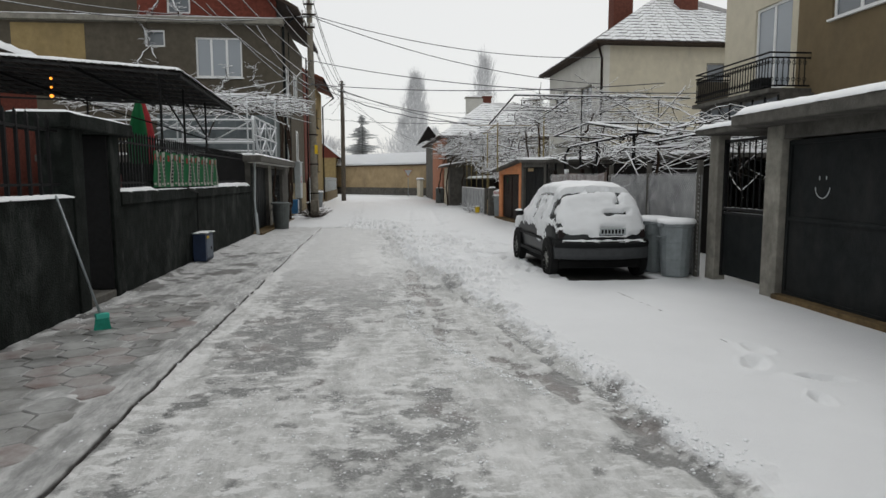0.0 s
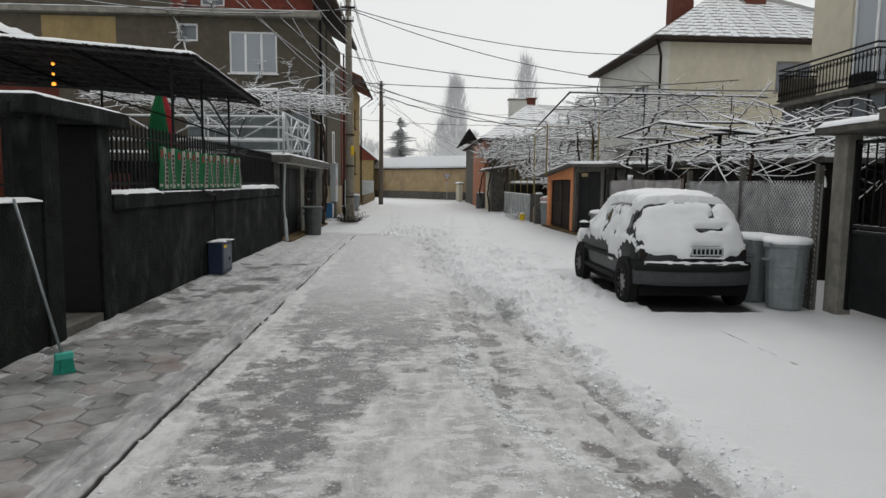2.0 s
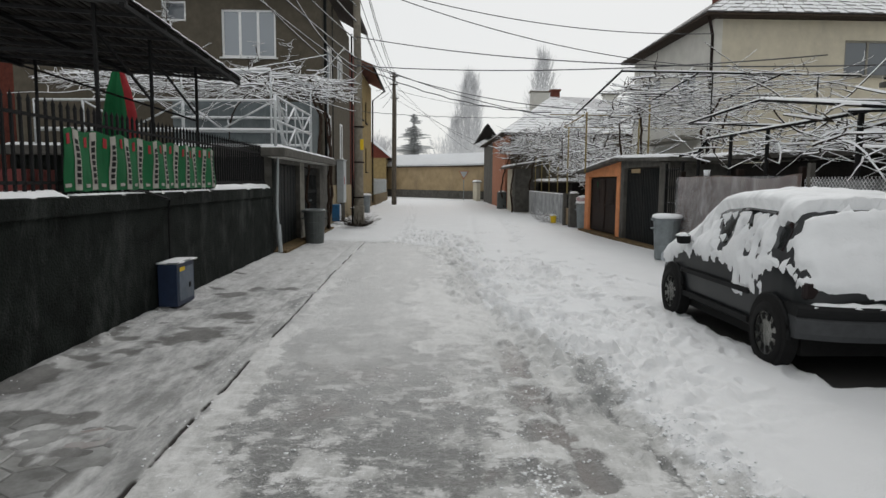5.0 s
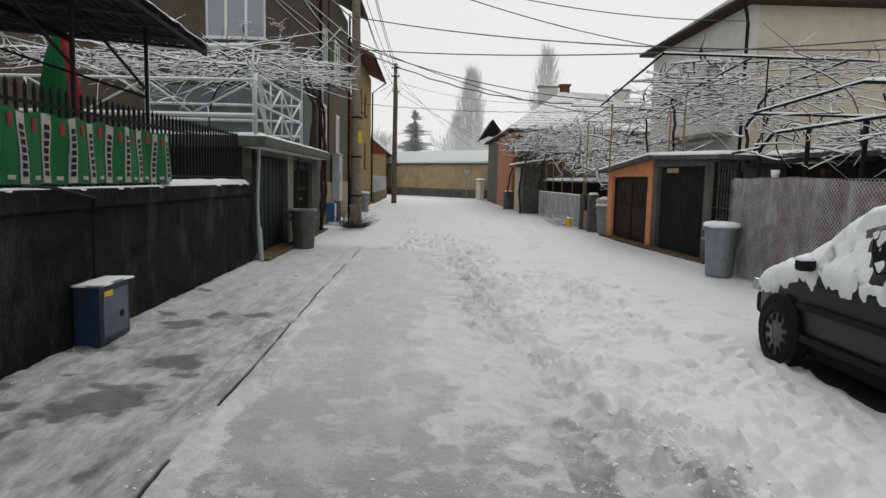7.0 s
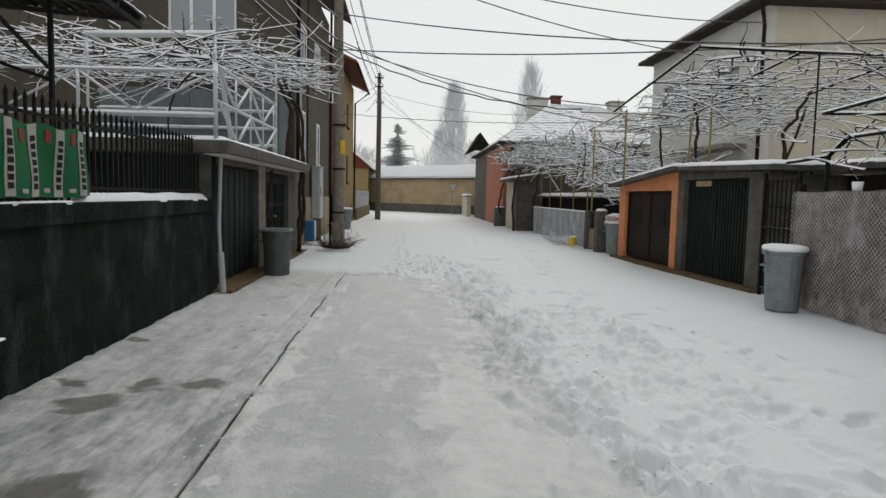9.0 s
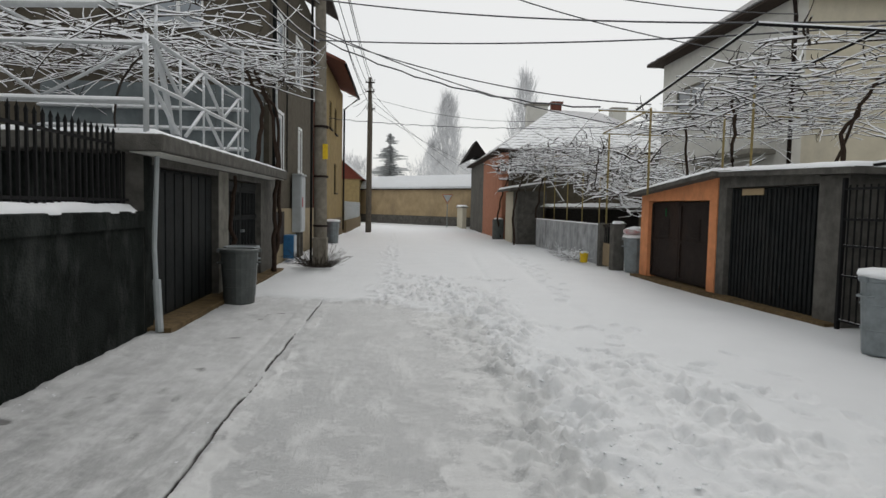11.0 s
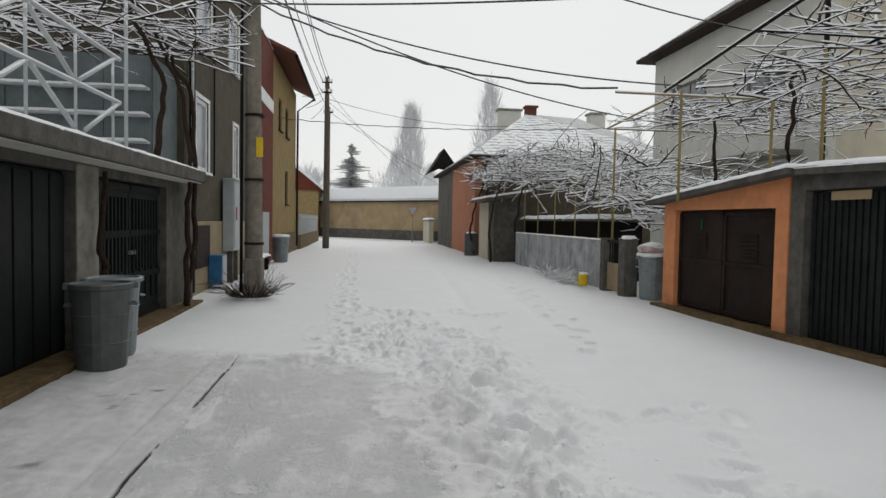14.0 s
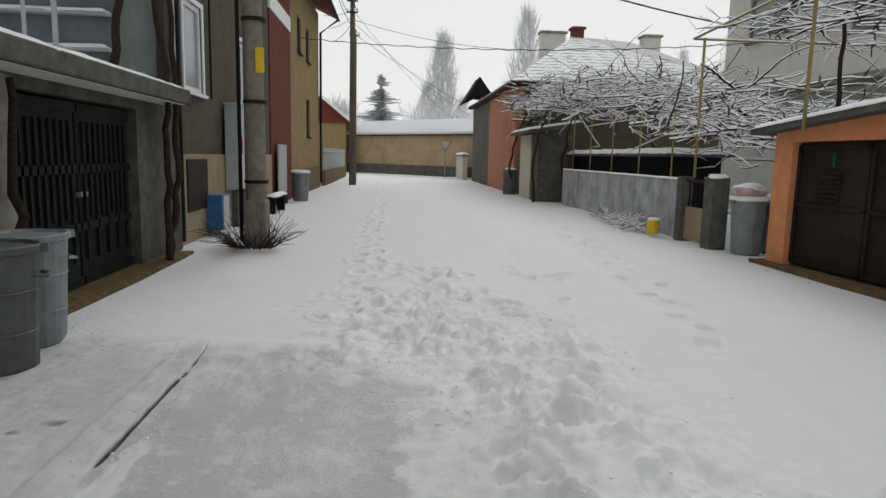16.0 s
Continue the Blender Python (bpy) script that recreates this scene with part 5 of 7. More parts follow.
def chimney(parent, x, y, z0, z1, w, d, mat, cap=True):
    c = part("chimney", boxed(x - w / 2, y - d / 2, z0, x + w / 2, y + d / 2, z1, 0.01), mat, parent)
    if cap:
        part("cap", boxed(x - w / 2 - 0.08, y - d / 2 - 0.08, z1, x + w / 2 + 0.08, y + d / 2 + 0.08, z1 + 0.12, 0.015), PALE_CONCRETE if mat is not CHIMNEY_BRICK else CHIMNEY_BRICK, c)
    part("snow", drift(x - w / 2, y - d / 2, x + w / 2, y + d / 2, z1 + (0.118 if cap else 0), 0.06, 0.1, x), SNOW, c, smooth=True)


chimney(ch, 12.6, 33.0, 8.4, 11.6, 1.0, 0.8, CHIMNEY_BRICK)
chimney(ch, 15.6, 32.0, 9.5, 11.9, 0.9, 0.8, CHIMNEY_BRICK)

# ---- orange house at the far end ----
fh = thing("terracotta_house", "low terracotta rendered house with a snowy tiled roof", "house", (9, 48, 0))
part("wall", boxed(4.4, 43, 0, 4.7, 50.2, 4.3), TERRACOTTA, fh)
part("wall", boxed(4.4, 50.2, 0, 4.7, 57, 4.3), CONCRETE, fh)
# south wall in darker brown: the shade beneath the vine, put into its colour
part("wall", boxed(4.7, 43, 0, 14, 43.3, 4.3), BROWN_RENDER, fh)
part("wall", boxed(4.7, 56.7, 0, 14, 57, 4.3), CONCRETE, fh)
hip_roof(fh, 4.1, 42.6, 14.4, 57.4, 4.35, (8.3, 49.4, 11.6, 50.4), 7.45, SNOW, 16, 0.03, material("snowed_tile_edges", (0.5, 0.5, 0.51), 0.9, 0.2, 4, 0.2, 60))
chimney(fh, 8.5, 49.4, 6.4, 7.75, 0.55, 0.55, CHIMNEY_BRICK)
chimney(fh, 7.9, 52.0, 6.4, 8.0, 1.3, 0.6, PALE_RENDER)
chimney(fh, 12.45, 50.0, 5.6, 7.6, 0.85, 0.7, PALE_RENDER)
bm = B()
for s in (0, 1):
    y = 55.2 + 2.6 * s
    v = [bm.verts.new(q) for q in ((3.55, y, 4.55), (4.5, y, 6.1), (5.4, y, 4.9), (4.45, y, 5.0))]
    bm.faces.new(v if s else v[::-1])
    if s:
        for i in range(4):
            bm.faces.new((old[i], old[(i + 1) % 4], v[(i + 1) % 4], v[i]))
    old = v
bmesh.ops.recalc_face_normals(bm, faces=bm.faces)
part("gable_roof", bm, DARK_WOOD, fh)

# ---- sheds, sheet fence and gate pier between ----
sh = thing("lean_to_shed", "small plastered shed with a sloping concrete roof", "shed", (5.5, 40.5, 0))
part("wall", boxed(4.45, 38.9, 0, 5.7, 41.9, 2.3), CONCRETE, sh)
part("wall", boxed(4.42, 40.0, 0, 4.45, 41.9, 2.3), CREAM_RENDER, sh)
bm = B()
box(bm, 4.05, 38.6, 2.3, 5.9, 42.2, 2.42)
for v in bm.verts:
    v.co.z += (v.co.x - 4.05) * 0.16
part("roof", bm, CONCRETE, sh)
bm = drift(4.05, 38.6, 5.9, 42.2, 2.42, 0.08, 0.14, 61, 0.16)
part("snow", bm, SNOW, sh, smooth=True)
l2 = thing("low_shed", "low dark shed with a snow-covered roof behind the sheet fence", "shed", (7, 34, 0))
part("wall", boxed(5.75, 31.2, 0, 6.9, 39.2, 1.58), DARK_WOOD, l2)
part("roof", boxed(5.45, 30.9, 1.58, 7.1, 39.5, 1.65), CONCRETE, l2)
part("snow", drift(5.45, 30.9, 7.1, 39.5, 1.648, 0.12, 0.14, 62), SNOW, l2, smooth=True)

SHEET = material("grey_sheet_metal", (0.38, 0.395, 0.405), 0.6, 0.35, 2.0, 0.2, 40, metallic=0.2, stain=(0.13, 0.135, 0.14), stain_scale=1.6, stain_amount=0.7)
sf = thing("sheet_fence", "fence of weathered grey sheet metal panels", "fence", (5.05, 34, 0))
for k in range(7):
    a = 29.0 + k * 1.25
    part("panel", boxed(5.03 + 0.01 * (k % 2), a, 0, 5.06 + 0.01 * (k % 2), a + 1.26, 1.14 + 0.012 * math.sin(k * 2.1), 0.006), SHEET, sf)
    part("post", boxed(5.08, a - 0.03, 0, 5.14, a + 0.03, 1.12), BROWN_METAL, sf)
part("edge_snow", drift(5.0, 29.0, 5.1, 37.75, 1.145, 0.025, 0.05, 64), SNOW, sf, smooth=True)
gp = thing("gate_pier", "brown gate between concrete piers with snow caps", "gate", (5.0, 28.6, 0))
part("pier", boxed(4.88, 28.72, -0.05, 5.12, 28.95, 1.2, 0.015), CONCRETE, gp)
part("pier", boxed(4.85, 27.5, -0.05, 5.15, 27.82, 1.22, 0.015), CONCRETE, gp)
part("panel", boxed(4.97, 27.82, 0.05, 5.0, 28.72, 0.66), END_WALL, gp)
for k in range(6):
    part("bar", boxed(4.975, 27.9 + 0.14 * k, 0.66, 4.995, 27.92 + 0.14 * k, 1.1), BLACK_IRON, gp)
part("rail", boxed(4.96, 27.82, 1.1, 5.01, 28.72, 1.16), BROWN_METAL, gp)
part("snow", drift(4.85, 27.5, 5.15, 27.82, 1.218, 0.06, 0.06, 63), SNOW, gp, smooth=True)

# ---- wall across the end of the street ----
ew = thing("end_building", "long low ochre rendered building with a snowy roof", "building", (0, 67, 0))
a_, b_ = Vector((-12, 80, 0)), Vector((16, 50.5, 0))
dirv = (b_ - a_).normalized()
nrm = Vector((-dirv.y, dirv.x, 0))
if nrm.y < 0:
    nrm = -nrm


def along(bm, s0, s1, d0, d1, z0, z1):
    v = [bm.verts.new(a_ + dirv * s + nrm * d + Vector((0, 0, z))) for z in (z0, z1) for s, d in ((s0, d0), (s1, d0), (s1, d1), (s0, d1))]
    for q in ((3, 2, 1, 0), (4, 5, 6, 7), (0, 1, 5, 4), (1, 2, 6, 5), (2, 3, 7, 6), (3, 0, 4, 7)):
        bm.faces.new([v[i] for i in q])
    bmesh.ops.recalc_face_normals(bm, faces=bm.faces)
    return bm


L_ = (b_ - a_).length
part("wall", along(B(), 0, L_, 0, 0.3, 0, 2.95), END_WALL, ew)
part("plinth", along(B(), 0, L_, -0.08, 0, 0, 0.75), CONCRETE, ew)
part("eave", along(B(), 0, L_, -0.25, 0.3, 2.95, 3.05), EAVE_WOOD, ew)
bm = B()
v = [bm.verts.new(a_ + dirv * s + nrm * d + Vector((0, 0, z))) for s, d, z in ((0, -0.3, 3.05), (L_, -0.3, 3.05), (L_, -0.3, 3.2), (0, -0.3, 3.2), (0, 5, 4.5), (L_, 5, 4.5))]
bm.faces.new((v[0], v[1], v[2], v[3]))
bm.faces.new((v[3], v[2], v[5], v[4]))
bmesh.ops.solidify(bm, geom=bm.faces[:], thickness=0.05)
part("roof_snow", bm, SNOW, ew)


# ---- parked car under snow ----
CAR_PAINT = material("dark_grey_car_paint", (0.013, 0.015, 0.0165), 0.4, 0.1, 6, 0.03, 60)
CAR_PLASTIC = material("grey_bumper_plastic", (0.012, 0.0125, 0.013), 0.7, 0.15, 10, 0.2, 90)
TAIL_RED = material("tail_light_red", (0.010, 0.004, 0.004), 0.45, 0.1, 10, 0, 60)
CAR_GREY = material("worn_grey_plastic", (0.055, 0.058, 0.061), 0.6, 0.15, 10, 0.2, 90)
ALLOY = material("wheel_cover_grey", (0.36, 0.36, 0.34), 0.5, 0.2, 12, 0.05, 60, metallic=0.3)


def car():
    c = thing("parked_car", "dark grey hatchback parked under thick snow", "car", (0, 0, 0))
    # stations from the tail: y, bottom, half width, belt height, roof half width, roof height
    st = np.array([
        (0.00, .42, .66, .60, .60, .66), (0.06, .34, .76, .70, .70, .80), (0.14, .30, .79, .84, .70, .96), (0.36, .26, .81, .92, .64, 1.24),
        (0.58, .24, .815, .93, .60, 1.38), (0.95, .23, .82, .92, .585, 1.45), (1.5, .23, .82, .91, .58, 1.47), (2.0, .23, .82, .90, .57, 1.43),
        (2.35, .23, .815, .89, .56, 1.33), (2.75, .23, .81, .87, .60, 1.05), (2.95, .23, .80, .84, .66, .93), (3.35, .25, .785, .76, .64, .84),
        (3.62, .28, .74, .66, .58, .74), (3.74, .36, .66, .58, .52, .62)])
    ys = np.linspace(0, 3.74, 180)
    S = np.stack([np.interp(ys, st[:, 0], st[:, k]) for k in range(6)], -1)
    for k in range(1, 6):
        S[1:-1, k] = (S[:-2, k] + 2 * S[1:-1, k] + S[2:, k]) / 4
    m = 41
    u = np.linspace(0, 1, m)
    rings = []
    for y, zb, w, zt, wr, zr in S:
        ctrl = np.array([(0, zb), (w * .92, zb), (w * .985, zb + .10), (w, (zb + zt) / 2), (w * .985, zt), (w * .95, zt + 0.02), (wr * .45 + w * .5, zt * .5 + zr * .5), (wr * 1.02, zr - .06), (wr * .9, zr - .012), (wr * .5, zr + .008), (0, zr + .014)])
        d = np.concatenate([[0], np.cumsum(np.linalg.norm(np.diff(ctrl, axis=0), axis=1))])
        h = np.stack([np.interp(u * d[-1], d, ctrl[:, k]) for k in range(2)], -1)
        h[1:-1] = (h[:-2] + 2 * h[1:-1] + h[2:]) / 4
        full = np.concatenate([h * [-1, 1], h[::-1][1:]])
        rings.append(np.stack([full[:, 0], np.full(len(full), y), full[:, 1]], -1))
    P = np.array(rings)
    # rounded tail and nose in plan
    P[..., 0] *= 0.97
    P[..., 1] += 0.16 * np.clip(1 - P[..., 1] / 0.6, 0, 1) * (np.abs(P[..., 0]) / 0.8) ** 2.5
    P[..., 1] -= 0.22 * np.clip((P[..., 1] - 3.0) / 0.74, 0, 1) * (np.abs(P[..., 0]) / 0.8) ** 2.5
    du = np.gradient(P, axis=1)
    dv = np.gradient(P, axis=0)
    N = np.cross(du, dv)
    N /= np.linalg.norm(N, axis=-1, keepdims=True) + 1e-9
    mid = np.array([0, 1.9, .8])
    if np.mean(np.sum(N * (P - mid), -1)) < 0:
        N = -N
    a, b = P.shape[:2]

    def shell(Q, name, mats, index=None, keep=None):
        bm = B()
        V = [[bm.verts.new(Q[i, j]) for j in range(b)] for i in range(a)]
        for i in range(a - 1):
            for j in range(b - 1):
                if keep is None or keep(i, j):
                    fc = bm.faces.new((V[i][j], V[i][j + 1], V[i + 1][j + 1], V[i + 1][j]))
                    fc.material_index = index(i, j) if index else 0
        for i in (0, a - 1):
            if keep is None:
                bm.faces.new([V[i][j] for j in range(b - 1)])
        bmesh.ops.delete(bm, geom=[v for v in bm.verts if not v.link_faces], context="VERTS")
        bmesh.ops.recalc_face_normals(bm, faces=bm.faces)
        return part(name, bm, mats, c, smooth=True)

    def paint(i, j):
        x, y, z = P[i, j]
        zt, zr = S[i, 3], S[i, 5]
        side = abs(x) > S[i, 4] * 0.95
        if side and 0.55 < y < 2.62 and zt + .06 < z < zr - .1 and abs(y - 1.62) > 0.05:
            return 1
        if not side and (0.17 < y < 0.52 or 2.4 < y < 2.86):
            return 1
        return 0

    shell(P, "body", [CAR_PAINT, CAR_GLASS], paint)
    # snow: thick on top, clinging in patches to the glass and flanks
    K = np.zeros((a, b))
    for i in range(a):
        for j in range(b):
            x, y, z = P[i, j]
            nz = N[i, j][2]
            q = noise.noise((x * 3.1 + 3, y * 3.1, z * 3.1)) + 0.6 * noise.noise((x * 9, y * 9, z * 9 + 5))
            zt, zr, wr = S[i, 3], S[i, 5], S[i, 4]
            tail = y < 0.50 + 0.03 * q + 0.05 * x and abs(x) < wr * 1.08
            if tail:
                # hatch: a thick crust with a few slots in it
                k = 1.5 + 0.3 * q - 2.5 * max(0, 1 - abs(y - 0.50 - 0.05 * x) / 0.03)
                k -= 3.0 * max(0, 1 - abs(z - 1.04 - 0.02 * q) / 0.05) * (1 if 0.05 < x < 0.44 else 0)
                k -= 2.6 * max(0, 1 - abs(x - 0.33 - 0.25 * (z - 1.2) - 0.05 * q) / 0.05) * (1 if z > 1.17 else 0)
                k -= 2.6 * max(0, 1 - (z - 0.64) / (0.13 + 0.10 * q)) * (1 if abs(x) > 0.36 or x < -0.2 else 0.3)
                if 0.70 < z < 0.83 and -0.08 < x < 0.34:
                    k -= 2.0
                if z < 0.66:
                    k -= 2.0
                if abs(x) > 0.60:
                    k -= 0.7 - 0.9 * q
            elif nz > 0.55 or z > zr - 0.07:
                # roof slab and bonnet
                k = 1.6
                if y < 0.62 and z > 1.2:
                    k -= 4.5 * max(0, 1 - abs(y - 0.55 - 0.05 * x - 0.03 * q) / 0.075) * (1 if q > -0.45 else 0.2)
                if 0.34 < q and nz < 0.75:
                    k -= 0.4
            elif z > zt:
                # side glass: broken crust, bare under the roof's rim and on the rear pillar
                k = 0.58 + 1.15 * q + 1.2 * noise.noise((x * 15, y * 15, z * 15))
                k -= 1.6 * max(0, 1 - (zr - 0.07 - z) / 0.07)
                k -= 0.9 * max(0, 1 - abs(y - 0.66) / 0.16)
                if y > 2.55:
                    k += 0.5
            else:
                # flanks: bare but for slabs that slid from the glass
                k = -0.75 + 1.5 * q + 0.9 * noise.noise((x * 15, y * 15, z * 15)) + 2.5 * max(0, 1 - abs(y - 1.12) / 0.46) * max(0, min(1, (z - 0.40) / 0.25)) + 1.0 * max(0, 1 - abs(y - 0.35) / 0.2) * max(0, 1 - (zt - z) / 0.35)
                k += 1.7 * max(0, 1 - (zt - z) / 0.16) + (0.9 if y > 2.75 and z > 0.62 else 0)
                if z < 0.40:
                    k -= 2
            K[i, j] = min(1, max(0, (k - 0.30) / 0.35))
    K = K * K * (3 - 2 * K)
    lump = np.array([[noise.noise((p[0] * 4, p[1] * 4, p[2] * 4 + 9)) for p in r] for r in P])
    top = np.clip(N[..., 2], 0, 1)
    fine_l = np.array([[noise.noise((p[0] * 14, p[1] * 14, p[2] * 14 + 2)) for p in r] for r in P])
    flank = np.clip(1 - top * 1.6, 0, 1)
    crust = np.array([[noise.noise((p[0] * 26, p[1] * 26, p[2] * 26 + 4)) for p in r] for r in P])
    thick = -0.02 + K * (0.038 + 0.085 * top + 0.022 * lump + 0.022 * fine_l + 0.034 * crust * flank)
    Q = P + N * thick[..., None]
    shell(Q, "snow", [SNOW], None, lambda i, j: max(K[i, j], K[i + 1, j], K[i, j + 1], K[i + 1, j + 1]) > 0.02)
    def curved(z0, z1, d0, d1, half=.80):
        bm = B()
        n = 24
        rows = []
        for k in range(n + 1):
            x = -half + 2 * half * k / n
            y = .20 * (abs(x) / .8) ** 3
            rows.append([bm.verts.new(q) for q in ((x, y + d1, z0), (x, y + d0 + .02, z0), (x, y + d0, z0 + .05), (x, y + d0, z1 - .03), (x, y + d0 + .03, z1), (x, y + d1, z1))])
        for r0, r1 in zip(rows, rows[1:]):
            for q in range(6):
                bm.faces.new((r0[q], r0[(q + 1) % 6], r1[(q + 1) % 6], r1[q]))
        bm.faces.new(rows[0]), bm.faces.new(rows[-1][::-1])
        bmesh.ops.recalc_face_normals(bm, faces=bm.faces)
        return bm

    part("rear_bumper", curved(.33, .52, -.08, .14), CAR_GREY, c)
    part("bumper_strip", curved(.515, .62, -.09, .14), CAR_PLASTIC, c)
    bs = drift(-.70, -.07, .72, .06, .618, .035, .04, 71, 0, 0, .03)
    for v in bs.verts:
        v.co.y += .20 * (abs(v.co.x) / .8) ** 3
        v.co.z += .02 * noise.noise((v.co.x * 9, 0, 0)) - .012
    part("bumper_snow", bs, SNOW, c, smooth=True)
    part("bumper", boxed(-.66, 3.5, .34, .66, 3.72, .58, 0.06), CAR_PLASTIC, c)
    pl = part("number_plate", boxed(-.09, -.015, .72, .35, 0.05, .83, 0.004), GREY_BOX, c)
    for k in range(7):
        part("plate_bar", boxed(-.065 + .058 * k, -.019, .742, -.03 + .058 * k, -.015, .808), BLACK_IRON, pl)
    for s in (-1, 1):
        part("tail_light", boxed(min(s * .60, s * .74), .125, .66, max(s * .56, s * .74), .2, .80, 0.02), TAIL_RED, c)
        part("headlight", boxed(min(s * .42, s * .7), 3.55, .58, max(s * .42, s * .7), 3.72, .70, 0.02), PALE_GLASS, c)
        part("wing_mirror", boxed(min(s * .8, s * .95), 2.43, .92, max(s * .8, s * .95), 2.54, 1.03, 0.03), CAR_PLASTIC, c)
        part("mirror_snow", drift(min(s * .82, s * .95), 2.43, max(s * .82, s * .95), 2.54, 1.025, .025, .03, 72), SNOW, c, smooth=True)
        part("sill_trim", boxed(min(s * .8, s * .825), .95, .30, max(s * .8, s * .825), 2.65, .36), CAR_PLASTIC, c)
        part("door_strip", boxed(min(s * .81, s * .835), .95, .58, max(s * .81, s * .835), 2.65, .63), CAR_PLASTIC, c)
        for y in (.55, 2.93):
            arch = [(s * .815, y + .345 * math.cos(t), .30 + .345 * math.sin(t)) for t in np.linspace(0, math.pi, 15)]
            part("arch_trim", tube(B(), arch, .018, 6), CAR_PLASTIC, c, smooth=True)
            # black disc on the uncut body, for the shade inside the wheel arch
            well = B()
            bmesh.ops.create_cone(well, cap_ends=True, segments=28, radius1=.335, radius2=.335, depth=.12, matrix=Matrix.Translation((s * .775, y, .31)) @ Matrix.Rotation(math.pi / 2, 4, "Y"))
            part("dark_well_disc", well, RUBBER, c)
            wheel = B()
            pr = [(.02, .20), (.02, .27), (.05, .293), (.15, .293), (.19, .27), (.19, .20)]
            n = 32
            vs = [[wheel.verts.new((s * (.66 + d), y + r * math.cos(2 * math.pi * k / n), .293 + r * math.sin(2 * math.pi * k / n))) for d, r in pr] for k in range(n)]
            for k in range(n):
                for q in range(len(pr) - 1):
                    wheel.faces.new((vs[k][q], vs[k][q + 1], vs[(k + 1) % n][q + 1], vs[(k + 1) % n][q]))
            bmesh.ops.recalc_face_normals(wheel, faces=wheel.faces)
            w = part("wheel", wheel, RUBBER, c, smooth=True)
            rim = B()
            bmesh.ops.create_cone(rim, cap_ends=True, segments=28, radius1=.205, radius2=.205, depth=.10, matrix=Matrix.Translation((s * .785, y, .293)) @ Matrix.Rotation(math.pi / 2, 4, "Y"))
            part("rim", rim, ALLOY, w)
            # black blocks on the solid rim give the dark of its openings
            for k in range(10):
                t = 2 * math.pi * k / 10
                part("dark_vent_patch", boxed(-.008, -.022, -.03, .008, .022, .03, m=Matrix.Translation((s * .835, y + .15 * math.cos(t), .293 + .15 * math.sin(t))) @ Matrix.Rotation(t - math.pi / 2, 4, "X")), RUBBER, w)
    part("wiper", bar(B(), (.06, .19, 1.03), (.46, .18, 1.0), .025), RUBBER, c)
    part("underbody", boxed(-.7, .2, .16, .7, 3.5, .30), RUBBER, c)
    return c


the_car = car()
the_car.matrix_basis = pose(3.66, 10.0, -0.02, 0, 0, 0.5) @ Matrix.Diagonal((.985, .93, 1, 1))


# ---- dustbins ----
def dustbin(mat, label, snowy=True, lid=False):
    d = thing("dustbin", label, "dustbin", (0, 0, 0), "dustbins of the street")
    n = 20
    prof = [(.215, 0.0), (.226, .03), (.272, .81), (.296, .82), (.296, .86), (.272, .87), (.258, .845)]
    bm = B()
    rows = []
    for r, z in prof:
        rows.append([bm.verts.new((r * (1 + .035 * math.cos(4 * t)) * math.cos(t), r * (1 + .035 * math.cos(4 * t)) * math.sin(t), z)) for t in [2 * math.pi * k / n for k in range(n)]])
    for r0, r1 in zip(rows, rows[1:]):
        for k in range(n):
            bm.faces.new((r0[k], r0[(k + 1) % n], r1[(k + 1) % n], r1[k]))
    bm.faces.new(rows[0][::-1])
    bm.faces.new(rows[-1])
    part("body", bm, mat, d)
    for s in (-1, 1):
        part("handle", tube(B(), [(s * .25, -.09, .66), (s * .32, -.07, .65), (s * .32, .07, .65), (s * .25, .09, .66)], .014, 6), mat, d)
        part("lug", boxed(min(s * .27, s * .335), -.05, .81, max(s * .27, s * .335), .05, .87, 0.008), mat, d)
    for k in range(2):
        rg_ = [(.25 * math.cos(t), .25 * math.sin(t), .28 + .28 * k) for t in np.linspace(0, 2 * math.pi, 21)]
        sc = .242 + .0165 * k
        part("hoop", tube(B(), [(p[0] / .25 * sc, p[1] / .25 * sc, p[2]) for p in rg_], .008, 5, caps=False), mat, d)
    if lid:
        bm = B()
        bmesh.ops.create_cone(bm, cap_ends=True, segments=20, radius1=.30, radius2=.22, depth=.08, matrix=Matrix.Translation((0, 0, .89)))
        part("lid", bm, mat, d)
    if snowy:
        bm = B()
        rows = []
        for k, (r, z) in enumerate(((.29, .86), (.312, .885), (.29, .925), (.18, .945), (.02, .948))):
            rows.append([bm.verts.new((r * (1 + .05 * noise.noise((t, k, 1))) * math.cos(t), r * (1 + .05 * noise.noise((t, k, 1))) * math.sin(t), z + .028 * noise.noise((math.cos(t) * 1.6, math.sin(t) * 1.6, 4 + k * .3)) + (.08 if lid else 0))) for t in [2 * math.pi * q / n for q in range(n)]])
        for r0, r1 in zip(rows, rows[1:]):
            for q in range(n):
                bm.faces.new((r0[q], r0[(q + 1) % n], r1[(q + 1) % n], r1[q]))
        bm.faces.new(rows[0][::-1]), bm.faces.new(rows[-1])
        part("snow", bm, SNOW, d, smooth=True)
    return d


bin_a = dustbin(ZINC, "galvanised steel dustbin with a cap of snow", True)
bin_a.matrix_basis = pose(4.86, 10.0, 0.02, 0, 0, 12)
copy_thing(bin_a, pose(4.76, 10.6, 0.02, 0, 0, 40))
copy_thing(bin_a, pose(4.77, 18.1, 0.02, 0, 0, 5))
bin_b = dustbin(DARK_BIN, "dark galvanised dustbin, snow on its rim", False, False)
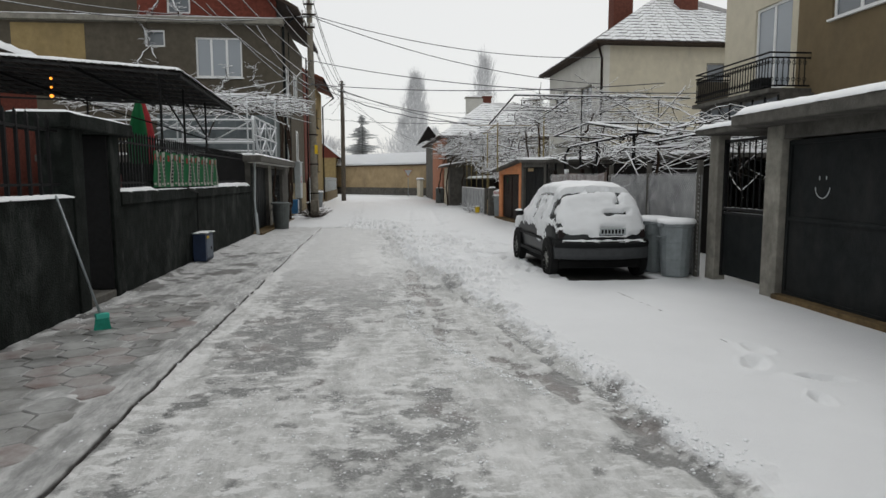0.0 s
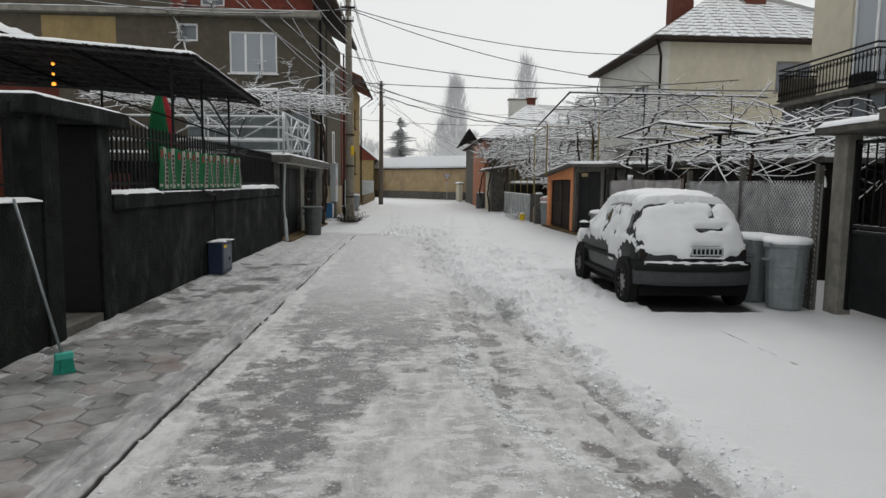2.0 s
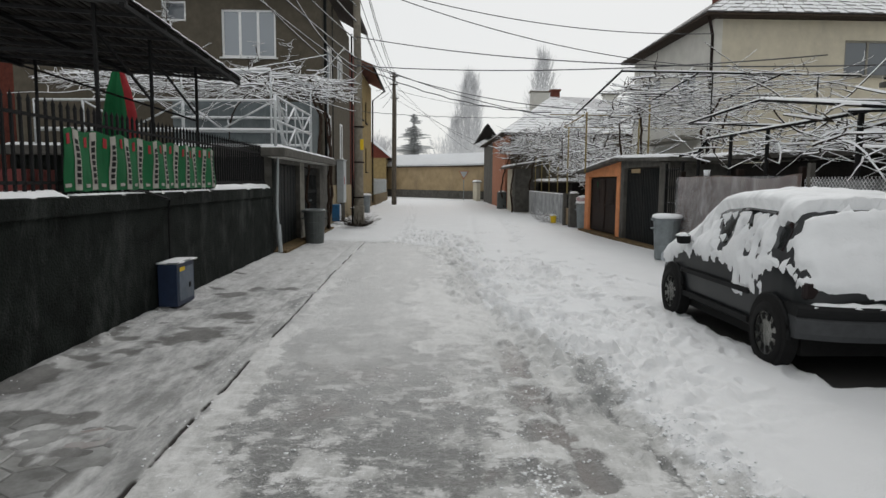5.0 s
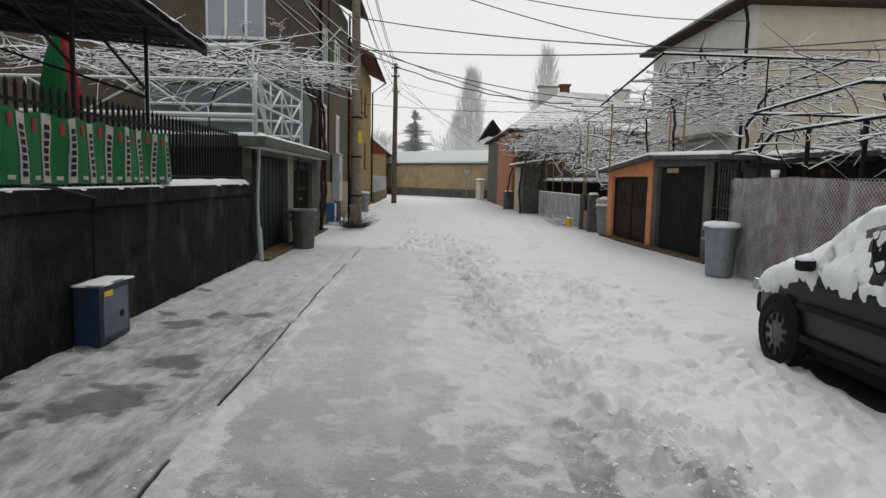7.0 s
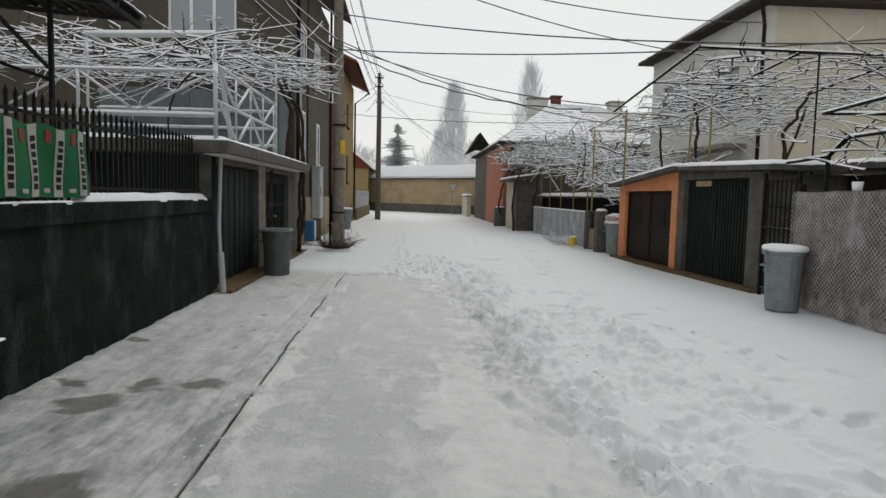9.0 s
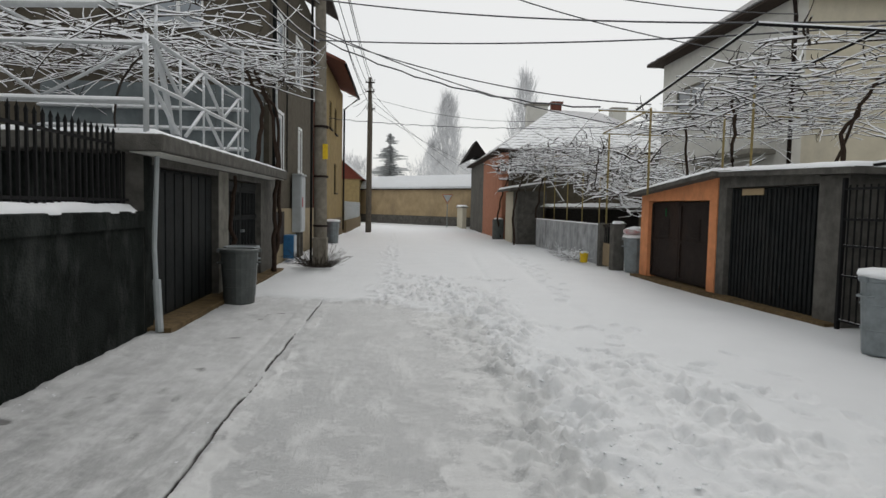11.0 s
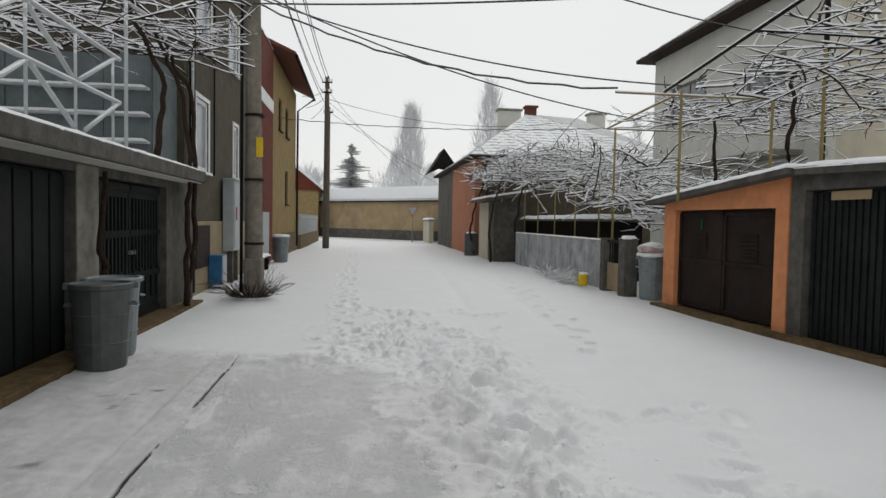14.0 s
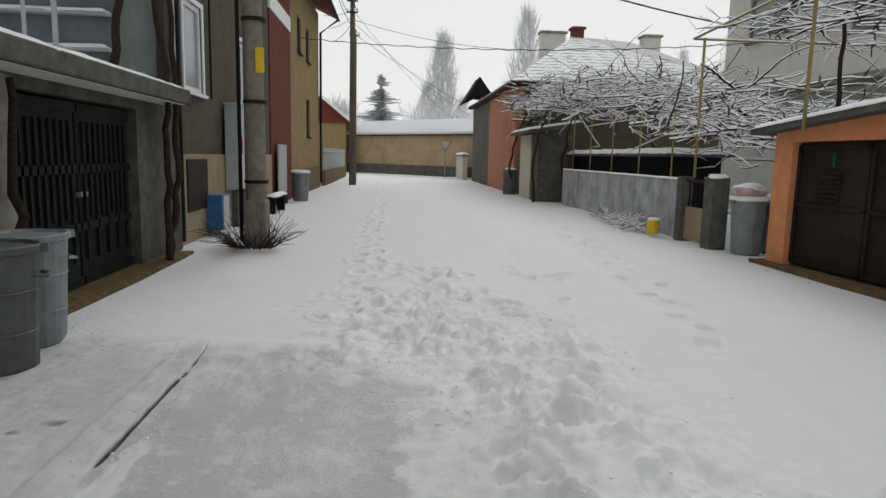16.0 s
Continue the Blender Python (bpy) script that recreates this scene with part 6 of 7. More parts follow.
bin_c = dustbin(ZINC, "galvanised steel dustbin without snow", False, False)
bin_b.matrix_basis = pose(-3.12, 21.6, -0.035, 0, 0, 20)
bin_c.matrix_basis = pose(-3.23, 22.22, -0.035, 0, 0, 50)
part("rim_snow", boxed(.02, -.27, .86, .17, -.19, .90, 0.015), SNOW, bin_b)
copy_thing(bin_a, pose(-3.3, 37.3, 0.01, 0, 0, 30))
copy_thing(bin_a, pose(5.24, 27.05, 0.02, 0, 0, 10))
copy_thing(bin_a, pose(5.85, 27.2, 0.02, 0, 0, 60))
bag = B()
bmesh.ops.create_icosphere(bag, subdivisions=3, radius=.25)
for v in bag.verts:
    v.co = Vector((v.co.x * 1.1, v.co.y, v.co.z * .5)) * (1 + .25 * noise.noise(v.co * 6))
    v.co += Vector((5.24, 27.05, 1.04))
sack = part("rubbish_sack", bag, [material("red_white_plastic", (0.55, 0.5, 0.5), 0.4, 0.1, 6, 0.2, 60, stain=(0.45, 0.05, 0.06), stain_scale=5, stain_amount=1.0, snow=0.5)], None, smooth=True)
tagged(sack, "red and white plastic sack on top of a dustbin", "sack")
pot = B()
tube(pot, [(4.62, 29.3, 0.06), (4.62, 29.3, 0.34)], .10, 14, .12)
yb = thing("yellow_canister", "yellow plastic canister standing in the snow", "canister", (4.62, 29.3, 0))
part("body", pot, YELLOW_PAINT, yb, smooth=False)
part("lid_snow", drift(4.51, 29.19, 4.73, 29.41, .338, .04, .04, 81), SNOW, yb, smooth=True)

# ---- blue meter box on the pavement, its cable, and the broom ----
BLUE_GREY = material("lighter_blue_grey_paint", (0.10, 0.125, 0.16), 0.55, 0.2, 8, 0.1, 60, stain=(0.16, 0.17, 0.18), stain_amount=0.5)
bb = thing("meter_box", "blue painted steel box standing against the wall", "box", (-3.45, 13.2, 0))
part("body", boxed(-3.58, 12.93, 0.0, -3.34, 13.52, .54, 0.008), BLUE_PAINT, bb)
part("lid", boxed(-3.59, 12.91, .54, -3.32, 13.54, .56, 0.004), ZINC, bb)
part("lid_snow", drift(-3.585, 12.92, -3.33, 13.53, .558, .006, .04, 82), SNOW, bb, smooth=True)
# the street face is a lighter grey-blue than the body
part("door", boxed(-3.34, 12.99, .06, -3.33, 13.46, .48), BLUE_GREY, bb)
part("label", boxed(-3.33, 13.0, .44, -3.326, 13.16, .49), YELLOW_PAINT, bb, "yellow warning sticker")
part("lock", boxed(-3.33, 13.3, .2, -3.322, 13.36, .26), BLACK_IRON, bb)
cb = thing("wall_cable", "black cable running down the wall to the box", "cable", (-3.57, 13.3, .5))
part("run", tube(B(), [(-3.57, 13.32, .54), (-3.57, 13.32, 1.15), (-3.54, 13.3, 1.34), (-3.54, 12.6, 1.45), (-3.6, 12.3, 1.46)], .014, 6), BLACK_IRON, cb)
br = thing("broom", "grey-handled broom with green bristles leaning on the wall", "broom", (-2.9, 6.85, 0))
part("stick", tube(B(), [(-3.0, 7.2, .16), (-3.57, 7.62, 1.42)], .013, 8), ZINC, br, smooth=True)
bm = B()
box(bm, -.07, -.03, .13, .07, .03, .19, 0.01, Matrix.Translation((-2.98, 7.2, -.03)) @ Matrix.Rotation(radians(40), 4, "Z"))
part("head", bm, material("turquoise_plastic", (0.05, 0.38, 0.30), 0.5, 0.1, 8, 0.1, 60), br)
bm = B()
rr = random.Random(5)
for k in range(70):
    s, q = rr.uniform(-.065, .065), rr.uniform(-.025, .025)
    ca, sa = math.cos(radians(40)), math.sin(radians(40))
    x, y = -2.98 + s * ca - q * sa, 7.2 + s * sa + q * ca
    tube(bm, [(x, y, .11), (x + s * .25 * ca + rr.uniform(-.01, .01), y + s * .25 * sa, -.025)], .005, 3)
part("bristles", bm, material("green_bristles", (0.03, 0.30, 0.22), 0.6, 0.2, 20, 0, 60), br)

# ---- utility poles ----
def pole(x, y, h, r0, r1, mat, label, lean=(0, 0), arms=((0.3, 0.7),), socket=True):
    p = thing("utility_pole", label, "pole", (x, y, 0), "utility poles")
    part("shaft", tube(B(), [(x + lean[0] * k / 6, y + lean[1] * k / 6, -0.1 + (h + 0.1) * k / 6) for k in range(7)], r0, 14, r1), mat, p, smooth=True)
    if socket:
        part("socket", boxed(x - .17, y - .17, -.1, x + .17, y + .17, .75, .03), POLE_CONCRETE, p)
    for z in (1.0, 2.2, 3.4):
        if socket:
            part("strap", tube(B(), [(x, y, z), (x, y, z + .05)], r0 * 1.0 + .012, 14), BROWN_METAL, p)
    for drop, half in arms:
        z = h - drop
        ax, ay = x + lean[0], y + lean[1]
        arm = part("crossarm", boxed(ax - half, ay - .2, z - .03, ax + half, ay - .13, z + .03), BROWN_METAL, p)
        for k in (-1, -.4, .4, 1):
            part("insulator", tube(B(), [(ax + k * half * .93, ay - .165, z + .03), (ax + k * half * .93, ay - .165, z + .10), (ax + k * half * .93, ay - .165, z + .17)], .022, 8, .04), WINDOW_WHITE, arm, smooth=True)
    return p


pole_1 = pole(-2.56, 27.3, 8.8, .17, .11, POLE_CONCRETE, "tall concrete utility pole with metal straps and cables", (-0.05, 0), ((.2, .22), (.6, .28), (1.1, .22)))
part("tag", boxed(-2.50, 27.11, 2.64, -2.38, 27.135, 3.0), YELLOW_PAINT, pole_1, "yellow warning plate")
part("conduit", tube(B(), [(-2.78, 27.22, .1), (-2.78, 27.22, 6.5)], .03, 8), BLACK_IRON, pole_1, smooth=True)
pole(-2.40, 48.2, 8.7, .17, .11, TIMBER, "weathered timber utility pole", (0.0, 0), ((.3, .25), (.8, .25)), False)
pole(-2.5, 50.6, 7.6, .15, .1, TIMBER, "shorter timber pole standing behind the other", (0.05, 0), ((.3, .25),), False)

# ---- overhead cables ----
def cable(p, q, sag, r=0.012, label="black overhead cable with a dusting of snow", beads=False, n=22):
    p, q = Vector(p), Vector(q)
    pts = []
    for k in range(n + 1):
        t = k / n
        v = p.lerp(q, t)
        v.z -= 4 * sag * t * (1 - t)
        if beads:
            v.z += 0.02 * math.sin(k * 2.1)
            v.x += 0.02 * math.cos(k * 2.1)
        pts.append(v)
    ob = part("overhead_cable", tube(B(), pts, r, 6, top_mi=1), [CABLE, WHITE_CABLE if "thick" in label else CABLE if r < 0.013 else SNOWY_CABLE], None, smooth=True)
    return tagged(ob, label, "cable", "overhead cables")


WHITE_CABLE = material("snow_laden_cable", (0.62, 0.63, 0.64), 0.8, 0.2, 10, 0, 60)
SNOWY_CABLE = material("snowy_cable", (0.16, 0.16, 0.165), 0.8, 0.4, 10, 0, 60)
P1 = (-2.61, 27.15)
cable((*P1, 8.2), (10.1, 28.6, 7.0), .5, .016)
cable((*P1, 8.15), (10.25, 29.0, 5.9), .5, .016)
cable((*P1, 6.4), (9.45, 18.4, 4.1), .35, .016)
cable((*P1, 5.45), (9.4, 20.5, 4.7), .25, .016)
cable((*P1, 5.6), (4.75, 25.1, 3.85), .3, .014)
cable((*P1, 5.5), (3.65, 25.1, 3.75), .35, .018, beads=True)
cable((*P1, 5.7), (6.2, 28.2, 3.7), .35, .014)
cable((-3.7, 39.2, 5.2), (10.3, 36.0, 5.0), .3, .014, beads=True, n=60)
cable((-2.35, 48.2, 7.6), (9.0, 47.0, 6.6), .6, .011)
for k, (dx, z, z2) in enumerate(((-.2, 8.6, 8.4), (.2, 8.6, 8.4), (-.26, 8.2, 7.9), (.26, 8.2, 7.9), (0, 7.4, 7.2))):
    cable((P1[0] + dx, P1[1], z), (-2.40 + dx * .9, 48.05, z2), .4, .014)
for k, (z, x, y, z2) in enumerate(((5.2, -9.8, 26.3, 11.0), (5.7, -8.4, 26.3, 11.0), (6.3, -7.0, 26.3, 10.9), (6.9, -5.5, 26.3, 10.6), (7.4, -4.3, 26.3, 10.0), (5.4, -4.6, 26.6, 7.6), (4.9, -6.5, 26.7, 8.4))):
    cable((*P1, z), (x, y, z2), .25 + .05 * (k % 3), .022 + .005 * (k % 2), "overhead cable thick with snow")
cable((*P1, 8.15), (-17, 24, 8.6), .75, .024, "overhead cable thick with snow")
cable((*P1, 8.1), (-16, 26, 9.0), .5, .018, "overhead cable thick with snow")
for k in range(3):
    cable((-2.45, 48.1, 8.0 - .3 * k), (-3.3 + .2 * k, 44.5, 7.0 - .5 * k), .1, .011)
    cable((-2.35, 48.3, 8.0 - .5 * k), (9 + 4 * k, 88, 4.0), 1.0, .010)

# ---- strands: canes and twigs with snow lying along them ----
def strands(name, lines, mats, parent=None, label="", ridge=1.5):
    """Many thin four-sided twigs in one mesh; lines: (points, radius, end radius)."""
    vs, fs, mi = [], [], []
    for pts, r0, r1 in lines:
        n = len(pts)
        base = len(vs)
        for i, p in enumerate(pts):
            d = pts[min(i + 1, n - 1)] - pts[max(i - 1, 0)]
            d = d.normalized() if d.length > 1e-6 else Vector((1, 0, 0))
            up = Vector((0, 0, 1)) if abs(d.z) < .97 else Vector((0, 1, 0))
            s = d.cross(up).normalized()
            b = s.cross(d)
            r = r0 + (r1 - r0) * i / max(1, n - 1)
            vs += [p + s * r, p + b * r * ridge, p - s * r, p - b * r * .8]
        for i in range(n - 1):
            o = base + 4 * i
            for k in range(4):
                fs.append((o + k, o + (k + 1) % 4, o + 4 + (k + 1) % 4, o + 4 + k))
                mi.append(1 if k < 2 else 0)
    me_s = bpy.data.meshes.new(name)
    me_s.from_pydata(vs, [], fs)
    for m_ in mats:
        me_s.materials.append(m_)
    me_s.polygons.foreach_set("material_index", mi)
    ob = new(name, me_s)
    if parent:
        ob.parent = parent
        if parent.type == "EMPTY":
            ob.matrix_parent_inverse = Matrix.Translation(parent.location).inverted()
    return tagged(ob, label)


def cane(rr, start, direction, length, wob=.35, droop=.0, step=.16):
    p, d = Vector(start), Vector(direction).normalized()
    pts = [p.copy()]
    bend = Vector((rr.gauss(0, 1), rr.gauss(0, 1), rr.gauss(0, .4))) * .05
    for k in range(max(3, int(length / step))):
        d = (d + bend + Vector((rr.gauss(0, wob), rr.gauss(0, wob), rr.gauss(0, wob * .7) - droop)) * .4).normalized()
        p = p + d * step
        pts.append(p.copy())
    return pts


def vine(name, label, seed, count, x, y, zf, spread=.12, main=.5, bias=(1, 0), droop=.02, trunks=(), length=(.7, 3.2), stout=1.0):
    """A trained vine: canes over a trellis plane zf(x, y), with side twigs, and trunks that climb to it."""
    v = thing(name, label, "vine", (x[0], y[0], 0), "snowy vines")
    rr = random.Random(seed)
    lines = []
    for k in range(count):
        px, py = rr.uniform(*x), rr.uniform(*y)
        pz = zf(px, py) + rr.gauss(0, spread)
        if rr.random() < main:
            ang = math.atan2(bias[1], bias[0]) + rr.gauss(0, .3) + (math.pi if rr.random() < .5 else 0)
        else:
            ang = rr.uniform(0, 2 * math.pi)
        pts = cane(rr, (px, py, pz), (math.cos(ang), math.sin(ang), rr.gauss(0, .10)), rr.uniform(*length), .17, droop)
        pts = [p for p in pts if x[0] - .25 < p.x < x[1] + .6 and y[0] - .35 < p.y < y[1] + .5]
        if len(pts) < 4 or any((p - q).length > .2 for p, q in zip(pts, pts[1:])):
            continue
        r = rr.uniform(.007, .015) if rr.random() < .8 else rr.uniform(.016, .026)
        r *= stout
        lines.append((pts, r, r * .55))
        for q in range(rr.randint(1, 4)):
            i = rr.randrange(len(pts))
            a2 = ang + rr.choice((-1, 1)) * rr.uniform(.5, 1.5)
            tw = cane(rr, pts[i], (math.cos(a2), math.sin(a2), rr.gauss(.1, .5)), rr.uniform(.2, .7), .35, 0, .09)
            lines.append((tw, r * .75, .004))
    strands("cane_network", lines, [BARK, SNOW], v)
    for tr in trunks:
        pts = []
        for a_p, b_p in zip(tr, tr[1:]):
            for q in range(6):
                pp = Vector(a_p).lerp(Vector(b_p), q / 6)
                pts.append(pp + Vector((rr.gauss(0, .025), rr.gauss(0, .025), 0)))
        pts.append(Vector(tr[-1]))
        part("trunk", tube(B(), pts, .05, 8, .028), TRUNK_BARK, v, smooth=True)
    return v


vine("grape_vine", "leafless grape vine with snow on the terrace trellis", 11, 250, (-9.5, -3.0), (20.0, 26.9), lambda x, y: 4.02 + .075 * (y - 20.2) + .06 * math.sin(x * 2 + y), .11, .6, (1, .15), .02,
     [[(-3.35, 25.75, 0), (-3.4, 25.9, 1.2), (-3.3, 25.7, 2.3), (-3.35, 25.5, 3.4), (-3.7, 25.2, 4.3)], [(-3.42, 22.5, 0), (-3.5, 22.6, 1.1), (-3.4, 22.45, 2.0)], [(-3.5, 24.6, 2.4), (-3.4, 24.7, 3.4), (-3.8, 24.4, 4.4)], [(-3.45, 25.95, 0), (-3.3, 25.95, 1.1), (-3.35, 26.1, 2.4), (-3.4, 26.1, 3.6), (-3.8, 25.9, 4.4)]], stout=1.25)
vine("grape_vine", "leafless grape vine with snow over the yard trellis", 12, 270, (5.0, 10.0), (20.4, 28.2), lambda x, y: 4.25 - (y - 20.4) * .11 if y < 26 else 3.63, .09, .68, (1, -.35), .004,
     [[(6.2, 24.3, 1.8), (6.3, 24.5, 2.8), (6.0, 24.0, 3.9)], [(7.4, 22.5, 2.1), (7.3, 22.6, 3.0), (7.7, 22.2, 4.0)], [(8.6, 24.5, 0), (8.5, 24.6, 2.0), (8.8, 24.2, 3.9)], [(6.6, 26.8, 0), (6.5, 26.9, 2.0), (6.2, 26.6, 3.6)]], stout=1.2)
vine("grape_vine", "leafless grape vine with snow behind the chain-link fence", 13, 260, (5.2, 9.4), (10.6, 18.6), lambda x, y: 2.35 + .25 * math.sin(y * .8) * .5 + (x - 5.2) * .04, .16, .5, (.6, 1), .02,
     [[(5.6, 12.5, 0), (5.7, 12.6, 1.2), (5.6, 12.4, 2.3)], [(5.5, 15.7, 0), (5.6, 15.6, 1.3), (5.6, 15.9, 2.4)]], stout=1.3)
vine("grape_vine", "leafless grape vine with snow sloping over the low sheds", 14, 560, (4.95, 7.9), (26.9, 42.6), lambda x, y: 1.85 + .155 * (y - 27) + (x - 4.9) * .2 - .2 * abs(math.sin(x * 2.1 + y * .9)), .2, .72, (.12, 1), .015,
     [[(5.3, 38.5, 0), (5.1, 38.3, 1.3), (5.3, 38.0, 2.9)], [(4.7, 42.3, 0), (4.55, 42.2, 1.5), (4.8, 41.8, 3.3)], [(6.0, 33, 0), (6.1, 33, 1.4), (5.9, 33.2, 2.9)]], stout=1.6)
vine("grape_vine", "leafless grape vine arching with snow over the small shed", 15, 85, (3.9, 5.3), (37.6, 43.0), lambda x, y: 3.15 + .1 * (y - 38) + (x - 4.2) * .35, .28, .6, (.3, 1), .05,
     [[(4.3, 42.5, 0), (4.1, 42.4, 1.2), (4.3, 42.0, 2.4), (4.6, 41.2, 3.5)], [(4.3, 38.6, 0), (4.15, 38.5, 1.1), (4.3, 38.3, 2.2), (4.7, 38.6, 3.2)]], stout=1.6)


def trellis(label, bars, mat=None, r=.028):
    t = thing("trellis", label, "trellis", bars[0][0], "pipe trellises")
    for p, q, *o in bars:
        up = abs(p[2] - q[2]) > .8 * (Vector(p) - Vector(q)).length
        part("post" if up else "bar", tube(B(), [p, Vector(p).lerp(Vector(q), .5), q], o[0] if o else r, 8, top_mi=None if up else 1), [mat or BLACK_IRON, SNOW], t, smooth=True)
    return t


trellis("black steel pipe trellis over the yard, snow on the bars", [
    ((4.4, 20.4, 4.25), (10.3, 20.6, 4.25), .035), ((4.4, 20.4, 4.25), (4.4, 25.0, 3.72)), ((6.6, 20.45, 0), (6.6, 20.45, 4.25), .017), ((9.2, 20.5, 0), (9.2, 20.5, 4.25), .017),
    ((6.2, 20.4, 4.2), (6.2, 28, 3.6)), ((8.2, 20.4, 4.2), (8.2, 28, 3.6)), ((4.4, 22.5, 4.0), (10, 22.5, 4.0), .02)])
PIPE = material("ochre_painted_pipe", (0.28, 0.22, 0.09), 0.6, 0.2, 10, 0.1, 60, stain=(0.14, 0.09, 0.05), stain_amount=0.6)
trellis("ochre painted pipe trellis beside the cream house", [
    ((4.75, 25.1, 1.9), (4.75, 25.1, 3.78)), ((3.6, 25.1, 3.7), (9.6, 25.2, 3.7)), ((6.2, 23.6, 2.2), (6.2, 23.6, 4.2)), ((4.75, 25.1, 3.75), (4.75, 28.4, 3.6)), ((6.4, 25.1, 1.9), (6.4, 25.1, 3.7)), ((4.9, 28.3, 1.2), (4.9, 28.3, 3.6)), ((4.75, 28.4, 3.6), (9.6, 28.4, 3.6))], PIPE, .025)
trellis("black steel pipe frame behind the fence, snow on the bars", [
    ((5.45, 19.3, 2.22), (5.45, 18.3, 2.26), .035), ((5.45, 18.3, 2.26), (5.45, 17.9, 2.5), .035), ((5.45, 17.9, 2.5), (5.45, 13.2, 2.55), .035), ((5.45, 18.3, 0), (5.45, 18.3, 2.26), .035), ((5.45, 16.9, 0), (5.45, 16.9, 2.5), .035), ((5.45, 15.6, 0), (5.45, 15.6, 2.5), .035), ((5.45, 13.3, 0), (5.45, 13.3, 2.55), .04),
    ((5.05, 15.1, 2.93), (5.6, 12.0, 2.45), .04), ((5.05, 15.1, 2.93), (5.0, 17.8, 2.8), .03), ((5.0, 17.8, 2.8), (6.3, 16.0, 2.6), .03), ((5.05, 15.1, 2.93), (9, 15.6, 3.0), .03), ((5.2, 13.2, 2.55), (9, 11.0, 2.5), .03), ((5.3, 12.0, 2.3), (5.35, 10.0, 2.35), .03)])
trellis("thin rusty pipe posts of the vine trellis", [
    ((5.3, y_, 0), (5.3, y_, 2.05 + .14 * (y_ - 27))) for y_ in (30.2, 32.0, 33.9, 35.8, 37.6)] + [((5.3, 27.2, 2.1), (5.3, 41.5, 4.2)), ((7.6, 27.2, 2.6), (7.6, 41.5, 4.7)), ((4.9, 37.6, 3.62), (9.8, 37.6, 4.2)), ((5, 33.9, 3.08), (9.8, 33.9, 3.7))], PIPE, .02)

# ---- cabinet and meters by the pole ----
uc = thing("utility_cabinet", "grey metal utility cabinet on the house wall", "cabinet", (-3.5, 29, .8))
part("body", boxed(-3.69, 29.95, .74, -3.44, 30.75, 2.36, .012), GREY_BOX, uc)
part("roof", boxed(-3.69, 29.9, 2.36, -3.4, 30.8, 2.40, .006), GREY_BOX, uc)
part("door", boxed(-3.44, 30.0, .82, -3.425, 30.7, 2.30), GREY_BOX, uc)
part("red_mark", boxed(-3.425, 30.1, 1.45, -3.42, 30.25, 1.75), RED_CLOTH, uc, "faded red painted mark")
part("leg", boxed(-3.6, 30.0, -.02, -3.48, 30.12, .74), CONCRETE, uc)
part("leg", boxed(-3.6, 30.58, -.02, -3.48, 30.7, .74), CONCRETE, uc)
ub = thing("blue_box", "small blue and white metal box at the foot of the wall", "box", (-3.5, 28, .1))
part("body", boxed(-3.69, 28.6, .1, -3.42, 29.05, .72, .01), material("bright_blue_paint", (0.03, 0.14, 0.30), 0.5, 0.2, 8, 0.1, 60), ub)
part("side", boxed(-3.42, 28.64, .12, -3.405, 29.02, .70), GREY_BOX, ub)
wp = thing("leaning_board", "white sheet board leaning against the wall", "board", (-3.5, 36, 0))
part("sheet", boxed(-3.62, 35.2, .35, -3.58, 36.5, 1.7, .005), GREY_BOX, wp)
part("foot", boxed(-3.66, 35.2, 0, -3.56, 36.5, .35), DARK_WOOD, wp)
bn = thing("bench", "low wooden bench by the house wall", "bench", (-3.3, 33.5, 0))
part("seat", boxed(-3.5, 32.6, .38, -3.2, 34.2, .43, .008), DARK_WOOD, bn)
part("snow", drift(-3.5, 32.6, -3.2, 34.2, .428, .05, .07, 90), SNOW, bn, smooth=True)
for y_ in (32.7, 34.0):
    part("leg", boxed(-3.45, y_, 0, -3.25, y_ + .08, .38), DARK_WOOD, bn)

# ---- dry shrub at the pole ----
rr = random.Random(31)
shrub = thing("dry_shrub", "dry snow-dusted shrub at the foot of the pole", "shrub", (-2.6, 27, 0))
lines = []
for k in range(170):
    a_ = rr.uniform(0, 6.28)
    r_ = rr.uniform(.1, .3)
    lines.append((cane(rr, (-2.55 + r_ * math.cos(a_) * 1.2, 26.95 + r_ * math.sin(a_), .05), (math.cos(a_), math.sin(a_), rr.uniform(.3, 1.6)), rr.uniform(.25, .75), .35, .1, .1), .006, .003))
strands("brush", lines, [BARK, BARK], shrub, "", 1.0)
rubble = thing("snowy_brushwood", "snow-covered brushwood lying by the sheet fence", "brushwood", (4.7, 31, 0))
lines = []
for k in range(140):
    lines.append((cane(rr, (rr.uniform(4.4, 4.95), rr.uniform(29.8, 32.6), rr.uniform(.06, .16)), (rr.gauss(0, 1), rr.gauss(0, 1), rr.uniform(0, .5)), rr.uniform(.2, .6), .4, .05, .1), .012, .006))
strands("brush", lines, [BARK, SNOW], rubble)

# ---- things in the yard behind the fence ----
ps = thing("closed_parasol", "closed green, white and red parasol", "parasol", (-5.8, 16.9, 0))
part("pole", tube(B(), [(-5.8, 16.9, 0), (-5.8, 16.9, 3.6)], .025, 8), ZINC, ps, smooth=True)
bm = B()
rows = []
for z, r in ((2.0, .25), (2.4, .29), (2.8, .25), (3.2, .17), (3.55, .05)):
    rows.append([bm.verts.new((-5.8 + (r + .05 * math.cos(6 * t)) * math.cos(t), 16.9 + (r + .05 * math.cos(6 * t)) * math.sin(t), z)) for t in [2 * math.pi * k / 24 for k in range(24)]])
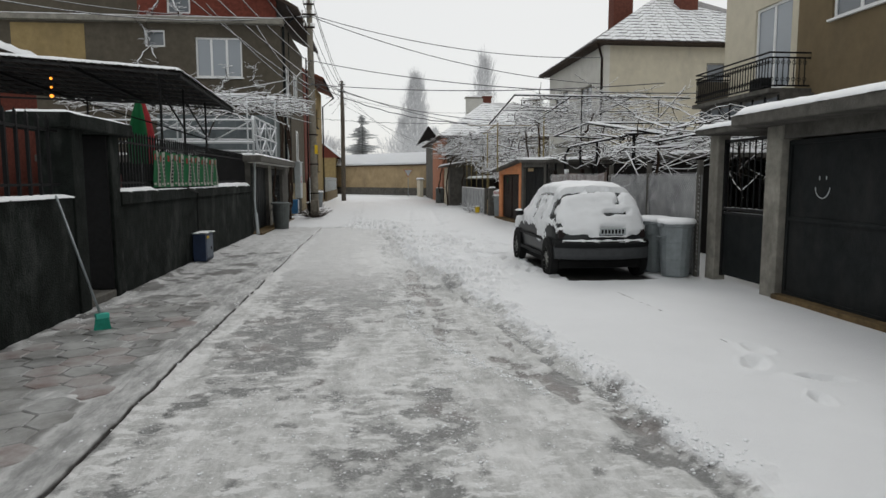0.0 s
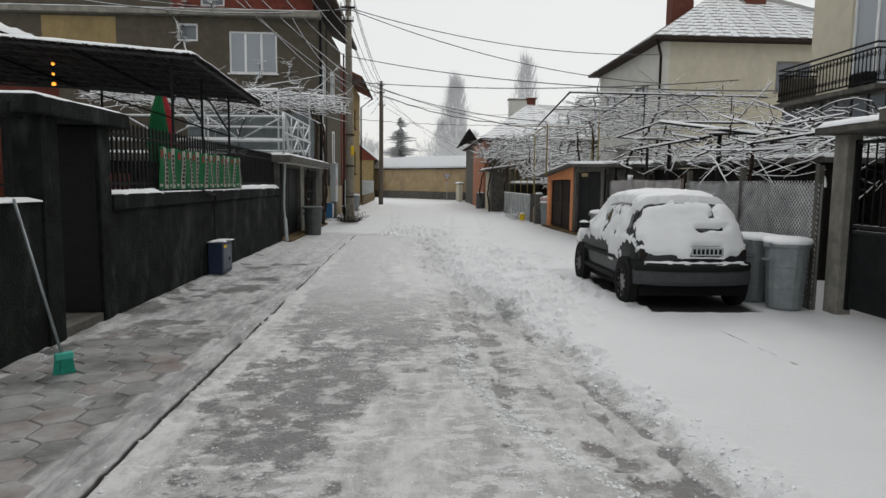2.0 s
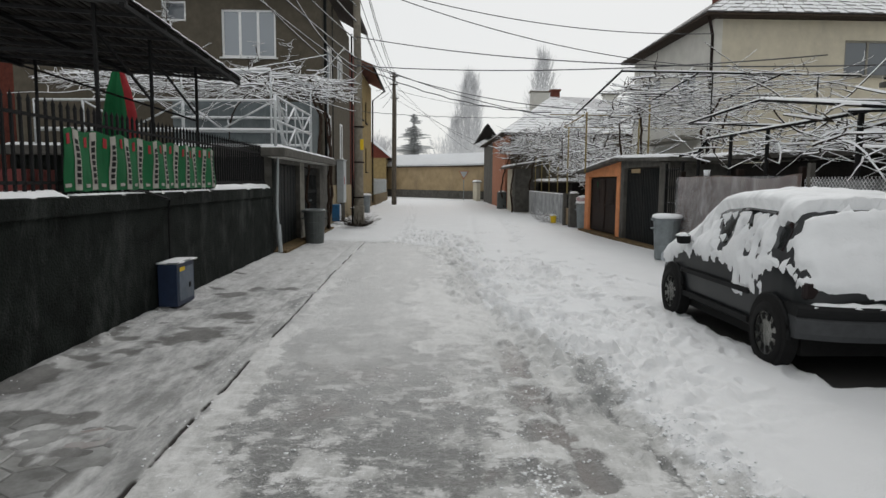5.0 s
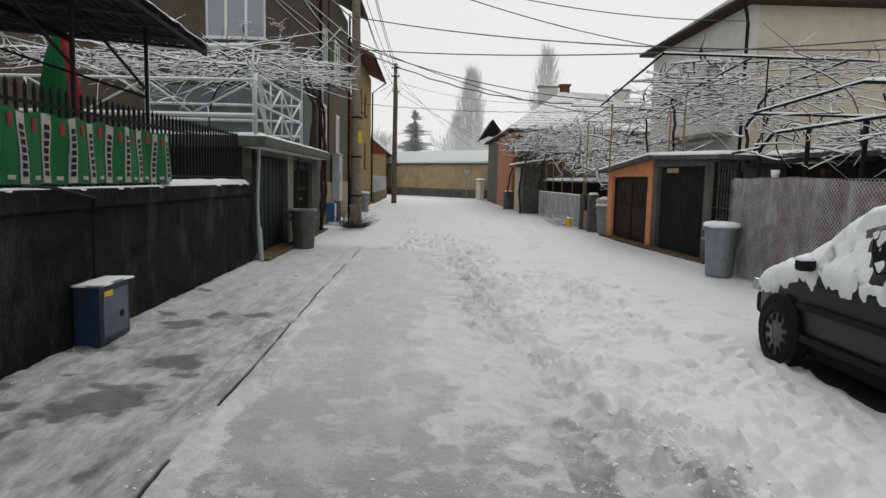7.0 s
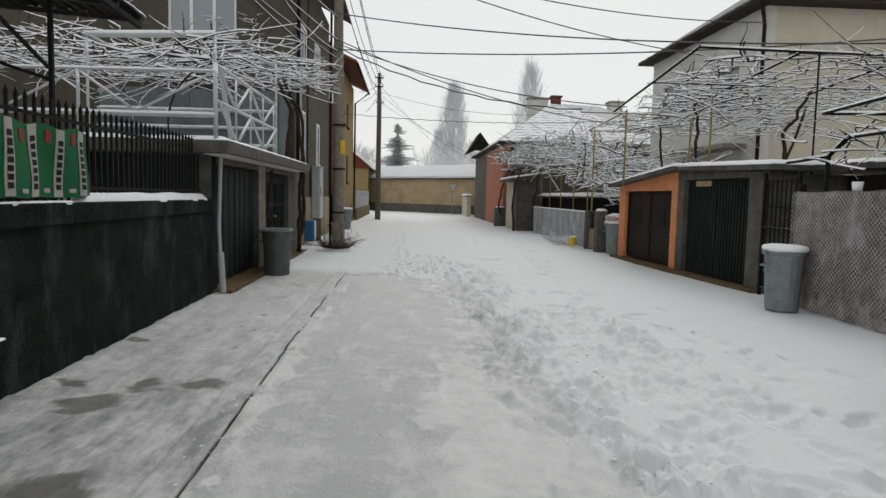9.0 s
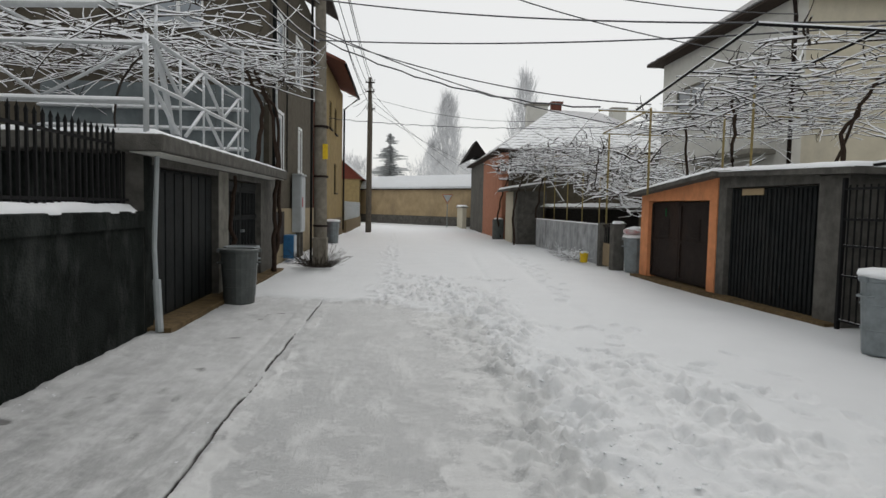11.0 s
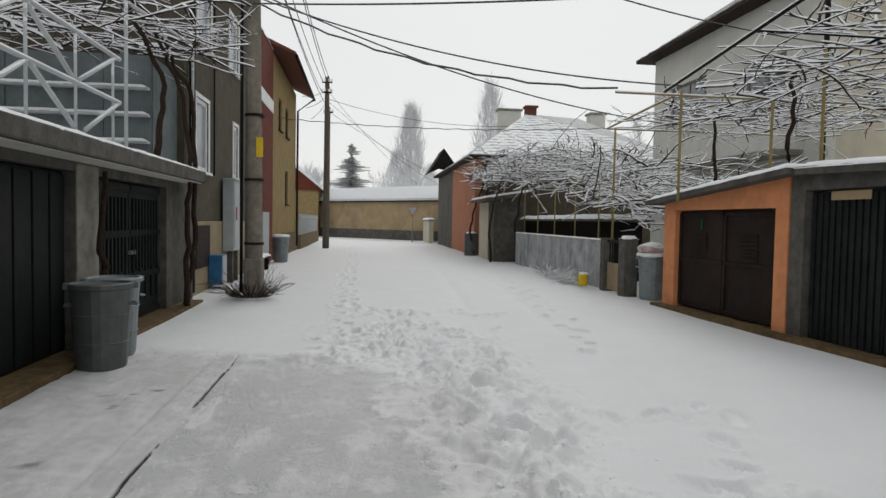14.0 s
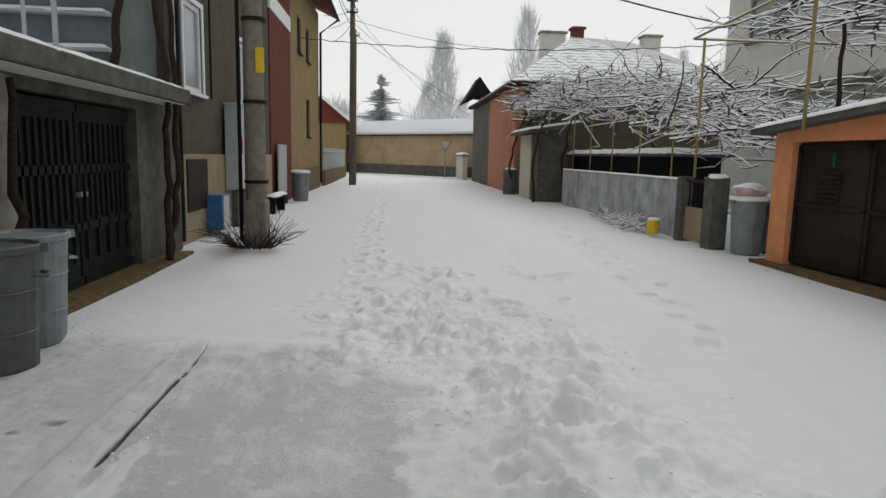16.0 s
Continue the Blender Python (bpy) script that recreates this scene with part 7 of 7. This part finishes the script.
for r0, r1 in zip(rows, rows[1:]):
    for k in range(24):
        fc = bm.faces.new((r0[k], r0[(k + 1) % 24], r1[(k + 1) % 24], r1[k]))
        fc.material_index = (1, 0, 0, 0, 0, 0, 0, 0, 0, 0, 0, 2)[k // 2]
bmesh.ops.recalc_face_normals(bm, faces=bm.faces)
part("canopy", bm, [GREEN_CLOTH, WHITE_CLOTH, RED_CLOTH], ps, smooth=True)
RED_PLASTIC = material("red_plastic", (0.13, 0.02, 0.016), 0.45, 0.1, 6, 0.05, 60)


def crate():
    k = thing("plastic_crate", "red plastic bottle crate, stacked in the yard", "crate", (0, 0, 0), "stacked crates")
    part("body", boxed(-.2, -.15, 0, .2, .15, .03), RED_PLASTIC, k)
    for x_ in (-.2, .18):
        part("side", boxed(x_, -.15, .03, x_ + .02, .15, .28), RED_PLASTIC, k)
    for y_ in (-.15, .13):
        part("side", boxed(-.18, y_, .03, .18, y_ + .02, .28), RED_PLASTIC, k)
    return k


cr = crate()
cr.matrix_basis = pose(-5.2, 13.0, 0)
for i_ in range(2):
    for j_ in range(6):
        if i_ or j_:
            copy_thing(cr, pose(-5.2 - .03 * (j_ % 2), 13.0 + .36 * i_, .285 * j_, 0, 0, 90))
rc = thing("red_curtain", "dark red cloth hanging behind the fence", "curtain", (-4.4, 7, 1.2))
for y0_, y1_ in ((5.2, 5.75), (5.9, 6.35), (6.5, 6.95)):
    bm = B()
    n = 14
    c_ = [[bm.verts.new((-4.3 + .03 * math.sin(k * 1.7), y0_ + (y1_ - y0_) * k / n, z)) for z in (1.0, 1.8, 2.6)] for k in range(n + 1)]
    for p_, q_ in zip(c_, c_[1:]):
        for k in range(2):
            bm.faces.new((p_[k], q_[k], q_[k + 1], p_[k + 1]))
    bmesh.ops.solidify(bm, geom=bm.faces[:], thickness=.008)
    part("fold", bm, material("dark_red_cloth", (0.11, 0.015, 0.015), 0.9, 0.25, 6, 0.2, 70), rc, smooth=True)
part("post", boxed(-4.15, 7.05, 0, -4.07, 7.13, 2.7), GREY_BOX, rc)
ks = thing("kiosk", "small red-brown kiosk with a snow-covered roof", "kiosk", (-11, 18, 0))
part("wall", boxed(-14, 17.6, 0, -10.2, 21, 4.9), RED_BRICK, ks)
part("roof", boxed(-14.2, 17.3, 4.9, -9.8, 21.3, 5.05), EAVE_WOOD, ks)
part("snow", drift(-14.2, 17.3, -9.75, 21.3, 5.045, .25, .2, 95), SNOW, ks, smooth=True)
yw = thing("yard_wall", "plain grey wall at the back of the yard", "wall", (-12, 12, 0))
part("wall", boxed(-12.3, -4, 0, -12, 17.6, 3.2), CONCRETE, yw)

# ---- road sign, far fences ----
ys_ = thing("road_sign", "triangular give-way sign on a thin post", "sign", (2.95, 60, 0))
part("post", tube(B(), [(2.95, 60, 0), (2.95, 60, 2.4)], .035, 8), ZINC, ys_, smooth=True)
for r_, d_, m_ in ((.5, 0, TERRACOTTA), (.38, -.012, GREY_BOX)):
    bm = B()
    t_ = [(2.95 + r_ * math.cos(a) , 59.94 + d_ - q, 2.25 + r_ * math.sin(a)) for q in (0, .01) for a in (radians(-90), radians(30), radians(150))]
    v = [bm.verts.new(p) for p in t_]
    for q in ((0, 1, 2), (5, 4, 3), (0, 3, 4, 1), (1, 4, 5, 2), (2, 5, 3, 0)):
        bm.faces.new([v[i] for i in q])
    bmesh.ops.recalc_face_normals(bm, faces=bm.faces)
    part("plate", bm, m_, ys_)
wf = thing("picket_fence", "pale picket fence on a low wall by the yellow house", "fence", (-3.6, 53, 0))
part("base", boxed(-3.75, 47, -.05, -3.55, 60, .7), SAND_RENDER, wf)
for k in range(40):
    part("picket", boxed(-3.68, 47.1 + .32 * k, .7, -3.62, 47.22 + .32 * k, 1.75), GREY_BOX, wf)
part("rail", boxed(-3.7, 47, 1.55, -3.6, 60, 1.62), GREY_BOX, wf)
lw = thing("white_wall", "short white rendered wall capped with snow", "wall", (4.2, 60, 0))
part("wall", boxed(3.9, 57.8, -.05, 4.2, 62.0, 1.5), CREAM_RENDER, lw)
part("coping", boxed(3.8, 57.7, 1.5, 4.3, 62.1, 1.6), PALE_CONCRETE, lw)
part("snow", drift(3.8, 57.7, 4.3, 62.1, 1.598, .12, .12, 97), SNOW, lw, smooth=True)
bd = thing("barrel", "dark barrel standing by the terracotta house", "barrel", (4.25, 42.6, 0))
part("body", tube(B(), [(4.2, 42.7, 0), (4.2, 42.7, .5), (4.2, 42.7, 1.0)], .28, 16, .28), DARK_BIN, bd, smooth=False)
part("snow", drift(3.98, 42.48, 4.42, 42.92, .998, .07, .08, 98), SNOW, bd, smooth=True)
# brick house beyond the crossing
gh = thing("brick_house", "small brick house with a snowy gable roof", "house", (-6, 74, 0))
part("wall", boxed(-12, 70, 0, -4.3, 76, 3.9), OCHRE_RENDER, gh)
bm = B()
v = [bm.verts.new(q) for q in ((-12.4, 69.9, 3.9), (-3.9, 69.9, 3.9), (-8.2, 69.9, 7.4), (-12.4, 76, 3.9), (-3.9, 76, 3.9), (-8.2, 76, 7.4))]
for q in ((0, 1, 2), (5, 4, 3), (0, 3, 4, 1)):
    bm.faces.new([v[i] for i in q])
part("gable", bm, RED_BRICK, gh)
for s in (0, 1):
    bm = B()
    p = [(-8.2, 69.5, 7.5), (-3.6, 69.5, 3.75), (-3.6, 76.4, 3.75), (-8.2, 76.4, 7.5)] if s else [(-8.2, 69.5, 7.5), (-12.8, 69.5, 3.75), (-12.8, 76.4, 3.75), (-8.2, 76.4, 7.5)]
    lo = [bm.verts.new(q) for q in p]
    hi = [bm.verts.new((q[0], q[1], q[2] + .18)) for q in p]
    bm.faces.new(lo), bm.faces.new(hi)
    for i in range(4):
        bm.faces.new((lo[i], lo[(i + 1) % 4], hi[(i + 1) % 4], hi[i]))
    bmesh.ops.recalc_face_normals(bm, faces=bm.faces)
    part("roof_snow", bm, SNOW, gh)

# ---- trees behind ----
# Distance haze over real frost, put into these pale greys; undersides painted shaded.
FROST = material("hazy_frosted_twigs", (0.70, 0.705, 0.71), 0.9, 0.15, 2, 0, 60)
FROST_DARK = material("hazy_frost_shaded", (0.60, 0.605, 0.615), 0.9, 0.15, 2, 0, 60)
# needles paled by the same painted haze
NEEDLE = material("hazed_conifer_needles", (0.36, 0.375, 0.37), 0.9, 0.3, 3, 0, 60)


def poplar(x, y, h, w, seed, n=900, thick=.05):
    t = thing("poplar_tree", "tall bare poplar white with hoar frost", "tree", (x, y, 0), "frosted poplars")
    rr = random.Random(seed)
    part("trunk", tube(B(), [(x, y, 0), (x, y, h * .5), (x + .3, y, h * .97)], h * .016, 8, .05), FROST_DARK, t, smooth=True)
    lines = []
    for k in range(n):
        u = rr.uniform(.08, .98)
        prof = w * (math.sin(math.pi * min(1, u * .85 + .12)) ** .7) * (1 - .25 * u)
        a = rr.uniform(0, 6.283)
        r = prof * math.sqrt(rr.random()) * .8 * (1 + .35 * math.sin(a * 3 + u * 9))
        p = (x + r * math.cos(a), y + r * math.sin(a), h * u)
        lines.append((cane(rr, p, (.35 * math.cos(a), .35 * math.sin(a), 1.3), rr.uniform(.05, .13) * h, .16, 0, h * .018), thick, thick * .3))
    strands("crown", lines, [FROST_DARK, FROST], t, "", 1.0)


def frosty_tree(x, y, h, w, seed, n=420, thick=.045):
    t = thing("bare_tree", "spreading bare tree white with hoar frost", "tree", (x, y, 0), "frosted trees")
    rr = random.Random(seed)
    part("trunk", tube(B(), [(x, y, 0), (x + .1, y, h * .3), (x, y, h * .6)], h * .022, 8, .06), FROST_DARK, t, smooth=True)
    lines = []
    for k in range(n):
        a = rr.uniform(0, 6.283)
        e = rr.uniform(.1, 1.45)
        r0 = rr.random() ** .6
        c0 = Vector((x, y, h * .35)) + Vector((math.cos(a) * math.cos(e) * w * r0, math.sin(a) * math.cos(e) * w * r0, math.sin(e) * h * .6 * r0))
        lines.append((cane(rr, c0, (math.cos(a) * math.cos(e), math.sin(a) * math.cos(e), math.sin(e) + .2), rr.uniform(.1, .22) * h, .4, 0, h * .03), thick, thick * .3))
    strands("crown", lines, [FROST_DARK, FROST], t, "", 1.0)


poplar(9.2, 150, 25.0, 4.4, 41, 2300, .06)
poplar(6.2, 152, 15.5, 3.6, 42, 1000, .055)
poplar(13.4, 148, 13, 3.0, 43, 700, .055)
poplar(19.8, 118, 23.5, 3.4, 44, 1500, .05)
poplar(42, 112, 17.5, 2.2, 45, 420, .05)
poplar(48, 110, 18.5, 2.6, 46, 420, .05)
poplar(36, 118, 15, 2.2, 47, 350, .05)
for i_, (x_, y_, h_, w_) in enumerate(((-12, 92, 9, 4), (-8, 96, 8, 4), (-5.8, 84, 7, 3), (3, 112, 9, 5), (7.5, 118, 10, 5), (12, 116, 9, 5), (16, 120, 8.5, 5), (-18, 90, 10, 5), (22, 110, 9, 5))):
    frosty_tree(x_, y_, h_, w_, 60 + i_)


def conifer(x, y, h, w, seed):
    t = thing("fir_tree", "dark fir tree with snow on its boughs", "tree", (x, y, 0))
    rr = random.Random(seed)
    part("trunk", tube(B(), [(x, y, 0), (x, y, h)], .16, 8, .03), BARK, t, smooth=True)
    lines = []
    for k in range(900):
        u = rr.uniform(.12, 1) ** .8
        a = rr.uniform(0, 6.283)
        tier = .62 + .38 * math.sin(u * 34 + 1.3 * math.sin(a * 2 + seed))
        L = (w * (1 - u) ** .8 * rr.uniform(.3, 1.2) + .2) * tier * (1 + .35 * math.sin(a * 3 + u * 9))
        p0 = Vector((x, y, h * u))
        d = Vector((math.cos(a), math.sin(a), -.22))
        pts = [p0 + d * L * q / 4 + Vector((0, 0, .12 * L * (q / 4) ** 2)) for q in range(5)]
        lines.append((pts, .13, .06))
    strands("crown", lines, [NEEDLE, FROST_DARK], t, "", .5)


conifer(-2.0, 95, 10.8, 5.0, 71)

# ---- climbing plant on the brown house ----
cl = thing("climbing_plant", "bare climbing plant with snow on the house front", "vine", (-9, 26.9, 2.4))
rr = random.Random(77)
lines = []
for x0, z0, dx, n_ in ((-7.9, 4.4, -.25, 20), (-9.2, 5.2, .1, 18), (-8.6, 7.9, .25, 12), (-7.6, 7.9, -.2, 12), (-6.6, 4.6, .3, 8), (-5.0, 4.5, .2, 9)):
    p = Vector((x0, 26.85, z0))
    pts = [p.copy()]
    for k in range(n_):
        p = p + Vector((dx * .3 + rr.gauss(0, .12), rr.gauss(0, .01), .17))
        p.y = min(26.93, max(26.7, p.y)) if p.z < 7.6 else 26.62
        pts.append(p.copy())
    lines.append((pts, .035, .018))
    for k in range(9):
        q = pts[rr.randrange(len(pts))]
        tw = [q + Vector((j * rr.choice((-1, 1)) * .07 + rr.gauss(0, .05), -.02, j * .05 + rr.gauss(0, .03))) for j in range(5)]
        lines.append((tw, .015, .006))
strands("stem_network", lines, [BARK, SNOW], cl)

# ---- loose crumbs of snow ----
def crumbs():
    rr = random.Random(91)
    t = (1 + 5 ** .5) / 2
    base = [Vector(q).normalized() for q in ((-1, t, 0), (1, t, 0), (-1, -t, 0), (1, -t, 0), (0, -1, t), (0, 1, t), (0, -1, -t), (0, 1, -t), (t, 0, -1), (t, 0, 1), (-t, 0, -1), (-t, 0, 1))]
    tri = ((0, 11, 5), (0, 5, 1), (0, 1, 7), (0, 7, 10), (0, 10, 11), (1, 5, 9), (5, 11, 4), (11, 10, 2), (10, 7, 6), (7, 1, 8), (3, 9, 4), (3, 4, 2), (3, 2, 6), (3, 6, 8), (3, 8, 9), (4, 9, 5), (2, 4, 11), (6, 2, 10), (8, 6, 7), (9, 8, 1))
    vs, fs = [], []

    def lump(x, y, r):
        o = len(vs)
        z = ground_at(x, y)
        rot = Euler((rr.uniform(0, 6), rr.uniform(0, 6), rr.uniform(0, 6))).to_matrix()
        for b_ in base:
            q = rot @ b_
            q = Vector((q.x * r, q.y * r, q.z * r * .5)) * rr.uniform(.5, 1.4)
            vs.append((x + q.x, y + q.y, z + r * .1 + q.z))
        fs.extend((o + a, o + b, o + c) for a, b, c in tri)

    for k in range(1700):
        y = rr.uniform(3.2, 11.5)
        lump(float(snow_edge(np.array(y))) + rr.gauss(.03, .10), y, rr.uniform(.004, .012) * (2.0 if rr.random() < .12 else 1))
    for k in range(520):
        y = rr.uniform(4.6, 8.6)
        lump(float(groove_x(np.array(y))) - .04 + rr.gauss(0, .045), y, rr.uniform(.005, .017))
    for k in range(900):
        y = rr.uniform(9.5, 20)
        lump(.95 - .05 * max(0, y - 11) + rr.gauss(0, .28), y, rr.uniform(.005, .014) * (1.8 if rr.random() < .1 else 1))
    for k in range(500):
        lump(rr.gauss(.2, .6), rr.uniform(20.5, 24), rr.uniform(.005, .014))
    for k in range(2600):
        lump(rr.uniform(-1.6, 1.6), rr.uniform(3, 10.5), rr.uniform(.003, .009) * (2 if rr.random() < .06 else 1))
    for k in range(520):
        y = rr.uniform(3.2, 10.5)
        lump(.55 + .12 * math.sin(y * 1.3) + rr.gauss(0, .16), y, rr.uniform(.004, .013))
    for k in range(260):
        lump(-3.5 + abs(rr.gauss(0, .07)), rr.uniform(5, 19), rr.uniform(.004, .012))
    for k in range(200):
        y = rr.uniform(3, 21)
        lump(float(kerb_x(np.array(y))) + rr.gauss(-.02, .06), y, rr.uniform(.004, .014))
    for k in range(90):
        lump(rr.uniform(-3.3, -2.6), rr.uniform(21.6, 23.6), rr.uniform(.004, .012))
    me_c = bpy.data.meshes.new("snow_crumbs")
    me_c.from_pydata(vs, [], fs)
    me_c.materials.append(SNOW)
    me_c.polygons.foreach_set("use_smooth", [True] * len(fs))
    tagged(new("snow_crumbs", me_c), "loose crumbs of shovelled snow on the street", "snow", "", "stuff")


crumbs()


# ---- paving stones of the pavement ----
def stone_material():
    m = bpy.data.materials.new("paving_stone")
    m.use_nodes = True
    n, l = m.node_tree.nodes, m.node_tree.links
    b = n["Principled BSDF"]
    b.inputs["Roughness"].default_value = 0.45
    info = n.new("ShaderNodeObjectInfo")
    ramp = n.new("ShaderNodeValToRGB")
    ramp.color_ramp.interpolation = "CONSTANT"
    ramp.color_ramp.elements[0].color = (0.085, 0.084, 0.08, 1)
    ramp.color_ramp.elements[1].position = 0.72
    ramp.color_ramp.elements[1].color = (0.13, 0.078, 0.068, 1)
    e = ramp.color_ramp.elements.new(0.4)
    e.color = (0.12, 0.118, 0.11, 1)
    l.new(info.outputs["Random"], ramp.inputs[0])
    geo = n.new("ShaderNodeNewGeometry")
    a = n.new("ShaderNodeTexNoise")
    a.inputs["Scale"].default_value = 2.2
    a.inputs["Detail"].default_value = 10
    a.inputs["Roughness"].default_value = 0.72
    l.new(geo.outputs["Position"], a.inputs["Vector"])
    add = n.new("ShaderNodeMath")
    add.operation = "MULTIPLY_ADD"
    add.inputs[1].default_value = 0.04
    l.new(info.outputs["Random"], add.inputs[0])
    l.new(a.outputs["Fac"], add.inputs[2])
    r = n.new("ShaderNodeMapRange")
    r.inputs[1].default_value, r.inputs[2].default_value, r.inputs[3].default_value, r.inputs[4].default_value = 0.38, 0.66, 0.10, 0.85
    l.new(add.outputs[0], r.inputs[0])
    x = n.new("ShaderNodeMix")
    x.data_type = "RGBA"
    l.new(r.outputs[0], x.inputs[0])
    l.new(ramp.outputs[0], x.inputs[6])
    x.inputs[7].default_value = (0.40, 0.405, 0.40, 1)
    l.new(x.outputs[2], b.inputs["Base Color"])
    bp = n.new("ShaderNodeBump")
    bp.inputs["Strength"].default_value = 0.5
    bp.inputs["Distance"].default_value = 0.01
    l.new(a.outputs["Fac"], bp.inputs["Height"])
    l.new(bp.outputs[0], b.inputs["Normal"])
    return m


def stones():
    p = thing("pavement", "hexagonal paving stones under a film of snow", "pavement", (-2.8, 7, 0), "", "structure")
    bm = B()
    ring = [(.15, -.10), (.15, .10), (0, .19), (-.15, .10), (-.15, -.10), (0, -.19)]
    lo = [bm.verts.new((x * .97, y * .97, -.03)) for x, y in ring]
    mi_ = [bm.verts.new((x * .97, y * .97, .004)) for x, y in ring]
    hi = [bm.verts.new((x * .93, y * .93, .012)) for x, y in ring]
    bm.faces.new(hi)
    for k in range(6):
        bm.faces.new((lo[k], lo[(k + 1) % 6], mi_[(k + 1) % 6], mi_[k]))
        bm.faces.new((mi_[k], mi_[(k + 1) % 6], hi[(k + 1) % 6], hi[k]))
    me_p = mesh_of("paving_stone", bm, stone_material())
    rr = random.Random(17)
    for r_ in range(21):
        for c_ in range(5):
            x = -3.42 + .305 * c_ + (.1525 if r_ % 2 else 0)
            y = 3.3 + .292 * r_
            if x > -2.12 or y > 9.2:
                continue
            ob = new("paving_stone", me_p)
            ob.parent = p
            ob.matrix_parent_inverse = Matrix.Translation(p.location).inverted()
            ob.location = (x, y, (-.031 if y < 8.5 else -.036) + rr.uniform(-.003, .003))
            ob.rotation_euler = (rr.gauss(0, .012), rr.gauss(0, .012), rr.gauss(0, .02))


stones()
